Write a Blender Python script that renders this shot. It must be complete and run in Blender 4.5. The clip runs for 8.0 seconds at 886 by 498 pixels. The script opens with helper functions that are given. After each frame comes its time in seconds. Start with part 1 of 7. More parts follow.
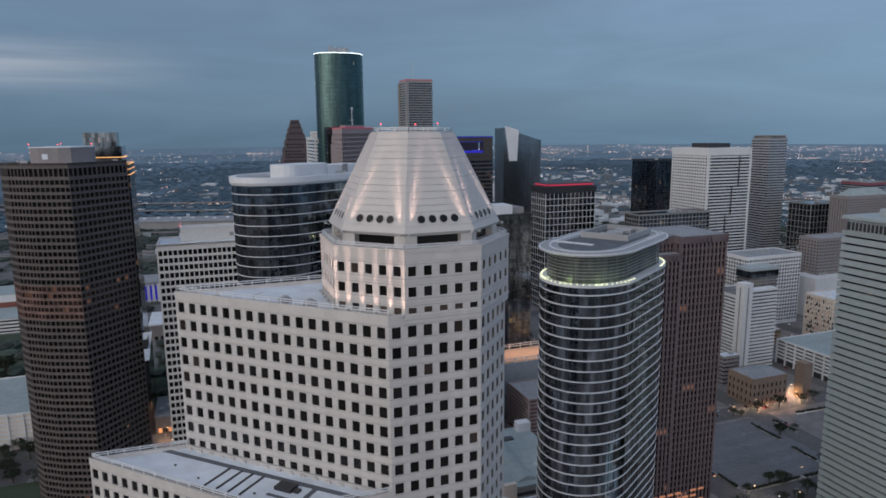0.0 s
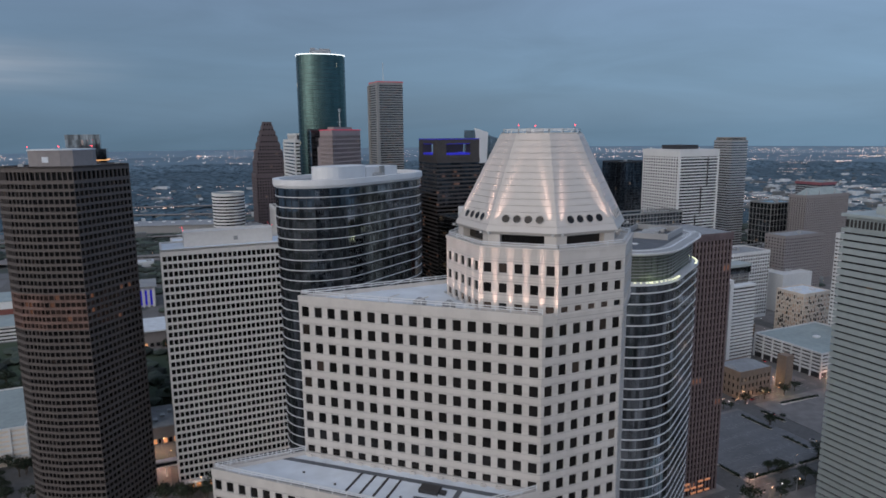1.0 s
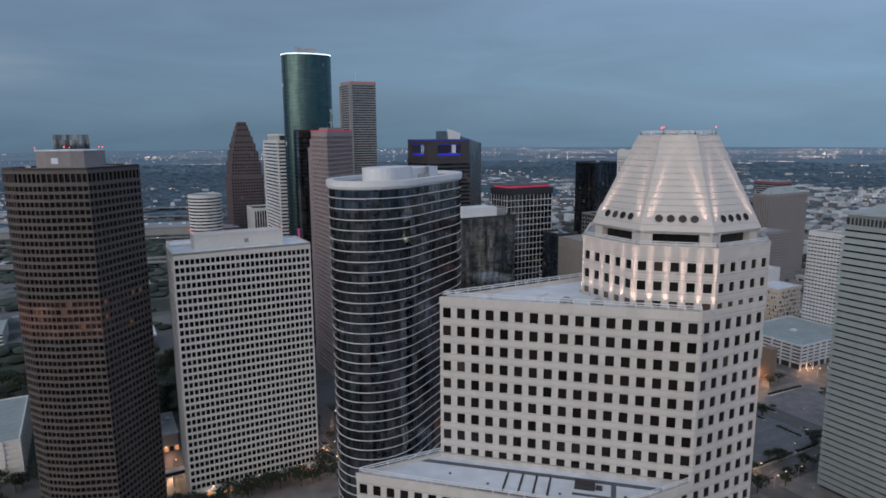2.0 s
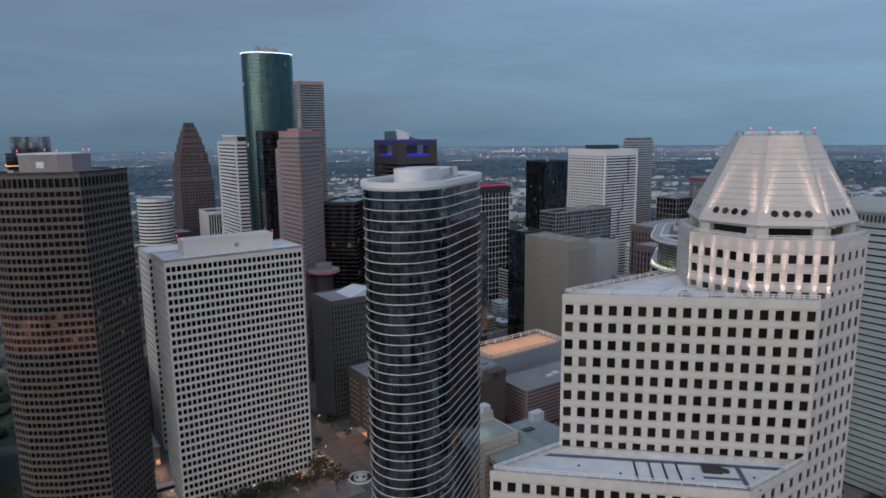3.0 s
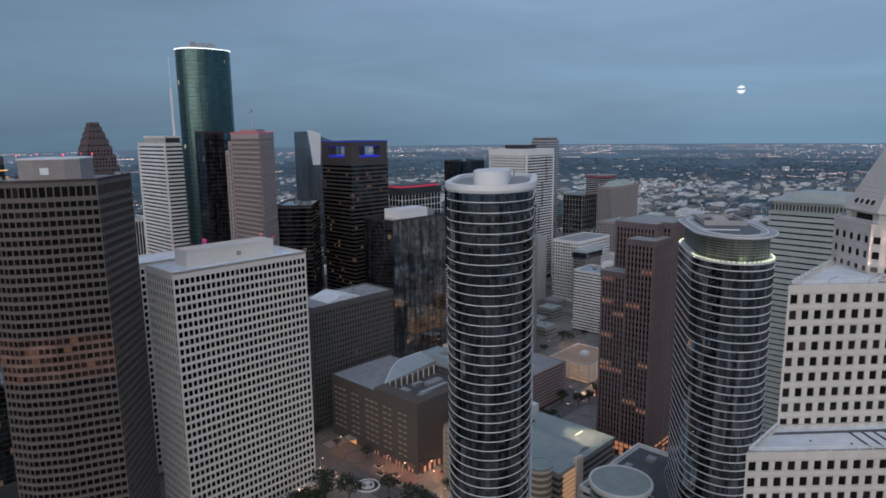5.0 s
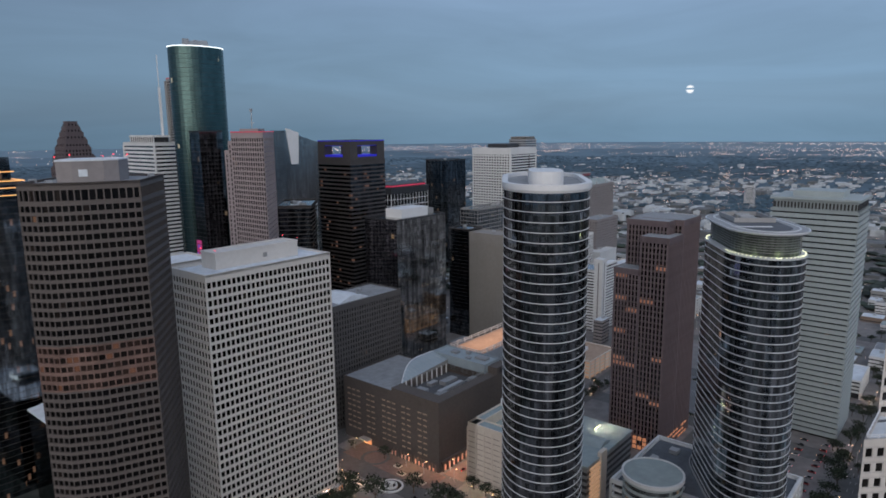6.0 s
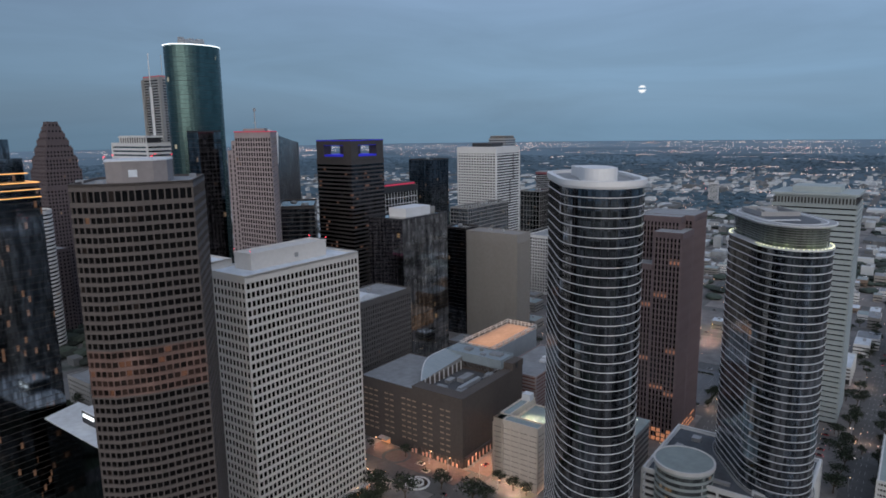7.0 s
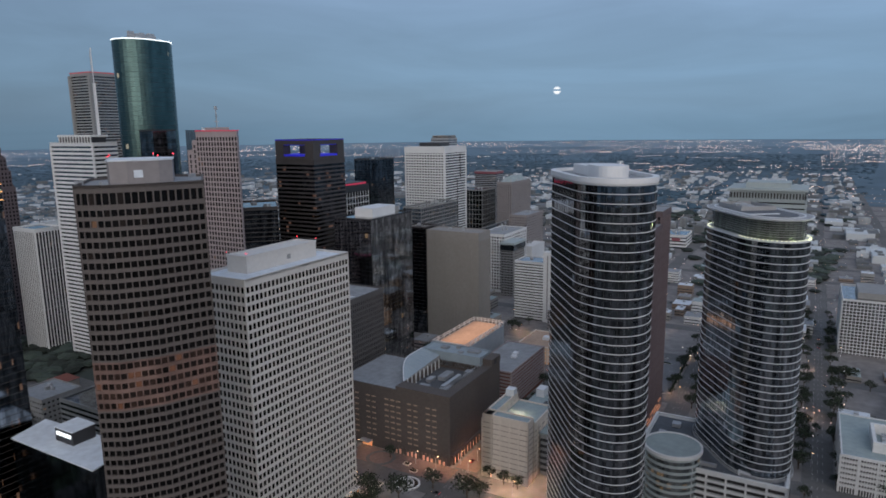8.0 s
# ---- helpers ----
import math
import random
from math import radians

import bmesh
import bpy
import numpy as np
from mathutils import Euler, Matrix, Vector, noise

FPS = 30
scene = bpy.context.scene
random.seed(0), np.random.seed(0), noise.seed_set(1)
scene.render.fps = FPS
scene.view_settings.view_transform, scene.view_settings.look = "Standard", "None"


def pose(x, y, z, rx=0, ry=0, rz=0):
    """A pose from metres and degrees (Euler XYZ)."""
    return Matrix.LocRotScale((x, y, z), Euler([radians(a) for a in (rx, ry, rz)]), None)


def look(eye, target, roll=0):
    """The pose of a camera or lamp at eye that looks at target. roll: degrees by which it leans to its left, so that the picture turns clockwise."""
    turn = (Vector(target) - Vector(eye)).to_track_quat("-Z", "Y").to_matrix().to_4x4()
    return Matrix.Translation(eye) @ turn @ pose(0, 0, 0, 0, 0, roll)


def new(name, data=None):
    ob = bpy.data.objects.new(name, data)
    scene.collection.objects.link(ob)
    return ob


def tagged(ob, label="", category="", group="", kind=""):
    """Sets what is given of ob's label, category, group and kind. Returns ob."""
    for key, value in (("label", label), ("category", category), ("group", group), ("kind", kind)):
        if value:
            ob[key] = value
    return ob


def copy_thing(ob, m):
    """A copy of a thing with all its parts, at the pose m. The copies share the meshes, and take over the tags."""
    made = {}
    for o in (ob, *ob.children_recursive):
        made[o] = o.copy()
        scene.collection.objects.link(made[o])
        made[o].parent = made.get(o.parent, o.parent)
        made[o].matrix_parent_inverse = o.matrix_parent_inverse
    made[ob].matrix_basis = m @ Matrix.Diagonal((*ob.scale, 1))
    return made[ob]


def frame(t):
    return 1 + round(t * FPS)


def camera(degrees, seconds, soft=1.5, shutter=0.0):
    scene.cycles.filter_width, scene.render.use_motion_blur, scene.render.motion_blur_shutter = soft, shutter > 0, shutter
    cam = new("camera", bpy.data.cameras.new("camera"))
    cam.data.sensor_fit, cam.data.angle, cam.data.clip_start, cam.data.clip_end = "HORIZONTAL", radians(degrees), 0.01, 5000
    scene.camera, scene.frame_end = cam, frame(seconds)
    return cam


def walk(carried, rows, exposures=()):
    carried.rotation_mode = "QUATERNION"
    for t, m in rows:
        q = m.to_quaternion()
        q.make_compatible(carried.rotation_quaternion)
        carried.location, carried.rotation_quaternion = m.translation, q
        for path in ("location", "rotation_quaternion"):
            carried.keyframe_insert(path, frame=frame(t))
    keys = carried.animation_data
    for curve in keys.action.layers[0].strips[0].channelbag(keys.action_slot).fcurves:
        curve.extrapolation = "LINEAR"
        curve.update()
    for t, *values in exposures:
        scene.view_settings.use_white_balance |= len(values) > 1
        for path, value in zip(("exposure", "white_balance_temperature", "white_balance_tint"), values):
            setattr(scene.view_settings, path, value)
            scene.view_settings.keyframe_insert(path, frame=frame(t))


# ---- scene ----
cam = camera(67.9, 8.0, soft=1.7)
PATH = [
    (0, (0.51, -0.506, 221.991), (0.501, 1.463, 221.641), -0.5),
    (0.5, (-18.297, -0.301, 221.937), (-18.248, 1.668, 221.591), -0.5),
    (1, (-37.28, -0.177, 222.158), (-37.138, 1.788, 221.813), -0.5),
    (1.5, (-57.112, 1.079, 222.386), (-56.902, 3.038, 222.042), -0.4),
    (3, (-118.893, 9.711, 223.304), (-118.39, 11.615, 222.958), -0.6),
    (3.5, (-139.712, 14.867, 223.926), (-139.088, 16.735, 223.578), -0.8),
    (4, (-160.95, 21.654, 224.45), (-160.209, 23.478, 224.101), -0.8),
    (4.5, (-180.745, 29.478, 224.736), (-179.936, 31.273, 224.387), -0.7),
    (6, (-235.835, 55.513, 226.632), (-234.849, 57.216, 226.275), -0.6),
    (6.5, (-254.766, 64.767, 226.519), (-253.747, 66.45, 226.162), -0.7),
    (7, (-272.9, 74.085, 226.537), (-271.809, 75.722, 226.178), -0.8),
    (7.5, (-290.006, 85.278, 226.64), (-288.78, 86.816, 226.279), -0.8),
    (8, (-306.121, 98.159, 226.451), (-304.842, 99.654, 226.089), -0.7),
]
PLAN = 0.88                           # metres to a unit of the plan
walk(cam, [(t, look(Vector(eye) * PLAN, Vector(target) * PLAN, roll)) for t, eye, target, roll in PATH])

# ---- light ----
world = bpy.data.worlds.new("dusk_sky")
scene.world = world
world.use_nodes = True
wn, wl = world.node_tree.nodes, world.node_tree.links
wn.clear()
SUN_AZ, SUN_EL = 214.0, 16.0          # clockwise from +y, above the horizon
sky = wn.new("ShaderNodeTexSky")
sky.sky_type, sky.sun_disc = "NISHITA", False
sky.sun_elevation, sky.sun_rotation = radians(SUN_EL), radians(SUN_AZ)
sky.air_density, sky.dust_density, sky.ozone_density = 1.4, 1.5, 3.0
sky_level = wn.new("ShaderNodeVectorMath"); sky_level.operation = "SCALE"
sky_level.inputs["Scale"].default_value = 0.06
wl.new(sky.outputs[0], sky_level.inputs[0])
way = wn.new("ShaderNodeTexCoord")
parts_xyz = wn.new("ShaderNodeSeparateXYZ"); wl.new(way.outputs["Generated"], parts_xyz.inputs[0])
height_ramp = wn.new("ShaderNodeValToRGB")
el = height_ramp.color_ramp.elements
el[0].position, el[0].color = 0.0, (0.082, 0.142, 0.208, 1)
el[1].position, el[1].color = 0.34, (0.138, 0.180, 0.270, 1)
e_ = el.new(1.0); e_.color = (0.225, 0.280, 0.385, 1)
e_ = el.new(0.07); e_.color = (0.098, 0.168, 0.258, 1)
wl.new(parts_xyz.outputs[2], height_ramp.inputs[0])
squash = wn.new("ShaderNodeMapping"); squash.inputs["Scale"].default_value = (1.2, 1.2, 7.0)
wl.new(way.outputs["Generated"], squash.inputs[0])
cloud = wn.new("ShaderNodeTexNoise")
cloud.inputs["Scale"].default_value, cloud.inputs["Detail"].default_value = 2.2, 6.0
cloud.inputs["Roughness"].default_value, cloud.inputs["Distortion"].default_value = 0.55, 0.6
wl.new(squash.outputs[0], cloud.inputs["Vector"])
cloud_range = wn.new("ShaderNodeMapRange")
cloud_range.inputs[1].default_value, cloud_range.inputs[2].default_value = 0.3, 0.75
cloud_range.inputs[3].default_value, cloud_range.inputs[4].default_value = 0.88, 1.13
wl.new(cloud.outputs["Fac"], cloud_range.inputs[0])
# the cloud deck thins towards the east (+x)
east = wn.new("ShaderNodeMapRange")
east.inputs[1].default_value, east.inputs[2].default_value = -0.45, 0.75
east.inputs[3].default_value, east.inputs[4].default_value = 0.0, 1.0
wl.new(parts_xyz.outputs[0], east.inputs[0])
east_bend = wn.new("ShaderNodeMath"); east_bend.operation = "POWER"; east_bend.inputs[1].default_value = 1.7
wl.new(east.outputs[0], east_bend.inputs[0])
east_level = wn.new("ShaderNodeMath"); east_level.operation = "MULTIPLY_ADD"
east_level.inputs[1].default_value, east_level.inputs[2].default_value = 0.80, 1.41
wl.new(east_bend.outputs[0], east_level.inputs[0])
deck = wn.new("ShaderNodeMath"); deck.operation = "MULTIPLY"
wl.new(cloud_range.outputs[0], deck.inputs[0]); wl.new(east_level.outputs[0], deck.inputs[1])
cloud_colour = wn.new("ShaderNodeVectorMath"); cloud_colour.operation = "SCALE"
wl.new(height_ramp.outputs[0], cloud_colour.inputs[0]); wl.new(deck.outputs[0], cloud_colour.inputs["Scale"])
cover = wn.new("ShaderNodeMix"); cover.data_type = "RGBA"; cover.inputs[0].default_value = 0.85
wl.new(sky_level.outputs[0], cover.inputs[6]); wl.new(cloud_colour.outputs[0], cover.inputs[7])
# a lit streak of high cloud low in the north-west
streak_el = wn.new("ShaderNodeMapRange"); streak_el.interpolation_type = "SMOOTHSTEP"
off_el = wn.new("ShaderNodeMath"); off_el.operation = "SUBTRACT"; off_el.inputs[1].default_value = 0.088
wl.new(parts_xyz.outputs[2], off_el.inputs[0])
abs_el = wn.new("ShaderNodeMath"); abs_el.operation = "ABSOLUTE"; wl.new(off_el.outputs[0], abs_el.inputs[0])
streak_el.inputs[1].default_value, streak_el.inputs[2].default_value = 0.045, 0.0
wl.new(abs_el.outputs[0], streak_el.inputs[0])
streak_az = wn.new("ShaderNodeMapRange"); streak_az.interpolation_type = "SMOOTHSTEP"
streak_az.inputs[1].default_value, streak_az.inputs[2].default_value = -0.30, -0.58
wl.new(parts_xyz.outputs[0], streak_az.inputs[0])
streak = wn.new("ShaderNodeMath"); streak.operation = "MULTIPLY"
wl.new(streak_el.outputs[0], streak.inputs[0]); wl.new(streak_az.outputs[0], streak.inputs[1])
thin = wn.new("ShaderNodeMapping"); thin.inputs["Scale"].default_value = (2.0, 2.0, 60.0)
wl.new(way.outputs["Generated"], thin.inputs[0])
thin_noise = wn.new("ShaderNodeTexNoise"); thin_noise.inputs["Scale"].default_value = 1.5
wl.new(thin.outputs[0], thin_noise.inputs["Vector"])
streak2 = wn.new("ShaderNodeMath"); streak2.operation = "MULTIPLY"
wl.new(streak.outputs[0], streak2.inputs[0]); wl.new(thin_noise.outputs["Fac"], streak2.inputs[1])
streak_rgb = wn.new("ShaderNodeVectorMath"); streak_rgb.operation = "SCALE"; streak_rgb.inputs[0].default_value = (0.34, 0.30, 0.28)
wl.new(streak2.outputs[0], streak_rgb.inputs["Scale"])
with_streak = wn.new("ShaderNodeVectorMath"); with_streak.operation = "ADD"
wl.new(cover.outputs[2], with_streak.inputs[0]); wl.new(streak_rgb.outputs[0], with_streak.inputs[1])
# afterglow round the set sun
sun_dot = wn.new("ShaderNodeVectorMath"); sun_dot.operation = "DOT_PRODUCT"
sun_dot.inputs[1].default_value = (math.sin(radians(SUN_AZ)), math.cos(radians(SUN_AZ)), 0.12)
wl.new(way.outputs["Generated"], sun_dot.inputs[0])
near_sun = wn.new("ShaderNodeMapRange"); near_sun.interpolation_type = "SMOOTHSTEP"
near_sun.inputs[1].default_value, near_sun.inputs[2].default_value = 0.25, 1.0
near_sun.inputs[3].default_value, near_sun.inputs[4].default_value = 0.0, 0.75
wl.new(sun_dot.outputs["Value"], near_sun.inputs[0])
after = wn.new("ShaderNodeVectorMath"); after.operation = "SCALE"; after.inputs[0].default_value = (1.0, 0.86, 0.74)
wl.new(near_sun.outputs[0], after.inputs["Scale"])
with_after = wn.new("ShaderNodeVectorMath"); with_after.operation = "ADD"
wl.new(with_streak.outputs[0], with_after.inputs[0]); wl.new(after.outputs[0], with_after.inputs[1])
# the moon, half veiled by a bar of cloud
MOON_WAY = Vector((0.7682, 0.6381, 0.0517)).normalized()
moon_dot = wn.new("ShaderNodeVectorMath"); moon_dot.operation = "DOT_PRODUCT"; moon_dot.inputs[1].default_value = MOON_WAY
wl.new(way.outputs["Generated"], moon_dot.inputs[0])
moon_disc = wn.new("ShaderNodeMapRange"); moon_disc.interpolation_type = "SMOOTHSTEP"
moon_disc.inputs[1].default_value, moon_disc.inputs[2].default_value = math.cos(radians(0.37)), math.cos(radians(0.17))
wl.new(moon_dot.outputs["Value"], moon_disc.inputs[0])
bar = wn.new("ShaderNodeMapRange"); bar.interpolation_type = "SMOOTHSTEP"
off_bar = wn.new("ShaderNodeMath"); off_bar.operation = "SUBTRACT"; off_bar.inputs[1].default_value = MOON_WAY.z + 0.0006
wl.new(parts_xyz.outputs[2], off_bar.inputs[0])
size_bar = wn.new("ShaderNodeMath"); size_bar.operation = "ABSOLUTE"; wl.new(off_bar.outputs[0], size_bar.inputs[0])
bar.inputs[1].default_value, bar.inputs[2].default_value = 0.0006, 0.0022
wl.new(size_bar.outputs[0], bar.inputs[0])
moon_lit = wn.new("ShaderNodeMath"); moon_lit.operation = "MULTIPLY"
wl.new(moon_disc.outputs[0], moon_lit.inputs[0]); wl.new(bar.outputs[0], moon_lit.inputs[1])
moon_rgb = wn.new("ShaderNodeVectorMath"); moon_rgb.operation = "SCALE"; moon_rgb.inputs[0].default_value = (0.9, 0.8, 0.7)
wl.new(moon_lit.outputs[0], moon_rgb.inputs["Scale"])
with_moon = wn.new("ShaderNodeVectorMath"); with_moon.operation = "ADD"
wl.new(with_after.outputs[0], with_moon.inputs[0]); wl.new(moon_rgb.outputs[0], with_moon.inputs[1])
back = wn.new("ShaderNodeBackground"); wl.new(with_moon.outputs[0], back.inputs[0])
back.inputs[1].default_value = 1.0
wout = wn.new("ShaderNodeOutputWorld"); wl.new(back.outputs[0], wout.inputs[0])

sun_data = bpy.data.lights.new("sun", "SUN")
sun_data.energy, sun_data.angle, sun_data.color = 0.75, radians(60), (1.0, 0.93, 0.88)
sun = new("sun", sun_data)
sa, se = radians(SUN_AZ), radians(SUN_EL)
sun_way = Vector((math.sin(sa) * math.cos(se), math.cos(sa) * math.cos(se), math.sin(se)))
sun.matrix_world = look(sun_way * 500, (0, 0, 0))

# ---- materials ----
def nodes_of(name):
    m = bpy.data.materials.new(name)
    m.use_nodes = True
    nt = m.node_tree
    return m, nt.nodes, nt.links, nt.nodes["Principled BSDF"]


def surface(name, colour, rough=0.8, metal=0.0, vary=0.12, grain=0.35, stain=0.03, bump=0.15, islands=False, spec=0.5, streak=1.0):
    """Painted or mineral surface: fine grain and large stains over one colour."""
    m, n, l, p = nodes_of(name)
    tc = n.new("ShaderNodeTexCoord")
    fine = n.new("ShaderNodeTexNoise"); fine.inputs["Scale"].default_value = grain; fine.inputs["Detail"].default_value = 8
    mp = n.new("ShaderNodeMapping"); mp.inputs["Scale"].default_value = (1, 1, 1 / streak)
    l.new(tc.outputs["Object"], mp.inputs[0])
    big = n.new("ShaderNodeTexNoise"); big.inputs["Scale"].default_value = stain; big.inputs["Detail"].default_value = 4
    l.new(tc.outputs["Object"], fine.inputs["Vector"]); l.new(mp.outputs[0], big.inputs["Vector"])
    add = n.new("ShaderNodeMath"); add.operation = "ADD"
    l.new(fine.outputs["Fac"], add.inputs[0]); l.new(big.outputs["Fac"], add.inputs[1])
    last = add
    if islands:
        geo = n.new("ShaderNodeNewGeometry")
        isl = n.new("ShaderNodeMath"); isl.operation = "MULTIPLY_ADD"
        l.new(geo.outputs["Random Per Island"], isl.inputs[0]); isl.inputs[1].default_value = 1.6
        l.new(add.outputs[0], isl.inputs[2])
        sub = n.new("ShaderNodeMath"); sub.operation = "SUBTRACT"; sub.inputs[1].default_value = 0.8
        l.new(isl.outputs[0], sub.inputs[0]); last = sub
    rng = n.new("ShaderNodeMapRange")
    rng.inputs[1].default_value, rng.inputs[2].default_value = 0.6, 1.4
    rng.inputs[3].default_value, rng.inputs[4].default_value = 1 - vary, 1 + vary
    l.new(last.outputs[0], rng.inputs[0])
    sc = n.new("ShaderNodeVectorMath"); sc.operation = "SCALE"; sc.inputs[0].default_value = colour
    l.new(rng.outputs[0], sc.inputs["Scale"]); l.new(sc.outputs[0], p.inputs["Base Color"])
    p.inputs["Roughness"].default_value, p.inputs["Metallic"].default_value = rough, metal
    p.inputs["Specular IOR Level"].default_value = spec
    if bump:
        b = n.new("ShaderNodeBump"); b.inputs["Strength"].default_value = bump; b.inputs["Distance"].default_value = 0.2
        l.new(fine.outputs["Fac"], b.inputs["Height"]); l.new(b.outputs[0], p.inputs["Normal"])
    return m


def panelled(m, wide, high, depth=0.04):
    """Gives a cladding its slabs: every slab a slightly different tone, with thin dark joints."""
    n, l = m.node_tree.nodes, m.node_tree.links
    p = n["Principled BSDF"]
    old = p.inputs["Base Color"].links[0].from_socket
    tc = n.new("ShaderNodeTexCoord")
    snap = n.new("ShaderNodeVectorMath"); snap.operation = "SNAP"; snap.inputs[1].default_value = (wide, wide, high / 2)
    l.new(tc.outputs["Object"], snap.inputs[0])
    cell = n.new("ShaderNodeTexWhiteNoise"); l.new(snap.outputs[0], cell.inputs["Vector"])
    tone = n.new("ShaderNodeMapRange"); tone.inputs[3].default_value, tone.inputs[4].default_value = 1 - depth, 1 + depth
    l.new(cell.outputs["Value"], tone.inputs[0])
    xyz = n.new("ShaderNodeSeparateXYZ"); l.new(tc.outputs["Object"], xyz.inputs[0])
    fr_ = n.new("ShaderNodeMath"); fr_.operation = "WRAP"; fr_.inputs[1].default_value, fr_.inputs[2].default_value = high / 2, 0.0
    l.new(xyz.outputs[2], fr_.inputs[0])
    joint = n.new("ShaderNodeMath"); joint.operation = "GREATER_THAN"; joint.inputs[1].default_value = 0.07
    l.new(fr_.outputs[0], joint.inputs[0])
    jt = n.new("ShaderNodeMapRange"); jt.inputs[3].default_value, jt.inputs[4].default_value = 0.80, 1.0
    l.new(joint.outputs[0], jt.inputs[0])
    mu = n.new("ShaderNodeMath"); mu.operation = "MULTIPLY"; l.new(tone.outputs[0], mu.inputs[0]); l.new(jt.outputs[0], mu.inputs[1])
    sc = n.new("ShaderNodeVectorMath"); sc.operation = "SCALE"
    l.new(old, sc.inputs[0]); l.new(mu.outputs[0], sc.inputs["Scale"]); l.new(sc.outputs[0], p.inputs["Base Color"])
    return m


def glass(name, tint, rough=0.06, metal=1.0, panel=(1.5, 4.0), wave=0.02, lit=0.0, lit_colour=(1.0, 0.62, 0.3), lit_power=0.6, vary=0.5, streaks=(0.4, 1.75)):
    """Coated curtain-wall glass: each pane tilts and tints a little on its own, streaks and mottle of reflection are
    put into the tint; a few are lit from within.
    """
    m, n, l, p = nodes_of(name)
    tc = n.new("ShaderNodeTexCoord")
    snap = n.new("ShaderNodeVectorMath"); snap.operation = "SNAP"; snap.inputs[1].default_value = (panel[0], panel[0], panel[1])
    l.new(tc.outputs["Object"], snap.inputs[0])
    cell = n.new("ShaderNodeTexWhiteNoise"); l.new(snap.outputs[0], cell.inputs["Vector"])
    rng = n.new("ShaderNodeMapRange"); rng.inputs[3].default_value, rng.inputs[4].default_value = 1 - vary, 1 + vary
    l.new(cell.outputs["Value"], rng.inputs[0])
    mp = n.new("ShaderNodeMapping"); mp.inputs["Scale"].default_value = (1, 1, 0.09)
    l.new(tc.outputs["Object"], mp.inputs[0])
    big = n.new("ShaderNodeTexNoise"); big.inputs["Scale"].default_value = 0.24; big.inputs["Detail"].default_value = 4
    l.new(mp.outputs[0], big.inputs["Vector"])
    mul = n.new("ShaderNodeMath"); mul.operation = "MULTIPLY"
    rng2 = n.new("ShaderNodeMapRange"); rng2.inputs[1].default_value, rng2.inputs[2].default_value = 0.3, 0.7
    rng2.inputs[3].default_value, rng2.inputs[4].default_value = streaks
    l.new(big.outputs["Fac"], rng2.inputs[0]); l.new(rng.outputs[0], mul.inputs[0]); l.new(rng2.outputs[0], mul.inputs[1])
    sc = n.new("ShaderNodeVectorMath"); sc.operation = "SCALE"; sc.inputs[0].default_value = tint
    l.new(mul.outputs[0], sc.inputs["Scale"]); l.new(sc.outputs[0], p.inputs["Base Color"])
    p.inputs["Roughness"].default_value, p.inputs["Metallic"].default_value = rough, metal
    nz = n.new("ShaderNodeTexNoise"); nz.inputs["Scale"].default_value = 0.35; nz.inputs["Detail"].default_value = 2
    l.new(tc.outputs["Object"], nz.inputs["Vector"])
    tilt = n.new("ShaderNodeMath"); tilt.operation = "MULTIPLY_ADD"; tilt.inputs[1].default_value = 0.25
    l.new(cell.outputs["Value"], tilt.inputs[0]); l.new(nz.outputs["Fac"], tilt.inputs[2])
    b = n.new("ShaderNodeBump"); b.inputs["Strength"].default_value = 0.6; b.inputs["Distance"].default_value = wave
    l.new(nz.outputs["Fac"], b.inputs["Height"]); l.new(b.outputs[0], p.inputs["Normal"])
    if lit:
        gt = n.new("ShaderNodeMath"); gt.operation = "GREATER_THAN"; gt.inputs[1].default_value = 1 - lit
        cell2 = n.new("ShaderNodeTexWhiteNoise"); cell2.noise_dimensions = "4D"; cell2.inputs["W"].default_value = 3.7
        l.new(snap.outputs[0], cell2.inputs["Vector"]); l.new(cell2.outputs["Value"], gt.inputs[0])
        pw = n.new("ShaderNodeMath"); pw.operation = "MULTIPLY"; pw.inputs[1].default_value = lit_power
        l.new(gt.outputs[0], pw.inputs[0]); l.new(pw.outputs[0], p.inputs["Emission Strength"])
        p.inputs["Emission Color"].default_value = (*lit_colour, 1)
    return m


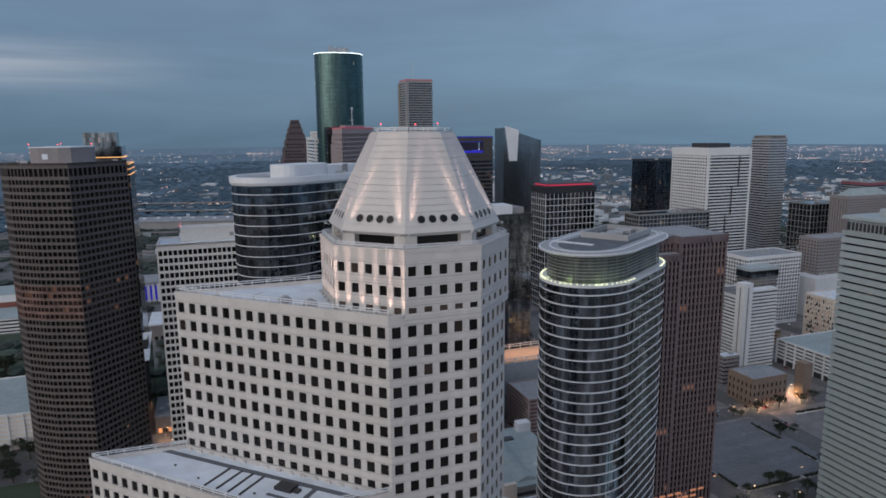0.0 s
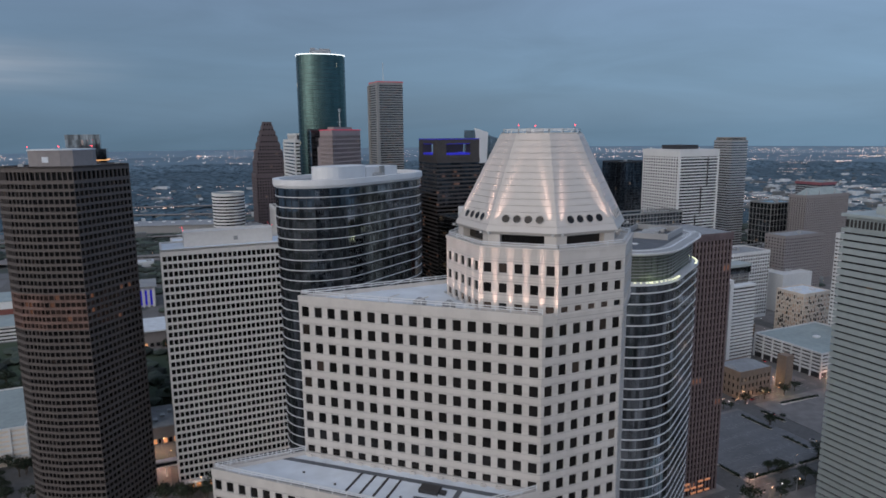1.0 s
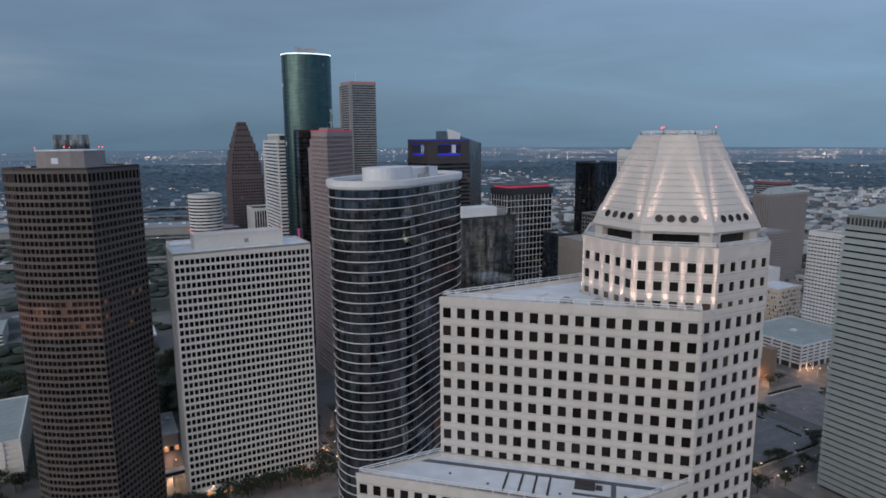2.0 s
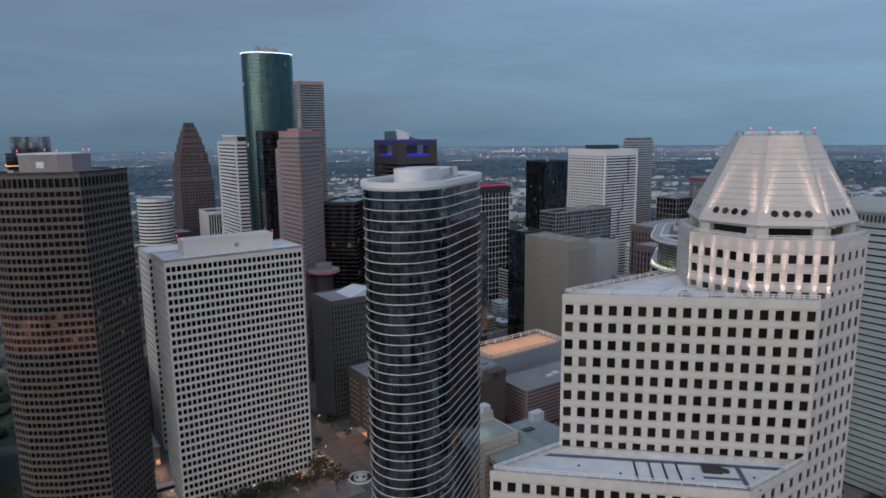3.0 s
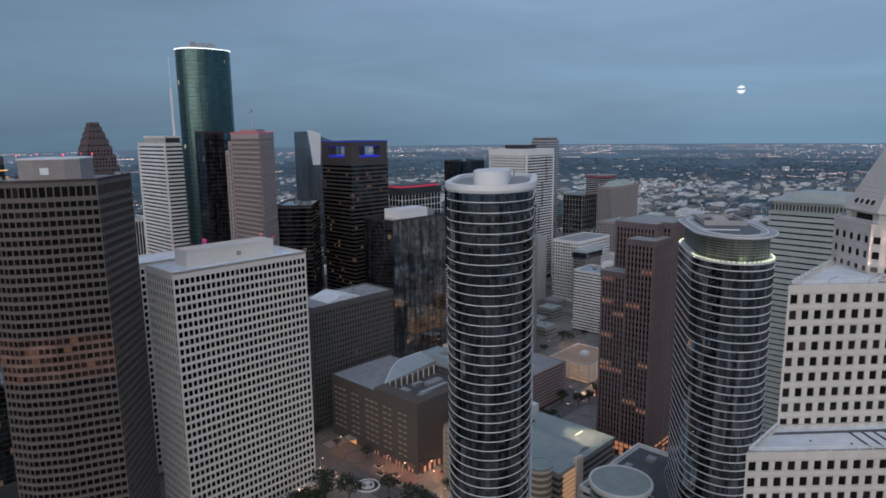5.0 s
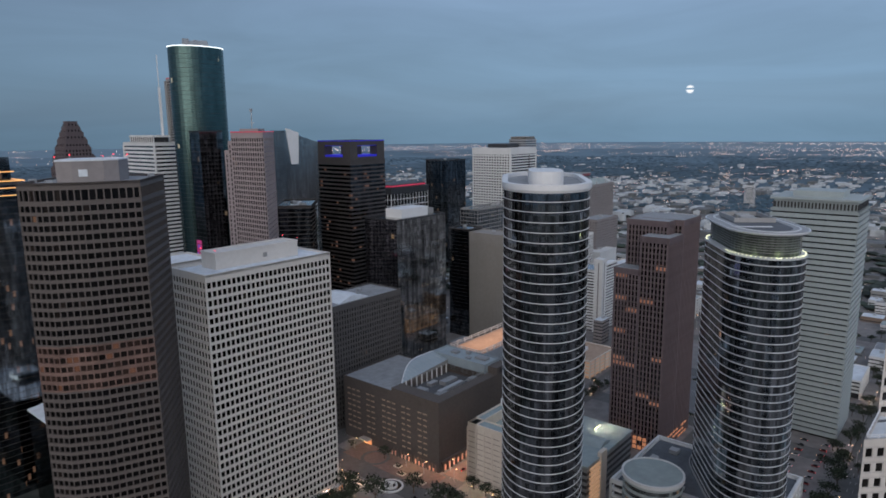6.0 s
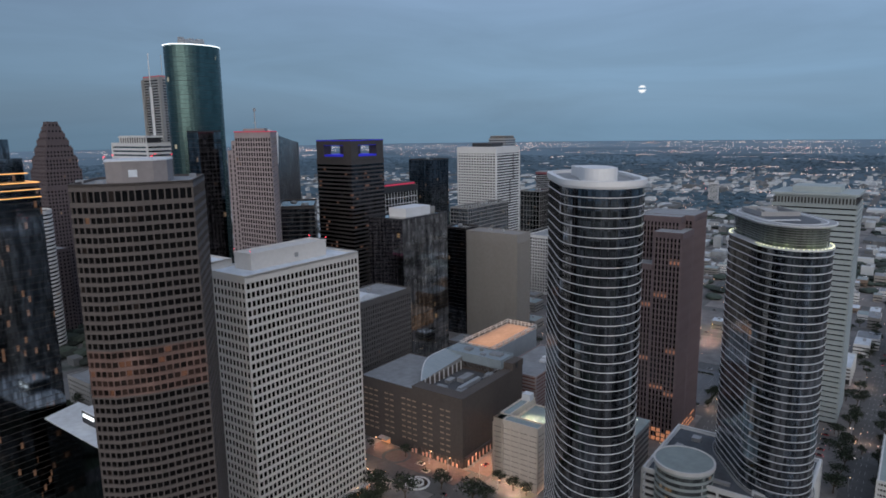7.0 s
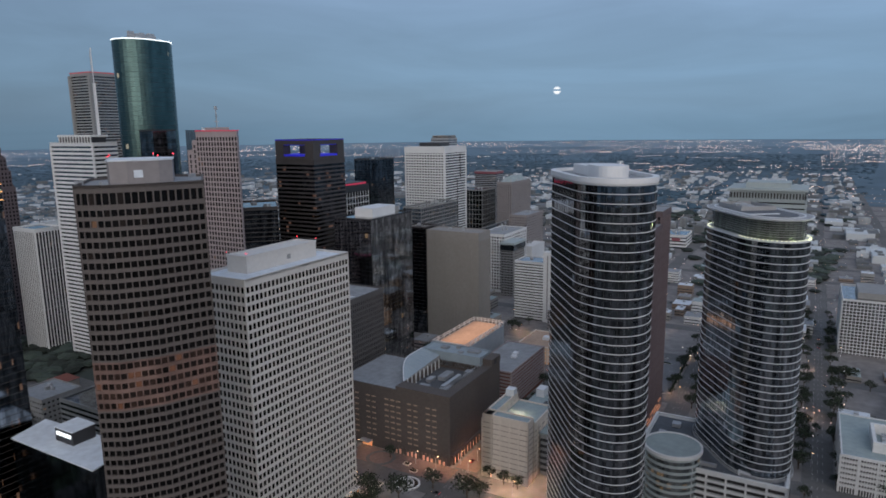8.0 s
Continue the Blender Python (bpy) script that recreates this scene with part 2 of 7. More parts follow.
def pane_glass(name, tint=(0.030, 0.033, 0.038), lit=0.02, per_object=False, lit_colour=(1.0, 0.60, 0.30), lit_power=0.35, blinds=0.15, metal=0.55, blind=(0.16, 0.125, 0.105)):
    """Single window panes, each with its own darkness, some with drawn blinds, a few lit."""
    m, n, l, p = nodes_of(name)
    if per_object:
        src = n.new("ShaderNodeObjectInfo").outputs["Random"]
    else:
        src = n.new("ShaderNodeNewGeometry").outputs["Random Per Island"]
    ramp = n.new("ShaderNodeValToRGB")
    e = ramp.color_ramp.elements
    e[0].position, e[0].color = 0.0, (tint[0] * .5, tint[1] * .5, tint[2] * .5, 1)
    e[1].position, e[1].color = 1 - blinds, (tint[0] * 1.5, tint[1] * 1.5, tint[2] * 1.5, 1)
    e2 = e.new(min(0.999, 1 - blinds + 0.01)); e2.color = (*[c * 0.45 for c in blind], 1)
    e3 = e.new(1.0); e3.color = (*blind, 1)
    l.new(src, ramp.inputs[0]); l.new(ramp.outputs[0], p.inputs["Base Color"])
    p.inputs["Roughness"].default_value, p.inputs["Metallic"].default_value = 0.12, metal
    if lit:
        wn_ = n.new("ShaderNodeTexWhiteNoise"); wn_.noise_dimensions = "1D"; l.new(src, wn_.inputs["W"])
        gt = n.new("ShaderNodeMath"); gt.operation = "GREATER_THAN"; gt.inputs[1].default_value = 1 - lit
        l.new(wn_.outputs["Value"], gt.inputs[0])
        pw = n.new("ShaderNodeMath"); pw.operation = "MULTIPLY"; pw.inputs[1].default_value = lit_power
        l.new(gt.outputs[0], pw.inputs[0]); l.new(pw.outputs[0], p.inputs["Emission Strength"])
        p.inputs["Emission Color"].default_value = (*lit_colour, 1)
    return m


def glow(name, colour, power, islands=False):
    m, n, l, p = nodes_of(name)
    p.inputs["Base Color"].default_value = (*[c * 0.5 for c in colour], 1)
    p.inputs["Emission Color"].default_value = (*colour, 1)
    p.inputs["Emission Strength"].default_value = power
    if islands:
        g = n.new("ShaderNodeNewGeometry")
        r = n.new("ShaderNodeValToRGB"); e = r.color_ramp.elements
        e[0].position, e[0].color = 0.0, (1.0, 0.50, 0.30, 1)
        e[1].position, e[1].color = 1.0, (0.92, 0.95, 1.0, 1)
        k = e.new(0.45); k.color = (1.0, 0.70, 0.54, 1)
        k = e.new(0.97); k.color = (0.85, 0.92, 1.0, 1)
        k = e.new(0.992); k.color = (1.0, 0.10, 0.08, 1)
        l.new(g.outputs["Random Per Island"], r.inputs[0]); l.new(r.outputs[0], p.inputs["Emission Color"])
    return m


STONE = panelled(surface("pale_granite_cladding", (0.550, 0.528, 0.505), 0.75, vary=0.10, grain=0.5, stain=0.06, streak=6), 3.09, 3.93, 0.045)
DOME = surface("pale_metal_dome", (0.545, 0.518, 0.492), 0.5, 0.0, vary=0.06, grain=0.25, stain=0.08)
ROOF_WHITE = surface("white_roof_membrane", (0.63, 0.68, 0.73), 0.9, vary=0.2, grain=0.25, stain=0.05)
ROOF_GREY = surface("grey_roof_membrane", (0.275, 0.29, 0.305), 0.9, vary=0.25, grain=0.25, stain=0.05)
# tan carries the warm lamplight seen on garage roofs
ROOF_TAN = surface("tan_warm_lit_roof", (0.42, 0.30, 0.22), 0.95, vary=0.2, grain=0.3, stain=0.06)
ROOF_GREEN = surface("pale_green_roof", (0.30, 0.36, 0.365), 0.8, vary=0.18, grain=0.25, stain=0.05)
BROWN = surface("brown_granite", (0.098, 0.085, 0.081), 0.7, vary=0.14, grain=0.4, stain=0.04, streak=4)
GRID_WHITE = surface("white_concrete_grid", (0.585, 0.572, 0.550), 0.8, vary=0.08, grain=0.5, stain=0.04, streak=5)
RIM_WHITE = surface("white_metal_rim", (0.70, 0.72, 0.74), 0.45, vary=0.06, grain=0.3, stain=0.08)
BAND = surface("white_spandrel_metal", (0.66, 0.68, 0.70), 0.4, vary=0.08, grain=0.2, stain=0.06)
MAUVE = surface("mauve_brown_granite", (0.158, 0.122, 0.130), 0.75, vary=0.15, grain=0.4, stain=0.04, streak=4)
PINK = surface("pink_granite", (0.34, 0.288, 0.290), 0.75, vary=0.1, grain=0.4, stain=0.03)
BEIGE = surface("beige_blank_concrete", (0.27, 0.258, 0.242), 0.85, vary=0.1, grain=0.3, stain=0.04, streak=5)
GREY_CONC = surface("grey_concrete", (0.27, 0.275, 0.275), 0.85, vary=0.12, grain=0.4, stain=0.05, streak=4)
WHITE_CONC = surface("white_concrete", (0.66, 0.675, 0.68), 0.8, vary=0.1, grain=0.4, stain=0.05, streak=4)
GREEN_CONC = surface("grey_green_sunshade", (0.355, 0.41, 0.418), 0.7, vary=0.12, grain=0.3, stain=0.05)
DARK_STONE = surface("dark_grey_stone", (0.055, 0.05, 0.05), 0.6, vary=0.2, grain=0.4, stain=0.05)
DARK_BROWN = surface("dark_brown_brick", (0.104, 0.088, 0.080), 0.85, vary=0.18, grain=0.5, stain=0.04)
# plain dull red takes the place of the signs' dim glow
RED_SIGN = surface("dull_red_sign", (0.24, 0.085, 0.105), 0.8, vary=0.2)
RED_STONE = surface("red_granite", (0.106, 0.084, 0.090), 0.75, vary=0.15, grain=0.4, stain=0.03)
BRICK_RED = surface("red_clay_tiles", (0.20, 0.075, 0.06), 0.85, vary=0.2, grain=0.5, stain=0.08)
TAN_STONE = surface("tan_brick", (0.26, 0.195, 0.15), 0.85, vary=0.15, grain=0.4, stain=0.05)
# its black also stands in for shade inside open decks and recesses
BLACK_METAL_AND_SHADE = surface("black_metal_and_shade", (0.03, 0.03, 0.033), 0.5, vary=0.2)
STEEL = surface("galvanised_steel", (0.45, 0.46, 0.47), 0.45, 0.5, vary=0.1)
ASPHALT = surface("asphalt", (0.125, 0.123, 0.122), 0.95, vary=0.25, grain=0.3, stain=0.03)
LOT = surface("parking_lot_asphalt", (0.155, 0.16, 0.168), 0.95, vary=0.25, grain=0.3, stain=0.04)
PAVING = surface("concrete_paving", (0.205, 0.192, 0.186), 0.95, vary=0.4, grain=0.12, stain=0.02)
LAWN = surface("dark_lawn", (0.040, 0.062, 0.036), 0.95, vary=0.3, grain=0.6, stain=0.04)
BARK = surface("bark", (0.09, 0.07, 0.05), 0.95, vary=0.2, grain=3.0)
LEAF = surface("dark_green_leaves", (0.026, 0.038, 0.022), 0.9, vary=0.6, grain=0.6, stain=0.1, islands=True)
# leaf colour blued to stand in for the haze over distant trees
FAR_LEAF = surface("far_tree_canopy_hazed", (0.052, 0.097, 0.132), 0.95, vary=0.25, grain=0.2, stain=0.02, islands=True)
# bluish tint put in for haze over the far roofs
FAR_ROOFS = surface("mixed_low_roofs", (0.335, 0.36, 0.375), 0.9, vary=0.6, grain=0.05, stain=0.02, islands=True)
# aerial haze is painted in: each ring of land is bluer and paler
FAR_LAND = surface("far_land_in_haze", (0.080, 0.133, 0.176), 0.95, vary=0.35, grain=0.006, stain=0.0022, bump=0)
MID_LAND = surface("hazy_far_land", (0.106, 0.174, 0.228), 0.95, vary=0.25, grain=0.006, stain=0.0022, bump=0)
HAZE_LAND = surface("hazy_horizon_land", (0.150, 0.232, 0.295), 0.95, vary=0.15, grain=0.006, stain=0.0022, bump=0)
# cladding kept pale and bluish, which puts aerial haze into its colour
SLATE = surface("slate_cladding_with_haze", (0.33, 0.345, 0.365), 0.7, vary=0.1, grain=0.3, stain=0.05, streak=4)
MAUVE_GREY = surface("mauve_grey_concrete", (0.25, 0.232, 0.234), 0.85, vary=0.12, grain=0.4, stain=0.05, streak=4)
GREY_TAN = surface("grey_tan_concrete", (0.29, 0.28, 0.265), 0.85, vary=0.12, grain=0.4, stain=0.05, streak=4)
ROOF_SLATE = surface("slate_roof_membrane", (0.105, 0.115, 0.13), 0.85, vary=0.3, grain=0.25, stain=0.06)
DISC_GREY = surface("grey_metal_roof_disc", (0.33, 0.34, 0.35), 0.6, vary=0.12, grain=0.3, stain=0.06)
SAIL = surface("pale_blue_roof_metal", (0.29, 0.35, 0.385), 0.5, vary=0.14, grain=0.25, stain=0.08)
BRICK_PAVING = surface("red_brick_paving", (0.19, 0.135, 0.118), 0.95, vary=0.3, grain=0.4, stain=0.05)
LINE_WHITE = surface("road_paint", (0.5, 0.5, 0.48), 0.9, vary=0.2)

GLASS_DARK = glass("dark_curtain_glass", (0.195, 0.205, 0.215), 0.05, 1.0, (1.5, 3.96), 0.045, vary=0.6)
GLASS_E = glass("dark_blue_curtain_glass", (0.265, 0.285, 0.30), 0.05, 1.0, (1.5, 4.1), 0.045, vary=0.6)
CROWN_GLASS = glass("frosted_green_crown_glass", (0.10, 0.125, 0.10), 0.5, 0.3, (1.5, 4.1), 0.02, vary=0.3)
GLASS_GREEN = glass("green_mirror_glass", (0.074, 0.124, 0.124), 0.25, 1.0, (3.0, 4.0), 0.02, lit=0.004, lit_colour=(1, .85, .6), lit_power=0.3, vary=0.12, streaks=(0.8, 1.2))
GLASS_BLACK = glass("black_glass", (0.11, 0.118, 0.127), 0.1, 1.0, (3.0, 4.0), 0.02, lit=0.006, lit_colour=(1, .7, .48), lit_power=0.10, vary=0.5)
GLASS_BRONZE = glass("dark_bronze_glass", (0.34, 0.335, 0.32), 0.06, 1.0, (3.0, 4.0), 0.03, lit=0.002, lit_power=0.15, vary=0.4)
GLASS_BLUE = glass("grey_blue_glass", (0.15, 0.18, 0.21), 0.1, 1.0, (3.0, 4.0), 0.03, lit=0.006, lit_colour=(1, .75, .5), lit_power=0.2, vary=0.4)
# on far towers the pale tint also stands in for haze
GLASS_HAZE = glass("grey_mirror_glass", (0.34, 0.335, 0.335), 0.2, 1.0, (3.0, 4.0), 0.02, vary=0.15, streaks=(0.75, 1.25))
GLASS_WARM = glass("dark_glass_with_lit_rooms", (0.09, 0.088, 0.092), 0.12, 1.0, (3.0, 4.0), 0.02, lit=0.045, lit_colour=(1, .55, .42), lit_power=0.075, vary=0.5)

PANE = pane_glass("window_pane", lit=0.0, per_object=True, blinds=0.035, tint=(0.025, 0.023, 0.022), blind=(0.11, 0.085, 0.07))
PANE_J = pane_glass("window_panes", lit=0.0, blinds=0.035, tint=(0.025, 0.023, 0.022), blind=(0.11, 0.085, 0.07))
PANE_BLIND = pane_glass("pane_with_blind", lit=0.0, per_object=True, blinds=0.65, tint=(0.022, 0.024, 0.027), blind=(0.20, 0.15, 0.125))
PANE_BROWN = pane_glass("bronze_pane", (0.011, 0.010, 0.010), lit=0.004, per_object=True, lit_power=0.10, blinds=0.05, lit_colour=(1, .55, .35), blind=(0.05, 0.038, 0.033))
PANE_BROWN_J = pane_glass("bronze_panes", (0.011, 0.010, 0.010), lit=0.004, lit_power=0.10, blinds=0.05, lit_colour=(1, .55, .35), blind=(0.05, 0.038, 0.033))
PANE_GRID = pane_glass("grid_pane", (0.011, 0.011, 0.011), lit=0.0, per_object=True, lit_power=0.14, blinds=0.06, blind=(0.09, 0.075, 0.065))
PANE_GRID_J = pane_glass("grid_panes", (0.011, 0.011, 0.011), lit=0.0, lit_power=0.14, blinds=0.06, blind=(0.09, 0.075, 0.065))
PANE_FAR = pane_glass("far_panes", (0.028, 0.028, 0.032), lit=0.01, lit_power=0.16, lit_colour=(1, .66, .48), blinds=0.08, blind=(0.09, 0.08, 0.075))

RED_LAMP = glow("red_beacon", (1.0, 0.05, 0.08), 4.0)
RED_STRIP = glow("red_light_strip", (1.0, 0.08, 0.17), 0.24)
BLUE_STRIP = glow("blue_light_panel", (0.05, 0.05, 1.0), 0.20)
WHITE_STRIP = glow("white_light_strip", (0.9, 0.97, 1.0), 1.6)
YELLOW_LAMP = glow("yellow_green_downlight", (0.98, 1.0, 0.66), 1.3)
WARM_LAMP = glow("warm_street_lamp", (1.0, 0.58, 0.30), 5.0)
ARCADE = glow("dim_warm_arcade", (1.0, 0.50, 0.36), 0.20)
WARM_ROOM = glow("warm_lit_room", (1.0, 0.45, 0.20), 0.55)
FAR_LIGHT = glow("far_city_lights", (1.0, 0.8, 0.6), 2.7, islands=True)
ORANGE_STRIP = glow("orange_light_strip", (1.0, 0.50, 0.18), 1.2)
SCREEN_BLUE = glow("blue_violet_lights", (0.35, 0.15, 0.9), 0.2)
PURPLE = glow("magenta_lights", (0.8, 0.08, 0.35), 0.22)

CREAM = surface("cream_concrete", (0.68, 0.61, 0.53), 0.85, vary=0.1, grain=0.4, stain=0.05, streak=4)
CREAM_DARK = surface("tan_louvre_metal", (0.36, 0.30, 0.25), 0.8, vary=0.15)
ROOF_DARK = surface("dark_roof_surface", (0.085, 0.088, 0.095), 0.95, vary=0.25, grain=0.3, stain=0.05)

# ---- building kit ----
GRID = radians(20)
CU, SU = math.cos(GRID), math.sin(GRID)


def W(u, v):
    """From the street grid to the world."""
    return (u * CU - v * SU, u * SU + v * CU)


def rect(u0, u1, v0, v1):
    return [W(u0, v0), W(u1, v0), W(u1, v1), W(u0, v1)]


def turned_box(cx, cy, w, d, deg):
    a = radians(deg)
    return [(cx + x * math.cos(a) - y * math.sin(a), cy + x * math.sin(a) + y * math.cos(a))
            for x, y in ((-w / 2, -d / 2), (w / 2, -d / 2), (w / 2, d / 2), (-w / 2, d / 2))]


def stadium(cx, cy, straight, half, deg, bulge, n=20):
    """Two flat sides and two curved ends."""
    a = radians(deg)
    out = []
    for side in (1, -1):
        for i in range(n + 1):
            t = -math.pi / 2 + math.pi * i / n
            x, y = side * (straight + bulge * math.cos(t)), side * half * math.sin(t)
            out.append((cx + x * math.cos(a) - y * math.sin(a), cy + x * math.sin(a) + y * math.cos(a)))
    return out


def disc(cx, cy, r, n=32):
    return [(cx + r * math.cos(2 * math.pi * i / n), cy + r * math.sin(2 * math.pi * i / n)) for i in range(n)]


def grow(poly, d):
    """The outline moved outwards by d."""
    n, out = len(poly), []
    for i in range(n):
        p, q, r = Vector(poly[i - 1]), Vector(poly[i]), Vector(poly[(i + 1) % n])
        a, b = (q - p).normalized(), (r - q).normalized()
        na, nb = Vector((a.y, -a.x)), Vector((b.y, -b.x))
        m = na + nb
        m *= d / max(0.35, m.dot(na)) if m.length > 1e-6 else 0
        out.append((q.x + m.x, q.y + m.y))
    return out


class Shape:
    """Collects faces for one mesh, relative to a base."""

    def __init__(self, base=(0, 0, 0)):
        self.b, self.v, self.f = Vector(base), [], []

    def face(self, *pts):
        k = len(self.v)
        self.v += [(p[0] - self.b.x, p[1] - self.b.y, p[2] - self.b.z) for p in pts]
        self.f.append(tuple(range(k, k + len(pts))))

    def face_of(self, *pts):
        self.face(*pts)
        return self

    def prism(self, poly, z0, z1, top=True, bottom=True, poly2=None):
        k, n = len(self.v), len(poly)
        up = poly2 or poly
        self.v += [(x - self.b.x, y - self.b.y, z0 - self.b.z) for x, y in poly]
        self.v += [(x - self.b.x, y - self.b.y, z1 - self.b.z) for x, y in up]
        for i in range(n):
            j = (i + 1) % n
            self.f.append((k + i, k + j, k + n + j, k + n + i))
        if top:
            self.f.append(tuple(k + n + i for i in range(n)))
        if bottom:
            self.f.append(tuple(k + n - 1 - i for i in range(n)))
        return self

    def ring(self, outer, inner, z0, z1):
        n, k = len(outer), len(self.v)
        for poly, z in ((outer, z0), (outer, z1), (inner, z1), (inner, z0)):
            self.v += [(x - self.b.x, y - self.b.y, z - self.b.z) for x, y in poly]
        for i in range(n):
            j = (i + 1) % n
            for a in range(4):
                b = (a + 1) % 4
                self.f.append((k + a * n + i, k + a * n + j, k + b * n + j, k + b * n + i))
        return self

    def box(self, cx, cy, z0, w, d, h, deg=20.0):
        return self.prism(turned_box(cx, cy, w, d, deg), z0, z0 + h)

    def beam(self, a, b, r=0.1):
        """A square bar from a to b."""
        a, b = Vector(a), Vector(b)
        w = (b - a).normalized()
        s = w.cross(Vector((0, 0, 1)))
        s = (s if s.length > 0.01 else Vector((1, 0, 0))).normalized() * r
        t = w.cross(s).normalized() * r
        k = len(self.v)
        for e in (a, b):
            for p in (s + t, s - t, -s - t, -s + t):
                q = e + p - self.b
                self.v.append((q.x, q.y, q.z))
        for i in range(4):
            j = (i + 1) % 4
            self.f.append((k + j, k + i, k + 4 + i, k + 4 + j))
        self.f += [(k, k + 1, k + 2, k + 3), (k + 7, k + 6, k + 5, k + 4)]
        return self

    def data(self, name):
        me = bpy.data.meshes.new(name)
        me.from_pydata(self.v, [], self.f)
        me.update()
        return me


def thing(name, at, label, category, group=""):
    ob = new(name)
    ob.location = at
    ob.empty_display_size = 2
    return tagged(ob, label, category, group)


def part(name, shape, material, parent, label=""):
    me = shape if isinstance(shape, bpy.types.Mesh) else shape.data(name)
    if not me.materials:
        me.materials.append(material)
    ob = new(name, me)
    ob.parent = parent
    if label:
        ob["label"] = label
    return ob


def structure(name, shape, material, label=""):
    me = shape.data(name)
    me.materials.append(material)
    return tagged(new(name, me), label, "", "", "structure")


def stuff(name, shape, material, label, category):
    me = shape.data(name)
    me.materials.append(material)
    return tagged(new(name, me), label, category, "", "stuff")


def mid(poly):
    return (sum(p[0] for p in poly) / len(poly), sum(p[1] for p in poly) / len(poly))


def punched(wall, panes, p0, p1, z0, fh, floors, bays, ww, wh, sill, depth=0.5, z_top=None, edge=0.0):
    """One wall with real recessed window openings; panes collects the glass."""
    p0, p1 = Vector(p0), Vector(p1)
    run = p1 - p0
    length, d = run.length, run.normalized()
    nrm = Vector((d.y, -d.x))
    bay = (length - 2 * edge) / bays
    P = lambda s, z, k=0.0: (p0.x + d.x * s - nrm.x * k, p0.y + d.y * s - nrm.y * k, z)
    z = z0
    for f in range(floors):
        zs, zt = z0 + f * fh + sill, z0 + f * fh + sill + wh
        wall.face(P(0, z), P(length, z), P(length, zs), P(0, zs))
        s = 0.0
        for b in range(bays):
            a = edge + b * bay + (bay - ww) / 2
            c = a + ww
            wall.face(P(s, zs), P(a, zs), P(a, zt), P(s, zt))
            wall.face(P(a, zs), P(c, zs), P(c, zs, depth), P(a, zs, depth))
            wall.face(P(a, zt, depth), P(c, zt, depth), P(c, zt), P(a, zt))
            wall.face(P(a, zs), P(a, zs, depth), P(a, zt, depth), P(a, zt))
            wall.face(P(c, zs, depth), P(c, zs), P(c, zt), P(c, zt, depth))
            panes.append((P((a + c) / 2, (zs + zt) / 2, depth - 0.03), math.atan2(d.y, d.x), ww, wh))
            s = c
        wall.face(P(s, zs), P(length, zs), P(length, zt), P(s, zt))
        z = zt
    top = z_top if z_top else z0 + floors * fh
    wall.face(P(0, z), P(length, z), P(length, top), P(0, top))


def glaze(parent, panes, mat_one, mat_rest, near, name="window", limit=300):
    """The panes that near() picks become windows of their own; the rest one mesh."""
    shared, rest, base, count = {}, Shape(parent.location), Vector(parent.location), 0
    for (c, a, w, h) in panes:
        dx, dy = math.cos(a) * w / 2, math.sin(a) * w / 2
        if count < limit and near(c):
            key = (round(w, 2), round(h, 2))
            if key not in shared:
                s = Shape()
                s.prism([(-w / 2, -0.02), (w / 2, -0.02), (w / 2, 0.02), (-w / 2, 0.02)], -h / 2, h / 2)
                shared[key] = s.data(name)
            ob = part(name, shared[key], mat_one, parent)
            ob.location = Vector(c) - base
            ob.rotation_euler = (0, 0, a)
            count += 1
        else:
            rest.face((c[0] - dx, c[1] - dy, c[2] - h / 2), (c[0] + dx, c[1] + dy, c[2] - h / 2),
                      (c[0] + dx, c[1] + dy, c[2] + h / 2), (c[0] - dx, c[1] - dy, c[2] + h / 2))
    if rest.f:
        tagged(part("window_panes", rest, mat_rest, parent), kind="stuff")


def roof_top(parent, poly, z, wall_mat, roof_mat, parapet=1.2, thick=0.5, name="roof"):
    b = parent.location
    inner = grow(poly, -thick)
    top = part(name, Shape(b).prism(inner, z - parapet - 0.3, z - parapet), roof_mat, parent)
    part("parapet", Shape(b).ring(poly, inner, z - parapet - 0.3, z), wall_mat, parent)
    return top


def plant(parent, poly, z, n, seed, mat=STEEL, under=None):
    """Machines, hatches and ducts on a roof, each one a part."""
    r = random.Random(seed)
    xs, ys = [p[0] for p in poly], [p[1] for p in poly]
    cx, cy = mid(poly)
    for i in range(n):
        k, e = r.uniform(-0.62, 0.62), r.randrange(len(poly))
        q = poly[e]
        x, y = cx + (q[0] - cx) * k, cy + (q[1] - cy) * k
        w, d, h = r.uniform(2, 6), r.uniform(2, 5), r.uniform(1.2, 3)
        s = Shape(parent.location).box(x, y, z, w, d, h)
        s.box(x, y, z + h, w * 0.7, d * 0.7, 0.4)
        part("roof_unit", s, mat, under or parent)


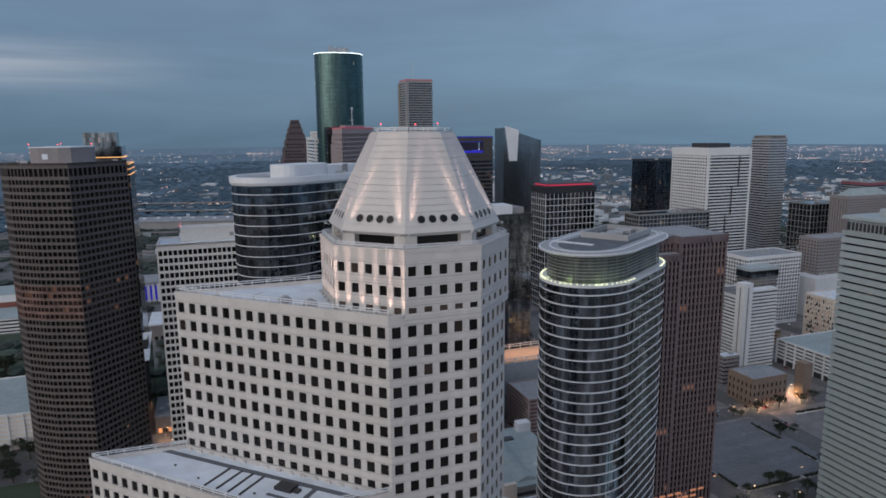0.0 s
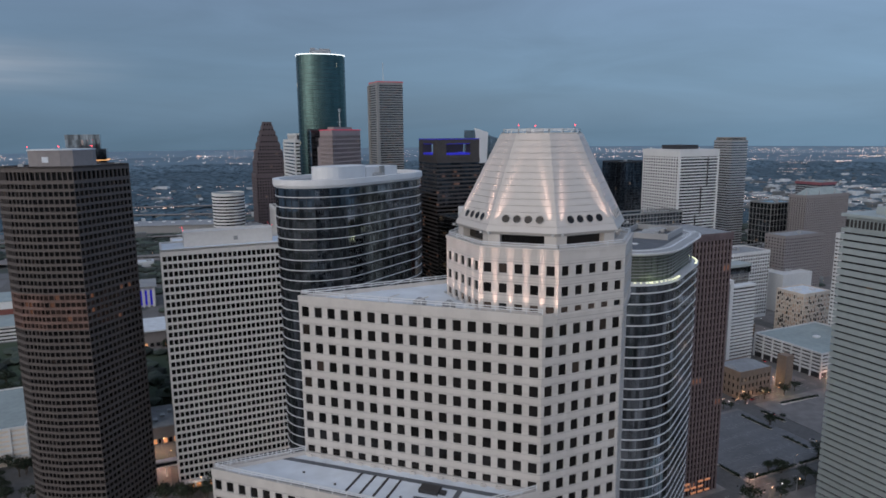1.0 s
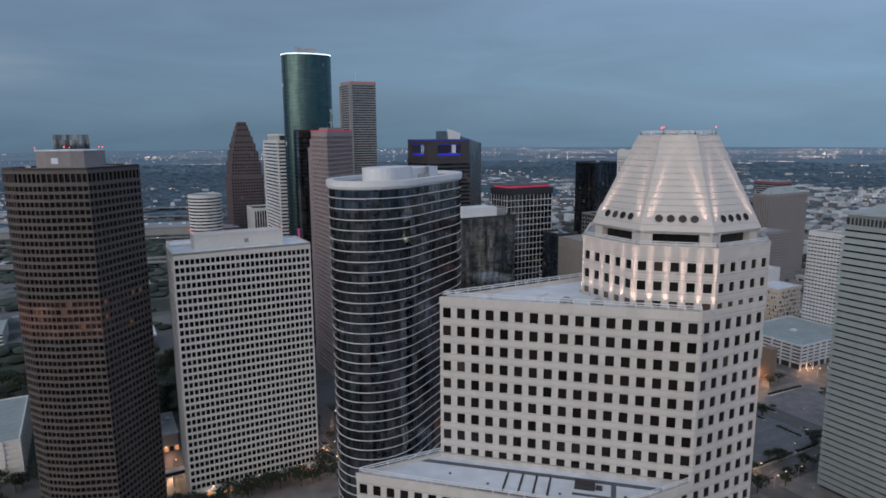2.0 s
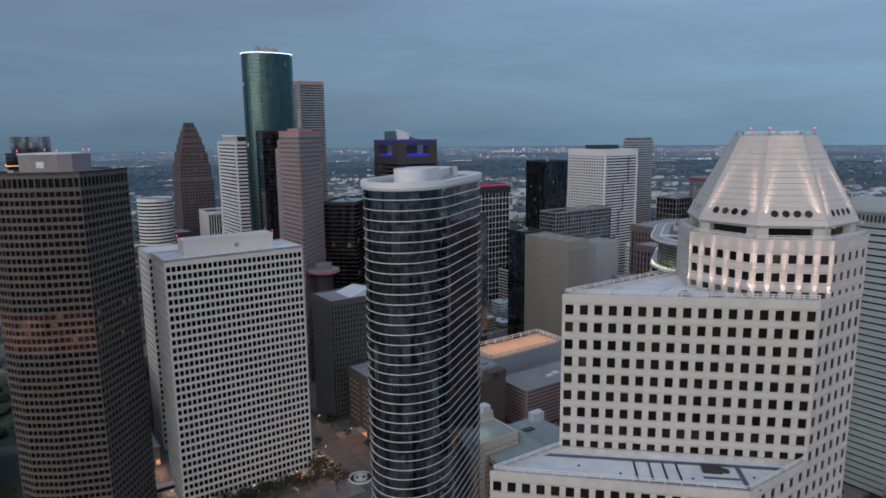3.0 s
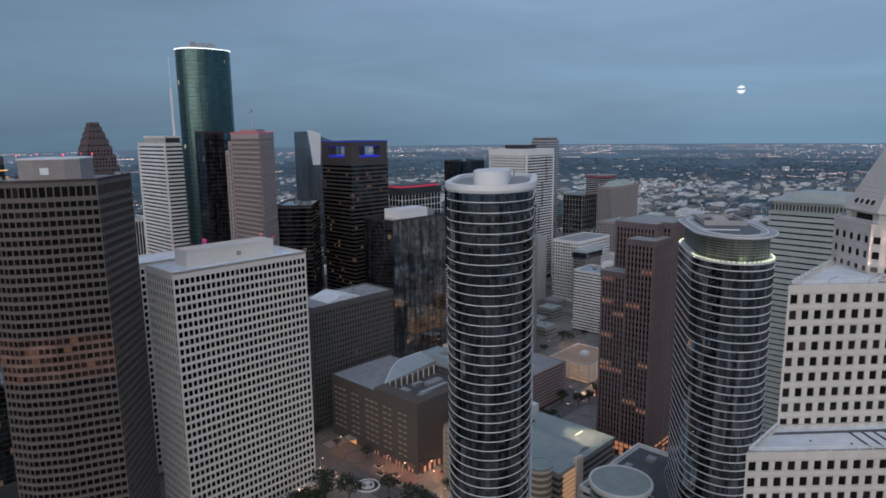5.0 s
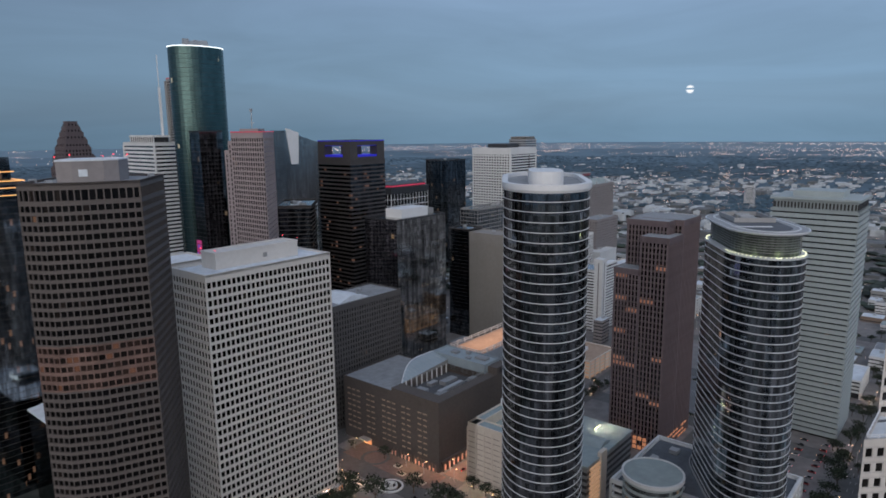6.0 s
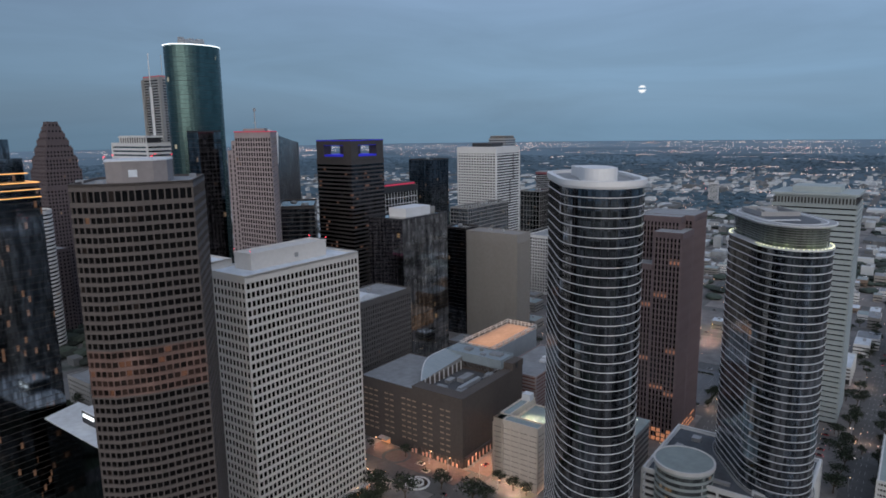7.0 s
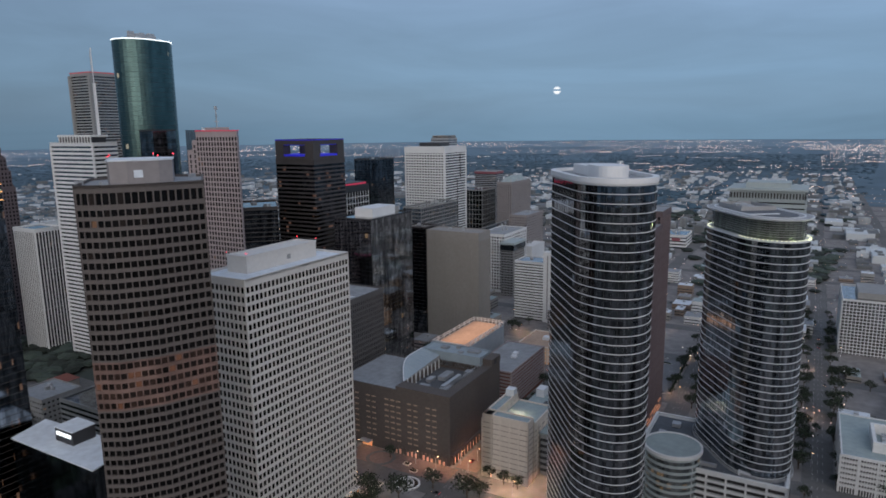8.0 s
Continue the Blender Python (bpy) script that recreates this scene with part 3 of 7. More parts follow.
def block_tower(name, label, poly, z1, glass_mat, wall_mat, roof_mat=ROOF_GREY, fh=4.0, style="bands", band=1.2, proj=0.25,
                z0=0.0, first=None, top_band=3.0, bays=None, ww=1.8, wh=2.2, panes_mat=None, fin=0.6, fin_step=3.0, units=3, category="skyscraper", seed=1):
    """A tower of one outline: banded, finned, gridded or sheer glass."""
    cx, cy = mid(poly)
    t = thing(name, (cx, cy, z0), label, category)
    b = t.location
    n_f = int((z1 - top_band - z0) / fh)
    zb = z1 - top_band - n_f * fh
    if style == "punched":
        wall, panes = Shape(b), []
        for i in range(len(poly)):
            p, q = poly[i], poly[(i + 1) % len(poly)]
            L = (Vector(q) - Vector(p)).length
            nb = max(1, int(L / (bays or 3.0)))
            punched(wall, panes, p, q, zb, fh, n_f, nb, ww, wh, (fh - wh) / 2, 0.5, z1)
            wall.face((*p, z0), (*q, z0), (*q, zb), (*p, zb))
        part("wall", wall, wall_mat, t)
        glaze(t, panes, panes_mat or PANE_FAR, panes_mat or PANE_FAR, lambda c: False)
    else:
        part("curtain_wall", Shape(b).prism(poly, z0, z1 - 1.0), glass_mat, t)
        if style in ("bands", "grid"):
            slab = Shape((cx, cy, 0)).prism(grow(poly, proj), 0, band).data("floor_band")
            for f in range(n_f):
                ob = part("floor_band", slab, wall_mat, t)
                ob.location = (0, 0, zb + f * fh - z0)
            part("crown", Shape(b).prism(grow(poly, proj), z1 - top_band, z1 - 0.9, False), wall_mat, t)
        if style in ("fins", "grid"):
            for i in range(len(poly)):
                p, q = Vector(poly[i]), Vector(poly[(i + 1) % len(poly)])
                L = (q - p).length
                if L < 4:
                    continue
                d = (q - p).normalized()
                k = max(2, round(L / fin_step))
                shared = Shape().prism([(-0.35 * fin, -fin), (0.35 * fin, -fin), (0.35 * fin, 0.05), (-0.35 * fin, 0.05)], 0, z1 - z0 - 0.5).data("pier")
                for j in range(k + 1):
                    c = p + d * (0.3 * fin + (L - 0.6 * fin) * j / k)
                    ob = part("pier", shared, wall_mat, t)
                    ob.location = (c.x - cx, c.y - cy, 0)
                    ob.rotation_euler = (0, 0, math.atan2(d.y, d.x))
        if style == "fins":
            slab = Shape((cx, cy, 0)).prism(grow(poly, 0.08), 0, band).data("spandrel")
            for f in range(n_f):
                ob = part("spandrel", slab, wall_mat, t)
                ob.location = (0, 0, zb + f * fh - z0)
            part("crown", Shape(b).prism(grow(poly, fin * 0.9), z1 - top_band, z1 - 0.9, False), wall_mat, t)
        if style == "sheer":
            mull = Shape((cx, cy, 0)).ring(grow(poly, 0.06), grow(poly, -0.1), 0, 0.25).data("mullion")
            for f in range(0, n_f + 1):
                ob = part("mullion", mull, wall_mat, t)
                ob.location = (0, 0, zb + f * fh - z0)
    out = grow(poly, proj if style in ("bands", "grid") else (fin * 0.9 if style == "fins" else 0.02))
    top = roof_top(t, out, z1, wall_mat, roof_mat)
    if units:
        plant(t, grow(poly, -4), z1 - 1.2, units, seed, under=top)
    return t


def beacons(parent, pts, mat=RED_LAMP, r=0.2):
    for p in pts:
        post = part("beacon", Shape(parent.location).beam((p[0], p[1], p[2] - 1.5), (p[0], p[1], p[2]), 0.07), STEEL, parent, "small red warning light on a post")
        part("lamp", Shape(parent.location).prism(disc(p[0], p[1], r, 8), p[2], p[2] + 1.6 * r), mat, post)

# ---- ground to the horizon ----
R_FLAT, R_END, R_TRUE, EYE_Z = 2200.0, 5000.0, 10500.0, 225.0
CX, CY = 0.0, 250.0


def land(r):
    """Height of the land r metres out: flat, then lifted so that it ends where the true horizon lies."""
    if r <= R_FLAT:
        return 0.0
    true = R_FLAT * (R_TRUE / R_FLAT) ** ((r - R_FLAT) / (R_END - R_FLAT))
    return EYE_Z - r * EYE_Z / true


radii = [0, 150, 400, 800, 1300, 1800, 2200] + [2200 + 2800 * i / 24 for i in range(1, 25)]
g, far, mid_far, rim_far = Shape(), Shape(), Shape(), Shape()
SEG = 96
for a in range(len(radii) - 1):
    for s in range(SEG):
        p = []
        for r, k in ((radii[a], s), (radii[a + 1], s), (radii[a + 1], s + 1), (radii[a], s + 1)):
            t = 2 * math.pi * k / SEG
            p.append((CX + r * math.cos(t), CY + r * math.sin(t), land(r)))
        if a == 0:
            g.face(p[0], p[1], p[2])
        else:
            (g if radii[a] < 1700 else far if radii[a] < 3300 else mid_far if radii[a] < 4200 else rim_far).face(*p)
GROUND = surface("city_ground", (0.150, 0.152, 0.155), 0.95, vary=0.5, grain=0.012, stain=0.0035, bump=0)
gn, gl = GROUND.node_tree.nodes, GROUND.node_tree.links
g_tone = gn["Principled BSDF"].inputs["Base Color"].links[0].from_socket
g_at = gn.new("ShaderNodeTexCoord")
g_patch = gn.new("ShaderNodeTexNoise"); g_patch.inputs["Scale"].default_value, g_patch.inputs["Detail"].default_value = 0.009, 5.0
gl.new(g_at.outputs["Object"], g_patch.inputs["Vector"])
g_edge = gn.new("ShaderNodeMapRange"); g_edge.inputs[1].default_value, g_edge.inputs[2].default_value = 0.47, 0.53
gl.new(g_patch.outputs["Fac"], g_edge.inputs[0])
g_mix = gn.new("ShaderNodeMix"); g_mix.data_type = "RGBA"; g_mix.inputs[6].default_value = (0.047, 0.060, 0.052, 1)
gl.new(g_edge.outputs[0], g_mix.inputs[0]); gl.new(g_tone, g_mix.inputs[7]); gl.new(g_mix.outputs[2], gn["Principled BSDF"].inputs["Base Color"])
ground = structure("ground", g, GROUND, "dark city ground between the blocks")
structure("far_ground", far, FAR_LAND, "dark land reaching out from the city, tinted blue for haze")
structure("far_ground", mid_far, MID_LAND, "land far beyond the city, haze put into its blue")
structure("backdrop", rim_far, HAZE_LAND, "land at the flat horizon with pale blue haze painted in")

# streets and blocks on the grid
US = [80 + 106 * i for i in range(-7, 22)]
VS = [173 + 106 * i for i in range(-5, 20)]
VS[5] = 180
for v in VS:
    d = 9.0
    road = Shape()
    road.face((*W(US[0], v - d), .03), (*W(US[-1], v - d), .03), (*W(US[-1], v + d), .03), (*W(US[0], v + d), .03))
    structure("road", road, ASPHALT, "dark asphalt street between the blocks")
for u in US:
    road = Shape()
    road.face((*W(u - d, VS[0]), .04), (*W(u + d, VS[0]), .04), (*W(u + d, VS[-1]), .04), (*W(u - d, VS[-1]), .04))
    structure("road", road, ASPHALT, "dark asphalt cross street between the blocks")
marks = Shape()
for v in VS[4:9]:
    for k in range(70):
        for off in (-3, 0, 3):
            u = US[6] + k * 12
            marks.face((*W(u, v + off - .1), .05), (*W(u + 4, v + off - .1), .05), (*W(u + 4, v + off + .1), .05), (*W(u, v + off + .1), .05))
structure("lane_marks", marks, LINE_WHITE, "worn white lane dashes on the asphalt")
for i in range(len(US) - 1):
    for j in range(len(VS) - 1):
        u0, u1, v0, v1 = US[i] + 9.5, US[i + 1] - 9.5, VS[j] + 9.5, VS[j + 1] - 9.5
        c = W((u0 + u1) / 2, (v0 + v1) / 2)
        if c[1] < -150 or math.hypot(c[0], c[1]) > 1900 or c[0] < -250 or (c[0] < -60 and c[1] > 520):
            continue
        structure("pavement", Shape().prism(rect(u0, u1, v0, v1), 0, 0.16, True, False), PAVING, "grey concrete city block with raised kerb")

# ---- the pale stone tower with the faceted dome ----
OC, OI = (41.25, 131.8), 18.6           # octagon centre on the grid and its inner radius


def octagon(r):
    k = r * math.tan(radians(22.5))
    u, v = OC
    return [W(u + a, v + b) for a, b in ((-k, -r), (k, -r), (r, -k), (r, k), (k, r), (-k, r), (-r, k), (-r, -k))]


a_tower = thing("domed_tower", (*W(20, 132), 0), "pale granite office tower with a faceted metal dome", "skyscraper")
ab = a_tower.location
FH = 3.93
Z_MAIN, Z_LOW, Z_OCT = 188.6, 153.3, 200.65
wall, panes, blinds = Shape(ab), [], []
main_poly = [W(30.3, 113.3), W(48.9, 113.3), W(59.2, 124.3), W(59.2, 139.7), W(49.4, 149.6), W(-7.6, 149.4)]
low_poly = [W(8.6, 113.4), W(30.3, 113.3), W(-7.6, 149.4), W(-27.4, 149.8)]


def clad(p, q, z_low, z_high, bays, first=0.95):
    """Rows of punched windows down from z_high."""
    n = int((z_high - z_low - 1.0) / FH)
    z0 = z_high - 1.1 - n * FH
    punched(wall, panes, p, q, z0, FH, n, bays, 1.76, 2.25, 0.45, 0.28, z_high)
    if z0 > z_low:
        wall.face((*p, z_low), (*q, z_low), (*q, z0), (*p, z0))


clad(main_poly[5], main_poly[0], Z_LOW - 1.2, Z_MAIN, 17)
for i, nb in ((0, 6), (1, 5), (2, 5), (3, 5), (4, 18)):
    clad(main_poly[i], main_poly[i + 1], 0, Z_MAIN, nb)
clad(low_poly[3], low_poly[0], 0, Z_LOW, 17)
clad(low_poly[0], low_poly[1], 0, Z_LOW, 6)
clad(low_poly[2], low_poly[3], 0, Z_LOW, 6)
top_poly = octagon(OI)
for i in range(8):
    p, q = top_poly[i], top_poly[(i + 1) % 8]
    punched(wall, blinds, p, q, Z_MAIN - 1.45, FH, 1, 5, 1.62, 1.9, 0.7, 0.3)
    punched(wall, panes, p, q, Z_MAIN - 1.45 + FH, FH, 2, 5, 1.62, 1.9, 0.7, 0.3, Z_OCT)
wall.prism(top_poly, Z_MAIN - 2.0, Z_MAIN - 1.45, False, False)
part("wall", wall, STONE, a_tower)
glaze(a_tower, panes, PANE, PANE_J, lambda c: c[2] > 150)
glaze(a_tower, blinds, PANE_BLIND, PANE_BLIND, lambda c: True, "blind_window")
# fine joints between the stone panels, at sill and head of each storey
STONE_JOINT = surface("grey_panel_joint", (0.30, 0.29, 0.285), 0.9, vary=0.2, grain=0.4, stain=0.1)
joint = Shape(ab)
for poly, top, n in ((main_poly, Z_MAIN, 26), (low_poly, Z_LOW, 16)):
    for k in range(n):
        for dz in (-1.85, -3.2):
            joint.ring(grow(poly, .025), grow(poly, -.04), top + dz - FH * k + 1.05, top + dz - FH * k + 1.13)
for k in range(3):
    for dz in (0.25, 2.95):
        joint.ring(grow(top_poly, .025), grow(top_poly, -.04), Z_MAIN - 1.45 + FH * k + dz, Z_MAIN - 1.45 + FH * k + dz + .08)
part("panel_joints", joint, STONE_JOINT, a_tower, "thin grey joints between the stone panels")
# ledge between the storeys
z = Z_OCT - 3.93 * 3 - 0.75
part("ledge", Shape(ab).ring(grow(top_poly, 0.12), grow(top_poly, -0.2), z - 0.2, z + 0.25), STONE, a_tower)
part("main_roof", Shape(ab).prism(grow(main_poly, -0.6), Z_MAIN - 1.4, Z_MAIN - 0.8, True, False), ROOF_WHITE, a_tower, "white roof membrane")
part("main_parapet", Shape(ab).ring(grow(main_poly, 0.05), grow(main_poly, -0.6), Z_MAIN - 1.4, Z_MAIN), STONE, a_tower)
part("lower_roof", Shape(ab).prism(grow(low_poly, -0.6), Z_LOW - 1.4, Z_LOW - 0.8, True, False), ROOF_WHITE, a_tower, "white roof membrane")
part("lower_parapet", Shape(ab).ring(grow(low_poly, 0.05), grow(low_poly, -0.6), Z_LOW - 1.4, Z_LOW), STONE, a_tower)


def railing(parent, pts, z, h=1.0, step=3.0):
    """Posts and two rails along an edge, each a part."""
    for p, q in zip(pts, pts[1:]):
        p, q = Vector(p), Vector(q)
        for k in (0.55, 1.0):
            part("rail", Shape(parent.location).beam((*p, z + h * k), (*q, z + h * k), 0.08), RIM_WHITE, parent)
        n = max(1, int((q - p).length / step))
        for i in range(n + 1):
            c = p.lerp(q, i / n)
            part("post", Shape(parent.location).beam((c.x, c.y, z), (c.x, c.y, z + h), 0.08), RIM_WHITE, parent)


inner_main = grow(main_poly, -0.3)
railing(a_tower, [inner_main[4], inner_main[5], inner_main[0]], Z_MAIN)
inner_low = grow(low_poly, -0.3)
railing(a_tower, [inner_low[2], inner_low[3], inner_low[0], inner_low[1]], Z_LOW)
# roof walk strips and hatches of the lower roof
def low_at(a, k):
    """On the lower roof: a along the foot of the main wall, k out from it."""
    return W(-7.6 + 0.724 * a - 0.690 * k, 149.4 - 0.690 * a - 0.724 * k)


def roof_strip(name, a0, a1, k0, k1, h, mat, label=""):
    part(name, Shape(ab).prism([low_at(a0, k1), low_at(a1, k1), low_at(a1, k0), low_at(a0, k0)], Z_LOW - 0.8, Z_LOW - 0.8 + h), mat, a_tower, label)


roof_strip("roof_walk", -4.0, 47.0, 2.7, 3.9, 0.10, ROOF_SLATE, "dark walkway strip")
roof_strip("gutter", -12.0, 39.5, 12.0, 12.9, 0.06, ROOF_SLATE)
for a in (15.8, 18.9, 21.8, 24.6):
    roof_strip("roof_track", a - 0.2, a + 0.2, 3.9, 11.4, 0.22, BLACK_METAL_AND_SHADE)
roof_strip("roof_hatch", 29.6, 33.6, 4.5, 7.1, 0.75, BLACK_METAL_AND_SHADE, "black roof hatch")
roof_strip("roof_hatch", 33.8, 35.0, 5.4, 6.6, 0.5, BLACK_METAL_AND_SHADE)
roof_strip("roof_walk", 29.3, 36.6, 8.6, 9.3, 0.12, ROOF_SLATE)
roof_strip("roof_walk", 36.7, 37.7, 3.9, 11.8, 0.12, ROOF_SLATE)
for k in range(17):
    a = 1.5 + 3.05 * k
    roof_strip("wall_bracket", a - 0.55, a + 0.55, 0.02, 1.0, 0.55, STONE)
for a, k in ((4.0, 7.4), (12.5, 9.6), (27.0, 9.8), (39.5, 7.8)):
    x, y = low_at(a, k)
    part("roof_drain", Shape(ab).prism(disc(x, y, 0.28, 10), Z_LOW - 0.8, Z_LOW - 0.62), BLACK_METAL_AND_SHADE, a_tower)
for u, v in ((14, 134), (18.5, 129.5)):
    x, y = W(u, v)
    part("roof_vent", Shape(ab).prism(disc(x, y, 1.4, 12), Z_MAIN - 0.8, Z_MAIN - 0.1).prism(disc(x, y, 1.4, 12), Z_MAIN - 0.1, Z_MAIN + 0.6, poly2=disc(x, y, 0.4, 12)), ROOF_GREY, a_tower)
for u, v in ((8, 136), (12.5, 131.5), (1, 143)):
    x, y = W(u, v)
    s = Shape(ab).beam((x, y, Z_MAIN - .8), (x, y, Z_MAIN + .8), 0.12).beam((x, y, Z_MAIN + .8), (x + 2.2, y - .6, Z_MAIN + 1.6), 0.1).beam((x - .6, y, Z_MAIN - .4), (x + .6, y, Z_MAIN - .4), 0.3)
    part("davit", s, STEEL, a_tower)

# recessed gallery under the dome
gal = octagon(OI - 2.4)
part("gallery_floor", Shape(ab).prism(octagon(OI - 0.1), Z_OCT - 0.8, Z_OCT - 0.1), STONE, a_tower)
gw, gp = Shape(ab), []
for i in range(8):
    p, q = gal[i], gal[(i + 1) % 8]
    punched(gw, gp, p, q, Z_OCT - 0.1, 3.4, 1, 1, 8.8, 2.3, 0.25, 1.6, Z_OCT + 3.1)
part("gallery_wall", gw, DOME, a_tower)
glaze(a_tower, gp, PANE, PANE_J, lambda c: True, "gallery_opening")
part("gallery_parapet", Shape(ab).ring(octagon(OI + 0.15), octagon(OI - 0.45), Z_OCT - 0.5, Z_OCT + 0.15), STONE, a_tower)
rail_o = octagon(OI - 0.5)
railing(a_tower, [*rail_o, rail_o[0]], Z_OCT, 0.9, 3.0)
# dome of overlapping metal courses with round windows
Z_D0, Z_D1, RD0, RD1 = Z_OCT + 2.8, 222.0, 16.8, 8.0
part("dome_lip", Shape(ab).prism(octagon(OI - 2.3), Z_D0 - 0.6, Z_D0, False, False, octagon(RD0)), DOME, a_tower)
COURSES = 15
DR = lambda k: RD0 + (RD1 - RD0) * k


def dome_at(i, s, k, out=0.0):
    """A point on facet i: s across, k up."""
    lo = octagon(DR(k) + out)
    p, q = lo[i], lo[(i + 1) % 8]
    return (p[0] + (q[0] - p[0]) * s, p[1] + (q[1] - p[1]) * s, Z_D0 + (Z_D1 - Z_D0) * k)


part("dome_core", Shape(ab).prism(octagon(RD0 - 0.15), Z_D0, Z_D1, True, False, octagon(RD1 - 0.15)), DOME, a_tower)
for i in range(8):
    for c in range(COURSES):
        k0, k1 = c / COURSES, (c + 1) / COURSES - 0.004
        s = Shape(ab)
        s.face(dome_at(i, 0, k0, .055), dome_at(i, 1, k0, .055), dome_at(i, 1, k1, .045), dome_at(i, 0, k1, .045))
        s.face(dome_at(i, 0, k0, -.15), dome_at(i, 1, k0, -.15), dome_at(i, 1, k0, .055), dome_at(i, 0, k0, .055))
        s.face(dome_at(i, 0, k1, .045), dome_at(i, 1, k1, .045), dome_at(i, 1, k1, -.15), dome_at(i, 0, k1, -.15))
        part("panel", s, DOME, a_tower)
    for w in range(4):
        c = Vector(dome_at(i, 0.245 + 0.17 * w, 0.13, 0.12))
        a, b2 = Vector(dome_at(i, 0.3, 0.13)), Vector(dome_at(i, 0.7, 0.13))
        x = (b2 - a).normalized()
        up = (Vector(dome_at(i, 0.5, 0.2)) - Vector(dome_at(i, 0.5, 0.1))).normalized()
        nn = x.cross(up)
        s = Shape(ab)
        pts = [c + x * 0.78 * math.cos(t) + up * 0.78 * math.sin(t) for t in [2 * math.pi * j / 16 for j in range(16)]]
        s.face(*pts)
        hole = part("round_window", s, PANE, a_tower)
        f = Shape(ab)
        for j in range(16):
            p, q = pts[j], pts[(j + 1) % 16]
            po, qo = c + (p - c) * 1.18 + nn * 0.1, c + (q - c) * 1.18 + nn * 0.1
            f.face(p, q, qo, po)
            f.face(po, qo, qo - nn * .3, po - nn * .3)
        part("frame", f, DOME, hole)
part("dome_cap", Shape(ab).prism(octagon(RD1 - 0.12), Z_D1, Z_D1 + 0.22), DOME, a_tower)
cap = octagon(RD1 - 0.6)
railing(a_tower, [*cap, cap[0]], Z_D1 + 0.22, 0.7, 3.0)
beacons(a_tower, [(*cap[7], Z_D1 + 1.6), (*cap[1], Z_D1 + 1.6), (*cap[4], Z_D1 + 1.6)], r=0.13)
part("roof_unit", Shape(ab).box(*W(39, 131), Z_D1 + .22, 3, 2, 0.9), STEEL, a_tower)


def spot(at, aim, watts, deg, blend=0.6, colour=(1.0, 0.66, 0.54), size=0.15):
    d = bpy.data.lights.new("floodlight", "SPOT")
    d.energy, d.spot_size, d.spot_blend, d.color, d.shadow_soft_size = watts, radians(deg), blend, colour, size
    ob = new("floodlight", d)
    ob.matrix_world = look(at, aim)
    return ob


def lamp_body(parent, at):
    s = Shape(parent.location)
    s.box(at[0], at[1], at[2] - 0.5, 0.5, 0.5, 0.4, -25)
    part("floodlight_housing", s, STEEL, parent)


# uplights on the ledge below the octagon and at the foot of the dome
for i in (6, 7):
    p, q = Vector(top_poly[i]), Vector(top_poly[(i + 1) % 8])
    d = (q - p).normalized(); nr = Vector((d.y, -d.x))
    for k in range(6):
        c = p + (q - p) * min(0.985, max(0.015, k / 5)) + nr * 0.5
        lamp_body(a_tower, (c.x, c.y, Z_MAIN))
        spot((c.x, c.y, Z_MAIN + 0.1), (c.x - nr.x * 0.5, c.y - nr.y * 0.5, Z_MAIN + 30.0), 42000, 11, 1.0)
        spot((c.x, c.y, Z_MAIN + 0.1), (c.x - nr.x * 0.5, c.y - nr.y * 0.5, Z_MAIN + 6.0), 1500, 40, 1.0)
for i in (6, 7, 0, 1):
    for s_ in (0.07, 0.93):
        b0 = Vector(dome_at(i, s_, 0.0, 0.75)); b0.z = Z_D0 + 0.1
        foot = Vector(dome_at(i, s_, 0.0, 0.0)); foot.z = Z_D0 - 0.5
        part("lamp_arm", Shape(ab).beam(foot, b0 - Vector((0, 0, 0.3)), 0.06), STEEL, a_tower)
        lamp_body(a_tower, b0)
        spot(b0, dome_at(i, 0.5 + (s_ - 0.5) * 0.56, 0.72, 0.0), 44000, 6.0, 1.0)
        spot(b0, dome_at(i, 0.5 + (s_ - 0.5) * 0.62, 0.55, 0.0), 9000, 20, 1.0)

# warm sunlight reflected onto these storeys is put into stone and pane colour
SUN_STONE = surface("sun_tinted_granite", (0.150, 0.094, 0.080), 0.7, vary=0.4, grain=0.12, stain=0.1)
SUN_PANE = pane_glass("sun_tinted_panes", (0.030, 0.022, 0.019), lit=0.10, lit_power=0.09, blinds=0.45, lit_colour=(1, .45, .28), blind=(0.10, 0.062, 0.05))

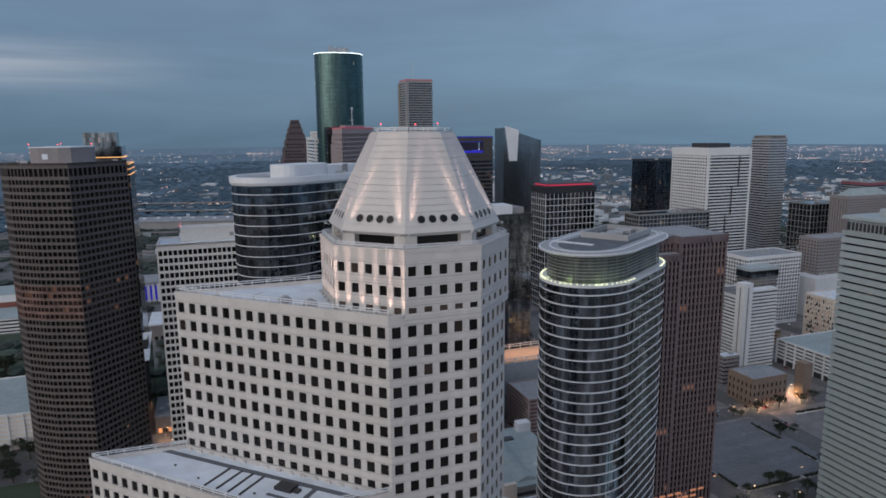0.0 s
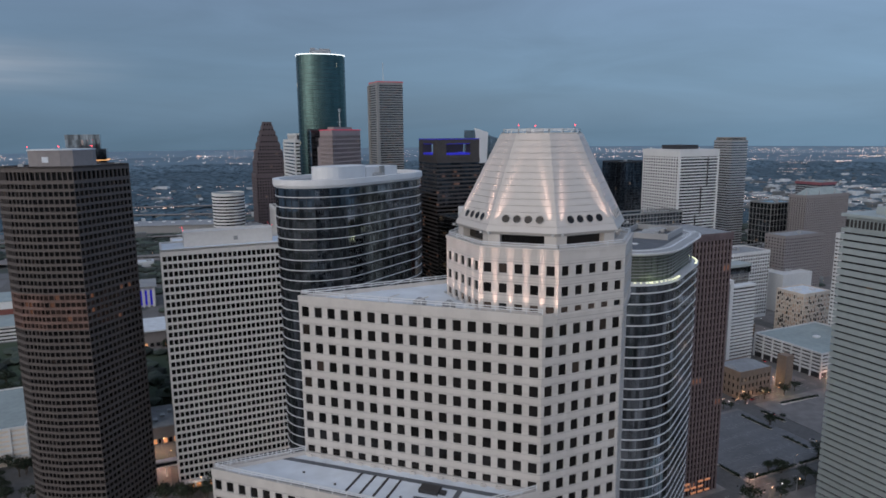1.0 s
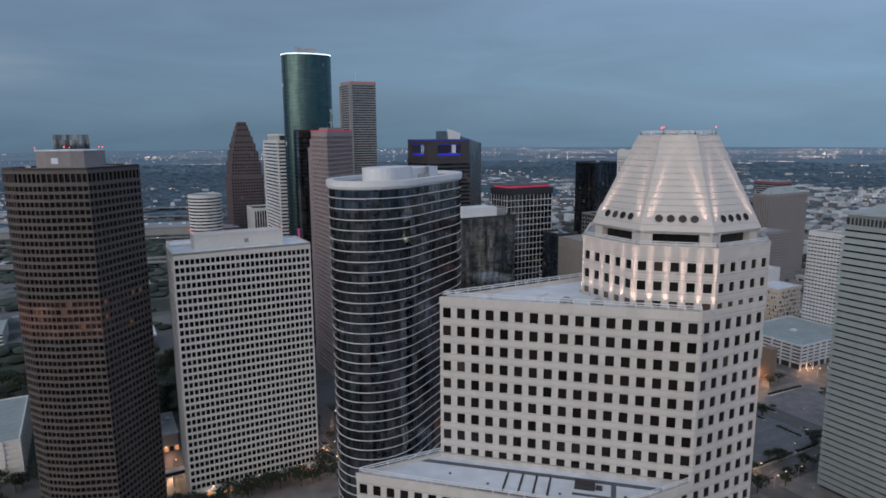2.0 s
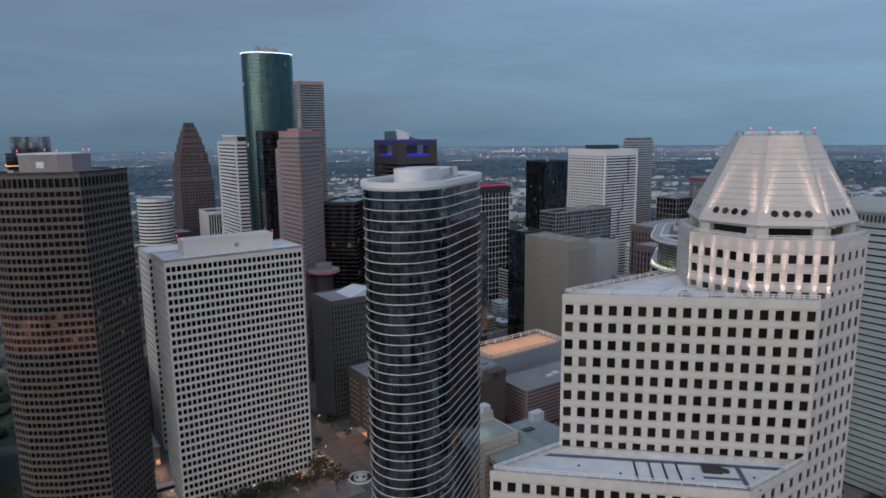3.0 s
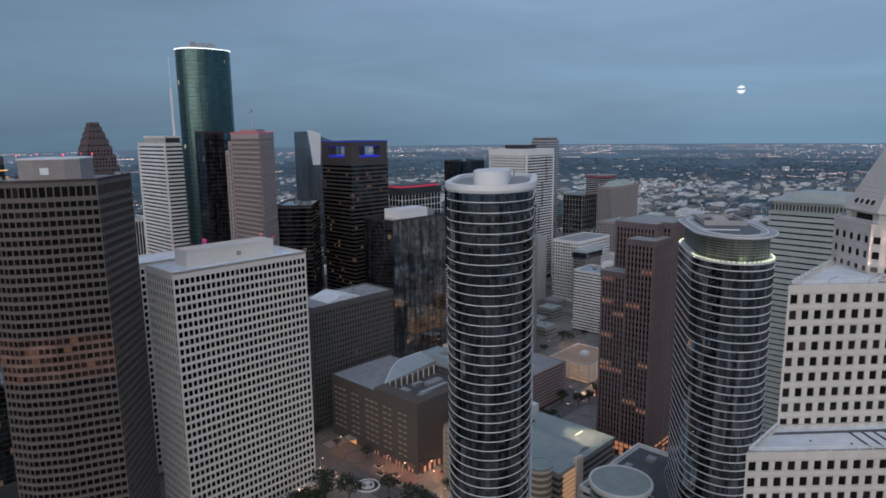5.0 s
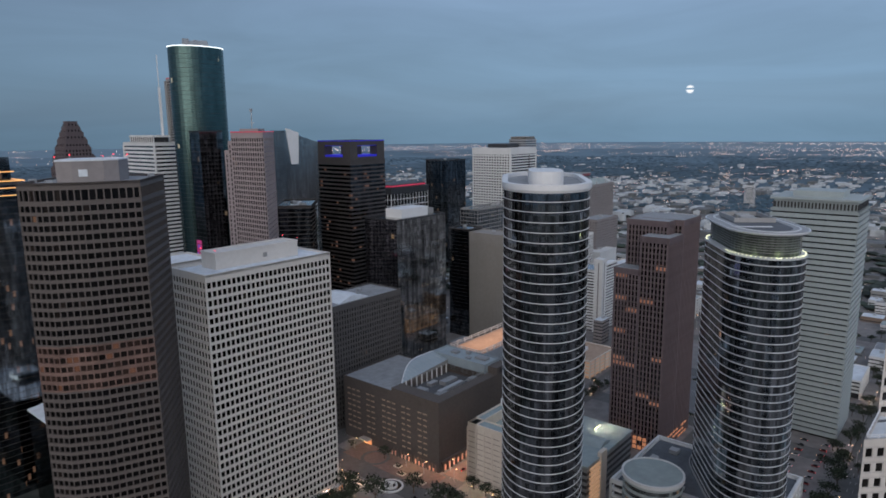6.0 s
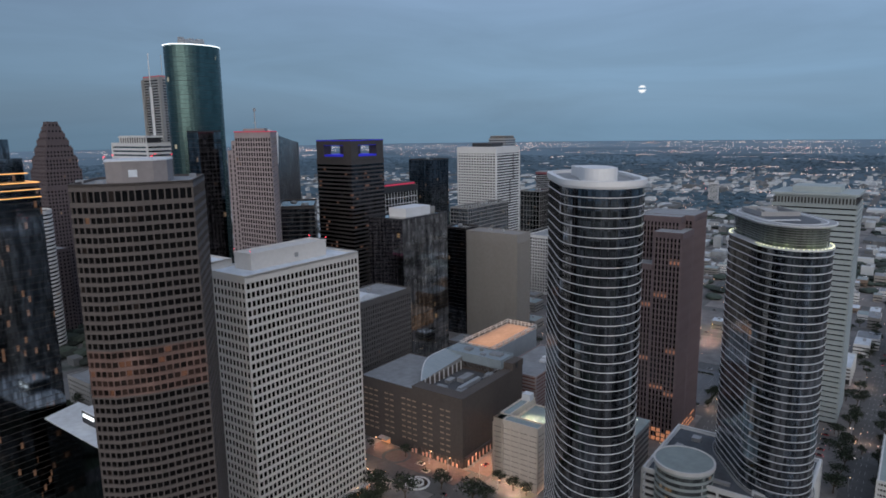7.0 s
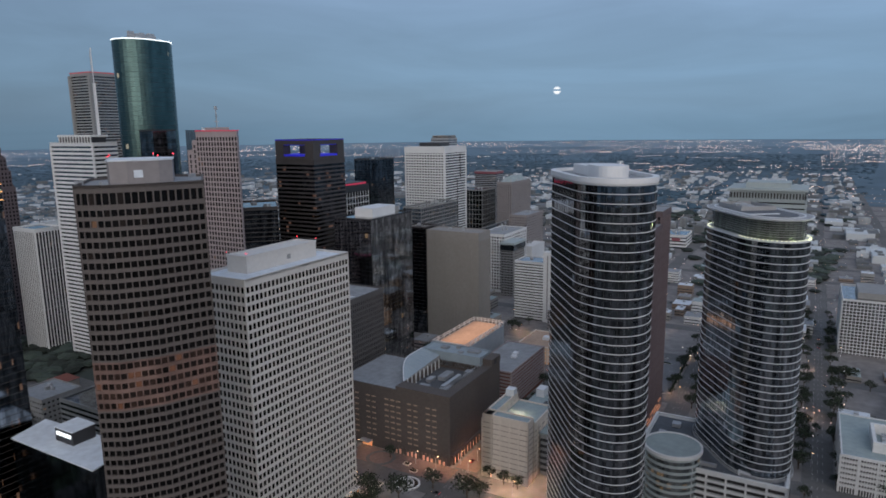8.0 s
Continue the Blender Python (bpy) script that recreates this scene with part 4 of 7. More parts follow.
# ---- brown granite tower with the faceted front ----
def brown_tower():
    poly = [(-206.5, 362.0), (-192.2, 400.0), (-205.0, 411.0), (-221.0, 415.0), (-237.0, 412.0), (-251.5, 373.0), (-243.5, 366.5), (-229.0, 362.5)]
    t = thing("brown_tower", (*mid(poly), 0), "dark brown granite office tower with square punched windows", "skyscraper")
    b = t.location
    wall, panes, sun_wall, sun_panes = Shape(b), [], Shape(b), []
    z1, fh = 207.0, 4.03
    n = int((z1 - 9.0) / fh)
    z0 = z1 - 8.6 - n * fh
    bays = {0: 13, 1: 5, 2: 6, 3: 6, 4: 13, 5: 4, 6: 6, 7: 8}
    for i in range(8):
        p, q = poly[i], poly[(i + 1) % 8]
        L = (Vector(q) - Vector(p)).length
        bw = L / bays[i]
        w = min(2.6, bw * 0.82)
        k0, k1 = int((121.0 - z0) / fh), int((141.5 - z0) / fh)
        punched(wall, panes, p, q, z0, fh, k0, bays[i], w, 2.5, 0.75, 0.7)
        punched(sun_wall if i > 3 else wall, sun_panes if i > 3 or i == 0 else panes, p, q, z0 + k0 * fh, fh, k1 - k0, bays[i], w, 2.5, 0.75, 0.7)
        punched(wall, panes, p, q, z0 + k1 * fh, fh, n - k1, bays[i], w, 2.5, 0.75, 0.7)
        punched(wall, panes, p, q, z0 + n * fh, 8.6, 1, bays[i], w, 4.4, 1.2, 0.9)
        wall.face((*p, 0), (*q, 0), (*q, z0), (*p, z0))
    part("wall", wall, BROWN, t)
    part("rust_band", sun_wall, SUN_STONE, t, "storeys half way up with reflected sunlight painted in")
    glaze(t, sun_panes, SUN_PANE, SUN_PANE, lambda c: False)
    glaze(t, panes, PANE_BROWN, PANE_BROWN_J, lambda c: c[2] > 120 and c[1] < 372)
    roof_top(t, poly, z1, BROWN, ROOF_GREY, 1.0, 0.9)
    pent = [(-237, 378.5), (-231, 376.5), (-219, 376), (-213, 378), (-208, 391), (-208.5, 396), (-213, 401), (-226, 403), (-231, 400), (-236, 386)]
    part("penthouse", Shape(b).prism(pent, z1 - 1, 215.0), MAUVE_GREY, t)
    part("penthouse_cap", Shape(b).prism(grow(pent, 0.3), 215.0, 215.6), ROOF_WHITE, t)
    part("vent_door", Shape(b).prism(turned_box(-227.0, 376.2, 3.4, 0.4, -2), 208.5, 211.5), ROOF_WHITE, t)
    beacons(t, [(x, y, 216.8) for x, y in pent[::2]], r=0.25)
    for x, y in ((-240, 376), (-246, 388), (-198, 398)):
        part("roof_unit", Shape(b).box(x, y, z1 - 1, 2.5, 2, 1.6), STEEL, t)
    return t


brown_tower()


# ---- white concrete grid slabs ----
def grid_slab(name, label, poly, z1, fh, bay, near, pent=None, beac=()):
    t = thing(name, (*mid(poly), 0), label, "skyscraper")
    b = t.location
    wall, panes = Shape(b), []
    n = int((z1 - 4) / fh)
    z0 = z1 - 3.2 - n * fh
    for i in range(4):
        p, q = poly[i], poly[(i + 1) % 4]
        nb = round((Vector(q) - Vector(p)).length / bay)
        punched(wall, panes, p, q, z0, fh, n, nb, bay * 0.76, fh * 0.66, fh * 0.17, 0.55, z1, 0.6)
        wall.face((*p, 0), (*q, 0), (*q, z0), (*p, z0))
    part("wall", wall, GRID_WHITE, t)
    glaze(t, panes, PANE_GRID, PANE_GRID_J, near)
    roof_top(t, poly, z1, GRID_WHITE, ROOF_WHITE, 1.0, 1.2)
    if pent:
        part("penthouse", Shape(b).prism(pent, z1 - 1, z1 + 7.5), GRID_WHITE, t)
        part("penthouse_cap", Shape(b).ring(grow(pent, 0.25), grow(pent, -0.8), z1 + 7.2, z1 + 8.1), GRID_WHITE, t)
        part("vent_door", Shape(b).prism(turned_box(*W(14, 445.9), 2.6, 0.4, 20), z1 + 1.5, z1 + 4.0), GREY_CONC, t)
        beacons(t, beac, r=0.25)
    return t


grid_slab("white_grid_tower", "white concrete office slab with a grid of deep square windows", rect(-31, 51, 433.5, 467), 155.2, 4.72, 2.93,
          lambda c: c[2] > 105 and c[1] < W(51, 433.5)[1] + 1, rect(-17, 37, 446, 460),
          [(*W(-17, 446), 164.5), (*W(37, 446), 164.5), (*W(37, 460), 164.5), (*W(-17, 460), 164.5)])
grid_slab("white_grid_tower", "white concrete office slab standing behind its twin", rect(-22, 30, 528, 560), 144.5, 4.72, 2.93, lambda c: False)


# ---- two oval glass towers ----
def oval_tower(name, label, poly, z_top, z_first, fh, glass_mat, band_h=0.44):
    t = thing(name, (*mid(poly), 0), label, "skyscraper")
    b = t.location
    part("curtain_wall", Shape(b).prism(poly, 0, z_top), glass_mat, t)
    ring = Shape(b).ring(grow(poly, 0.22), grow(poly, -0.2), 0, band_h).data("floor_band")
    k = 0
    while z_first - k * fh > 4:
        ob = part("floor_band", ring, BAND, t)
        ob.location = (0, 0, z_first - k * fh - b.z)
        k += 1
    # vertical joints of the glazing
    joint = Shape().prism([(-.05, -.1), (.05, -.1), (.05, .05), (-.05, .05)], 0, z_first).data("mullion")
    acc, n = 0.0, len(poly)
    for i in range(n):
        p, q = Vector(poly[i]), Vector(poly[(i + 1) % n])
        L, d = (q - p).length, (q - p).normalized()
        s = 3.0 - acc
        while s < L:
            c = p + d * s
            ob = part("mullion", joint, BLACK_METAL_AND_SHADE, t)
            ob.location = (c.x - b.x, c.y - b.y, 0)
            ob.rotation_euler = (0, 0, math.atan2(d.y, d.x))
            s += 3.0
        acc = (acc + L) % 3.0
    return t


d_poly = stadium(-54.7, 280.4, 17.2, 17.2, 54.4, 22.0)
d_tower = oval_tower("oval_tower", "tall oval tower of dark glass with thin white floor bands", d_poly, 203.0, 199.2, 3.96, GLASS_DARK, 0.26)
db = d_tower.location
out = grow(d_poly, 0.9)
part("rim", Shape(db).prism(grow(d_poly, 0.3), 202.6, 203.6, False, True, out), RIM_WHITE, d_tower)
part("rim_band", Shape(db).ring(out, grow(d_poly, -1.6), 203.6, 205.7), RIM_WHITE, d_tower)
part("roof", Shape(db).prism(grow(d_poly, -1.4), 203.2, 204.2), ROOF_GREY, d_tower)
pent = stadium(-60.0, 273.0, 6.0, 7.0, 54.4, 7.0, 10)
part("penthouse", Shape(db).prism(pent, 204, 209.6), RIM_WHITE, d_tower, "white rounded penthouse")
part("penthouse", Shape(db).prism(turned_box(-47.5, 290.5, 22, 12, 54.4), 204, 208.6), RIM_WHITE, d_tower)
part("penthouse_door", Shape(db).prism(turned_box(-42.6, 283.5, 3, .5, 54.4), 205, 209), GREY_CONC, d_tower)
plant(d_tower, stadium(-54.7, 280.4, 14, 12, 54.4, 16), 204.2, 4, 5)

e_poly = stadium(65.0, 261.3, 14.5, 18.0, 53.6, 22.5)
e_tower = oval_tower("ring_crowned_tower", "oval dark glass tower with white bands and a lit louvred crown", e_poly, 167.0, 163.6, 4.1, GLASS_E)
eb = e_tower.location
drum = grow(e_poly, -2.2)
part("light_ledge", Shape(eb).ring(grow(e_poly, 0.5), grow(e_poly, -3), 166.6, 167.5), BAND, e_tower)
part("crown_drum", Shape(eb).prism(grow(drum, -1.2), 167, 178), CROWN_GLASS, e_tower)
for k in range(7):
    part("louvre", Shape(eb).ring(drum, grow(drum, -0.5), 169.2 + k * 1.2, 169.38 + k * 1.2), DISC_GREY, e_tower)
crown_posts = grow(drum, -.3)
for k in range(len(drum)):
    part("crown_post", Shape(eb).beam((*crown_posts[k], 167), (*crown_posts[k], 178), 0.09), BLACK_METAL_AND_SHADE, e_tower)
disc_poly = grow(e_poly, 0.9)
part("crown_disc", Shape(eb).prism(grow(disc_poly, -1.2), 177.6, 178.4, True, True, disc_poly).prism(disc_poly, 178.4, 178.9), BAND, e_tower, "pale overhanging roof disc")
part("roof", Shape(eb).prism(grow(disc_poly, -0.7), 178.9, 179.05), DISC_GREY, e_tower, "grey metal roof")
part("roof_gutter", Shape(eb).ring(grow(e_poly, -3.0), grow(e_poly, -3.7), 179.06, 179.35), BAND, e_tower)
part("roof_pan", Shape(eb).prism(grow(e_poly, -6.5), 179.06, 179.16), ROOF_SLATE, e_tower, "dark inner roof pan")
part("roof_walk", Shape(eb).prism(turned_box(49.5, 251.0, 2.2, 17, 53.6), 179.17, 179.5), RIM_WHITE, e_tower)
for k in range(6):
    part("roof_mark", Shape(eb).prism(turned_box(82.2 + 2.0 * k, 262.0 + 2.7 * k, 1.3, 2.8, 53.6), 179.06, 179.12), RIM_WHITE, e_tower)
# the raised machine screen, open to the sky; a black plate stands in for its shaded well
for w, d, x, y, h in ((26, 20, 71.5, 270.5, 2.4),):
    part("roof_screen", Shape(eb).ring(turned_box(x, y, w, d, 53.6), turned_box(x, y, w - 1.6, d - 1.6, 53.6), 179.05, 179.1 + h), DISC_GREY, e_tower, "open metal screen round the roof plant")
    part("roof_well", Shape(eb).prism(turned_box(x, y, w - 1.6, d - 1.6, 53.6), 179.05, 179.4), BLACK_METAL_AND_SHADE, e_tower, "black plate standing in for a shaded roof well")
    for k in range(3):
        part("roof_unit", Shape(eb).box(x - 5 + 5 * k, y - 6 + 6 * k, 179.4, 4, 7, 1.5, 53.6), STEEL, e_tower)
acc = 0
led = grow(e_poly, -0.3)
for i in range(len(led)):
    p, q = Vector(led[i]), Vector(led[(i + 1) % len(led)])
    L = (q - p).length
    if L > 12:
        continue
    s = (2.2 - acc) % 2.2
    while s < L:
        c = p.lerp(q, s / L)
        part("downlight", Shape(eb).prism(turned_box(c.x, c.y, 0.42, 0.42, 0), 167.5, 167.95), YELLOW_LAMP, e_tower)
        s += 2.2
    acc = (acc + L) % 2.2
for k in range(5):
    t = radians(53.6 + 180 - 70 + 35 * k)
    x, y = 65 - 14.5 * math.cos(radians(53.6)) + 14 * math.cos(t), 261.3 - 14.5 * math.sin(radians(53.6)) + 14 * math.sin(t)
    pd = bpy.data.lights.new("crown_light", "POINT"); pd.energy, pd.color, pd.shadow_soft_size = 120, (0.9, 1.0, 0.5), 0.5
    po = new("crown_light", pd)
    po.location = (x + 6.0 * math.cos(t), y + 6.0 * math.sin(t), 168.6)

# podium of the crowned tower
pod = thing("podium_building", (*W(130, 235), 0), "low podium with a round glass drum and a white framed garage", "building")
pb = pod.location
cyl = W(117.5, 256)
PALE_DRUM = glass("pale_green_drum_glass", (0.36, 0.40, 0.39), 0.12, 0.9, (2.0, 3.2), 0.03, lit=0.03, lit_power=0.12, vary=0.3, streaks=(0.7, 1.3))
part("drum", Shape(pb).prism(disc(*cyl, 15.2, 48), 0, 43.5), PALE_DRUM, pod, "pale glass drum")
for k in range(11):
    part("drum_band", Shape(pb).ring(disc(*cyl, 15.5, 48), disc(*cyl, 14.8, 48), 3 + 3.9 * k, 4.5 + 3.9 * k), GREEN_CONC, pod)
part("drum_rim", Shape(pb).ring(disc(*cyl, 16.3, 48), disc(*cyl, 15.2, 48), 43.6, 45.6), WHITE_CONC, pod)
part("drum_roof", Shape(pb).prism(disc(*cyl, 15.25, 48), 44.2, 45.2), ROOF_GREEN, pod, "pale green flat roof")
podium_poly = rect(111.5, 178, 196, 277)
# solid black core stands in for the shade between the decks
part("garage", Shape(pb).prism(grow(podium_poly, -1.5), 0, 35), BLACK_METAL_AND_SHADE, pod)
slab = Shape((pb.x, pb.y, 0)).ring(podium_poly, grow(podium_poly, -2), 0, 1.5).data("garage_deck")
for k in range(9):
    ob = part("garage_deck", slab, WHITE_CONC, pod)
    ob.location = (0, 0, 1.6 + 4.1 * k)
for (p, q) in zip(podium_poly, podium_poly[1:] + podium_poly[:1]):
    p, q = Vector(p), Vector(q)
    for k in range(9):
        c = p.lerp(q, k / 8)
        part("garage_column", Shape(pb).box(c.x, c.y, 0, 1.1, 1.1, 36.5), WHITE_CONC, pod)
part("podium_roof", Shape(pb).prism(grow(podium_poly, -1.2), 34.8, 35.3), ROOF_SLATE, pod, "dark slate-blue roof deck")
part("podium_parapet", Shape(pb).ring(grow(podium_poly, 0.15), grow(podium_poly, -1.2), 34.9, 37.2), WHITE_CONC, pod)
# louvred stair bay beside the drum
part("stair_bay", Shape(pb).prism(rect(108.5, 113.5, 243.5, 250.5), 0, 37.6), WHITE_CONC, pod, "white stair bay")
for k in range(22):
    part("louvre", Shape(pb).prism(rect(108.2, 108.7, 244.2, 248.4), 3 + 1.5 * k, 3.7 + 1.5 * k), BLACK_METAL_AND_SHADE, pod)
# terrace rail and ducts round the foot of the tower
foot_rail = grow(e_poly, 1.6)
part("terrace_kerb", Shape(pb).ring(foot_rail, grow(e_poly, 1.2), 35.3, 36.9), DISC_GREY, pod)
part("lit_canopy", Shape(pb).prism(rect(117.5, 120.5, 213, 221), 35.4, 37.9), BAND, pod, "pale canopy at the foot of the tower")
for u, v, w, d, h in ((121, 240, 2.4, 15, 1.6), (128, 247, 2.4, 9, 1.2), (148, 268, 7, 4, 2.2), (165, 262, 5, 5, 2.4), (168, 240, 4, 6, 1.8), (125, 203, 5, 3, 1.4), (160, 204, 6, 3, 1.6)):
    part("roof_unit", Shape(pb).box(*W(u, v), 35.3, w, d, h), STEEL, pod)

# ---- sunshaded tower ----
g_poly = turned_box(246.9, 333.3, 45.9, 53.9, 20)
g_t = block_tower("sunshade_tower", "grey-green office tower ringed by deep horizontal sunshades", g_poly, 168, GLASS_BLACK, GREEN_CONC, fh=4.1, band=2.9, proj=1.3, top_band=2.2, units=0)
gb = g_t.location
part("top_screen", Shape(gb).prism(grow(g_poly, -0.5), 167.2, 174.5), GREEN_CONC, g_t)
for i in range(4):
    p, q = Vector(grow(g_poly, -0.3)[i]), Vector(grow(g_poly, -0.3)[(i + 1) % 4])
    for k in range(24):
        c = p.lerp(q, (k + .5) / 24)
        part("screen_slot", Shape(gb).box(c.x, c.y, 168.6, 1.0, 1.0, 4.2), BLACK_METAL_AND_SHADE, g_t)
part("roof_slab", Shape(gb).prism(grow(g_poly, 1.8), 174.5, 176.2), GREEN_CONC, g_t)
part("penthouse", Shape(gb).prism(turned_box(246.9, 333.3, 28, 32, 20), 176.2, 180.5), GREEN_CONC, g_t)
plant(g_t, grow(g_poly, -5), 176.2, 4, 3)

# ---- stepped mauve tower with piers ----
def stepped():
    t = thing("stepped_tower", (*W(249, 311), 0), "mauve-brown granite tower of three steps with vertical piers", "skyscraper")
    b = t.location
    tiers = [([(221, 312), (270, 312), (270, 330), (221, 330)], 131.0, 0.8, 2.75, 0.55),
             ([(221, 293), (246, 293), (246, 312), (221, 312)], 154.5, 0.8, 2.75, 0.55),
             ([(246, 293), (277.5, 293), (277.5, 330), (246, 330)], 163.8, 0.8, 2.75, 0.55),
             ([(235, 299), (246, 299), (246, 328), (235, 328)], 163.6, 0.8, 2.75, 0.55)]
    for outline, z1, fin, step, half in tiers:
        poly = [W(*q) for q in outline]
        part("curtain_wall", Shape(b).prism(poly, 0, z1 - 1), GLASS_MAUVE, t)
        n_f = int((z1 - 8) / 4.0)
        slab = Shape((b.x, b.y, 0)).prism(grow(poly, 0.06), 0, 1.3).data("spandrel")
        for f in range(n_f):
            ob = part("spandrel", slab, DARK_BROWN, t)
            ob.location = (0, 0, z1 - 8.0 - f * 4.0)
        for i in range(4):
            p, q = Vector(poly[i]), Vector(poly[(i + 1) % 4])
            d = (q - p).normalized(); L = (q - p).length
            k = round(L / step)
            sh = Shape().prism([(-half, -fin), (half, -fin), (half, 0.05), (-half, 0.05)], 0, z1 - 1.0).data("pier")
            for j in range(k + 1):
                c = p + d * (0.5 + (L - 1.0) * j / k)
                ob = part("pier", sh, MAUVE, t)
                ob.location = (c.x - b.x, c.y - b.y, 0)
                ob.rotation_euler = (0, 0, math.atan2(d.y, d.x))
        part("crown", Shape(b).prism(grow(poly, fin), z1 - 4.2, z1, False), MAUVE, t)
        part("roof", Shape(b).prism(grow(poly, fin - 0.8), z1 - 0.8, z1 + 0.02), ROOF_GREY, t)
    for k in range(9):
        for r in range(3):
            if (k * k * 7 + r * r * 13 + k * r * 3) % 5 < 2:
                continue
            part("lobby_pane", Shape(b).prism(rect(220.0, 220.6, 294.5 + k * 3.6, 297.2 + k * 3.6), 1 + 3.4 * r, 3.6 + 3.4 * r), LOBBY, t, "warm lit lobby glass")
            part("lobby_pane", Shape(b).prism(rect(223 + k * 5.6, 227 + k * 5.6, 292.0, 292.5), 1 + 3.4 * r, 2.2 + 3.4 * r), LOBBY, t, "warm lit lobby glass")
    return t


LOBBY = glow("amber_lobby_light", (1.0, 0.42, 0.22), 0.32)
GLASS_MAUVE = glass("bronze_glass_with_lit_rows", (0.045, 0.040, 0.042), 0.12, 1.0, (9.0, 4.0), 0.02, lit=0.05, lit_power=0.26, vary=0.5, lit_colour=(1.0, 0.45, 0.30))
stepped()

# ---- skyline ----
def green_tower():
    cx, cy = -113.2, 729.1
    a0 = radians(20)
    prof = []
    for k in range(44):
        c, e = math.cos(2 * math.pi * k / 44), math.sin(2 * math.pi * k / 44)
        r_ = (abs(c / 25.6) ** 2.3 + abs(e / 19.0) ** 2.3) ** (-1 / 2.3)
        prof.append((r_ * c, r_ * e))
    poly = [(cx + x * math.cos(a0) - y * math.sin(a0), cy + x * math.sin(a0) + y * math.cos(a0)) for x, y in prof]
    t = thing("green_glass_tower", (cx, cy, 0), "very tall green mirror-glass tower with rounded sides", "skyscraper")
    b = t.location
    part("curtain_wall", Shape(b).prism(poly, 0, 304.0), GLASS_GREEN, t)
    part("lit_rim", Shape(b).ring(grow(poly, 0.5), grow(poly, -0.6), 304.1, 304.8), WHITE_STRIP, t, "white line of light round the top")
    part("roof", Shape(b).prism(grow(poly, -0.6), 303.9, 304.5), ROOF_GREY, t)
    mull = Shape((cx, cy, 0)).ring(grow(poly, .08), grow(poly, -.1), 0, .16).data("mullion")
    for k in range(72):
        ob = part("mullion", mull, BLACK_METAL_AND_SHADE, t); ob.location = (0, 0, 6 + 4.1 * k)
    for x, y, w, h in ((0, 0, 20, 5.4), (-8, 3, 5, 8.6), (7, -2, 6, 6.8), (1, 2, 4, 7.6)):
        part("roof_unit", Shape(b).box(cx + x, cy + y, 304.5, w, w * .6, h), STEEL, t)
    part("mast", Shape(b).beam((cx - 3, cy, 304.5), (cx - 3, cy, 312), 0.2), STEEL, t)


green_tower()
chase = block_tower("tall_grey_tower", "tall slim grey granite tower banded with glass", rect(329, 374, 1088, 1133), 310, GLASS_WARM, GREY_CONC, fh=4.0, band=1.9, proj=0.3, top_band=6, units=2, seed=2)
cb = chase.location
part("lit_rim", Shape(cb).ring(grow(rect(329, 374, 1088, 1133), .6), rect(329, 374, 1088, 1133), 308.4, 309.2), RED_STRIP, chase, "red line of light round the top")
for i in (0, 3):
    part("corner_pier", Shape(cb).box(*rect(329, 374, 1088, 1133)[i], 0, 5, 5, 305), GREY_CONC, chase)
part("mast", Shape(cb).beam((*W(347, 1110), 310), (*W(347, 1110), 342), 0.35), STEEL, chase)


def gabled():
    t = thing("gabled_tower", (*W(126, 990), 0), "red granite tower stepping up in gables to a spire", "skyscraper")
    b = t.location
    tiers = [(44, 0, 168, 2), (40, 168, 186, 2), (35.5, 186, 200, 2), (30, 200, 211, 2), (25, 211, 220, 2), (20, 220, 228, 2), (15.5, 228, 235, 2), (11.5, 235, 241, 2)]
    for w, z0, z1, du in tiers:
        poly = rect(126 - w / 2 + du, 126 + w / 2 + du, 990 - w / 2, 990 + w / 2)
        wall, panes = Shape(b), []
        nf = max(1, int((z1 - z0 - 1) / 4.2))
        for i in range(4):
            p, q = poly[i], poly[(i + 1) % 4]
            punched(wall, panes, p, q, z0, 4.2, nf, max(1, int(w / 3.4)), 1.9, 2.3, 0.9, 0.5, z1)
        part("tier", wall, RED_STONE, t)
        glaze(t, panes, PANE_FAR, PANE_FAR, lambda c: False)
        part("tier_roof", Shape(b).prism(poly, z1 - 0.2, z1), RED_STONE, t)
        for k in (-1, 1):
            for e in (-1, 1):
                if w > 12:
                    part("pinnacle", Shape(b).box(*W(126 + du + k * (w / 2 - 2), 990 + e * (w / 2 - 2)), z1, 1.6, 1.6, 2.4), RED_STONE, t)


gabled()
shell = block_tower("white_ribbed_tower", "white travertine tower with a top gallery and a mast", rect(124, 148, 781, 848), 217, GLASS_HAZE, WHITE_CONC, ROOF_WHITE, fh=4.0, style="bands", band=2.2, proj=0.45, top_band=3.5, units=0)
for j in range(2):
    part("corner_pier", Shape(shell.location).box(*W(123.8, (781.4, 847.6)[j]), 0, 1.6, 1.6, 214), WHITE_CONC, shell)
sb = shell.location
part("gallery", Shape(sb).prism(rect(128, 144, 790, 838), 215.8, 222), BLACK_METAL_AND_SHADE, shell)
part("gallery_roof", Shape(sb).prism(rect(127, 145, 788, 840), 222, 224), WHITE_CONC, shell)
for k in range(12):
    part("gallery_post", Shape(sb).box(*W(127.6, 789 + k * 4.5), 215.8, 1, 1, 6.2), WHITE_CONC, shell)
m0 = W(141.5, 796)
part("mast", Shape(sb).beam((*m0, 222), (*m0, 272), 1.1).beam((*m0, 272), (*m0, 304), 0.35), RIM_WHITE, shell, "white broadcasting mast")

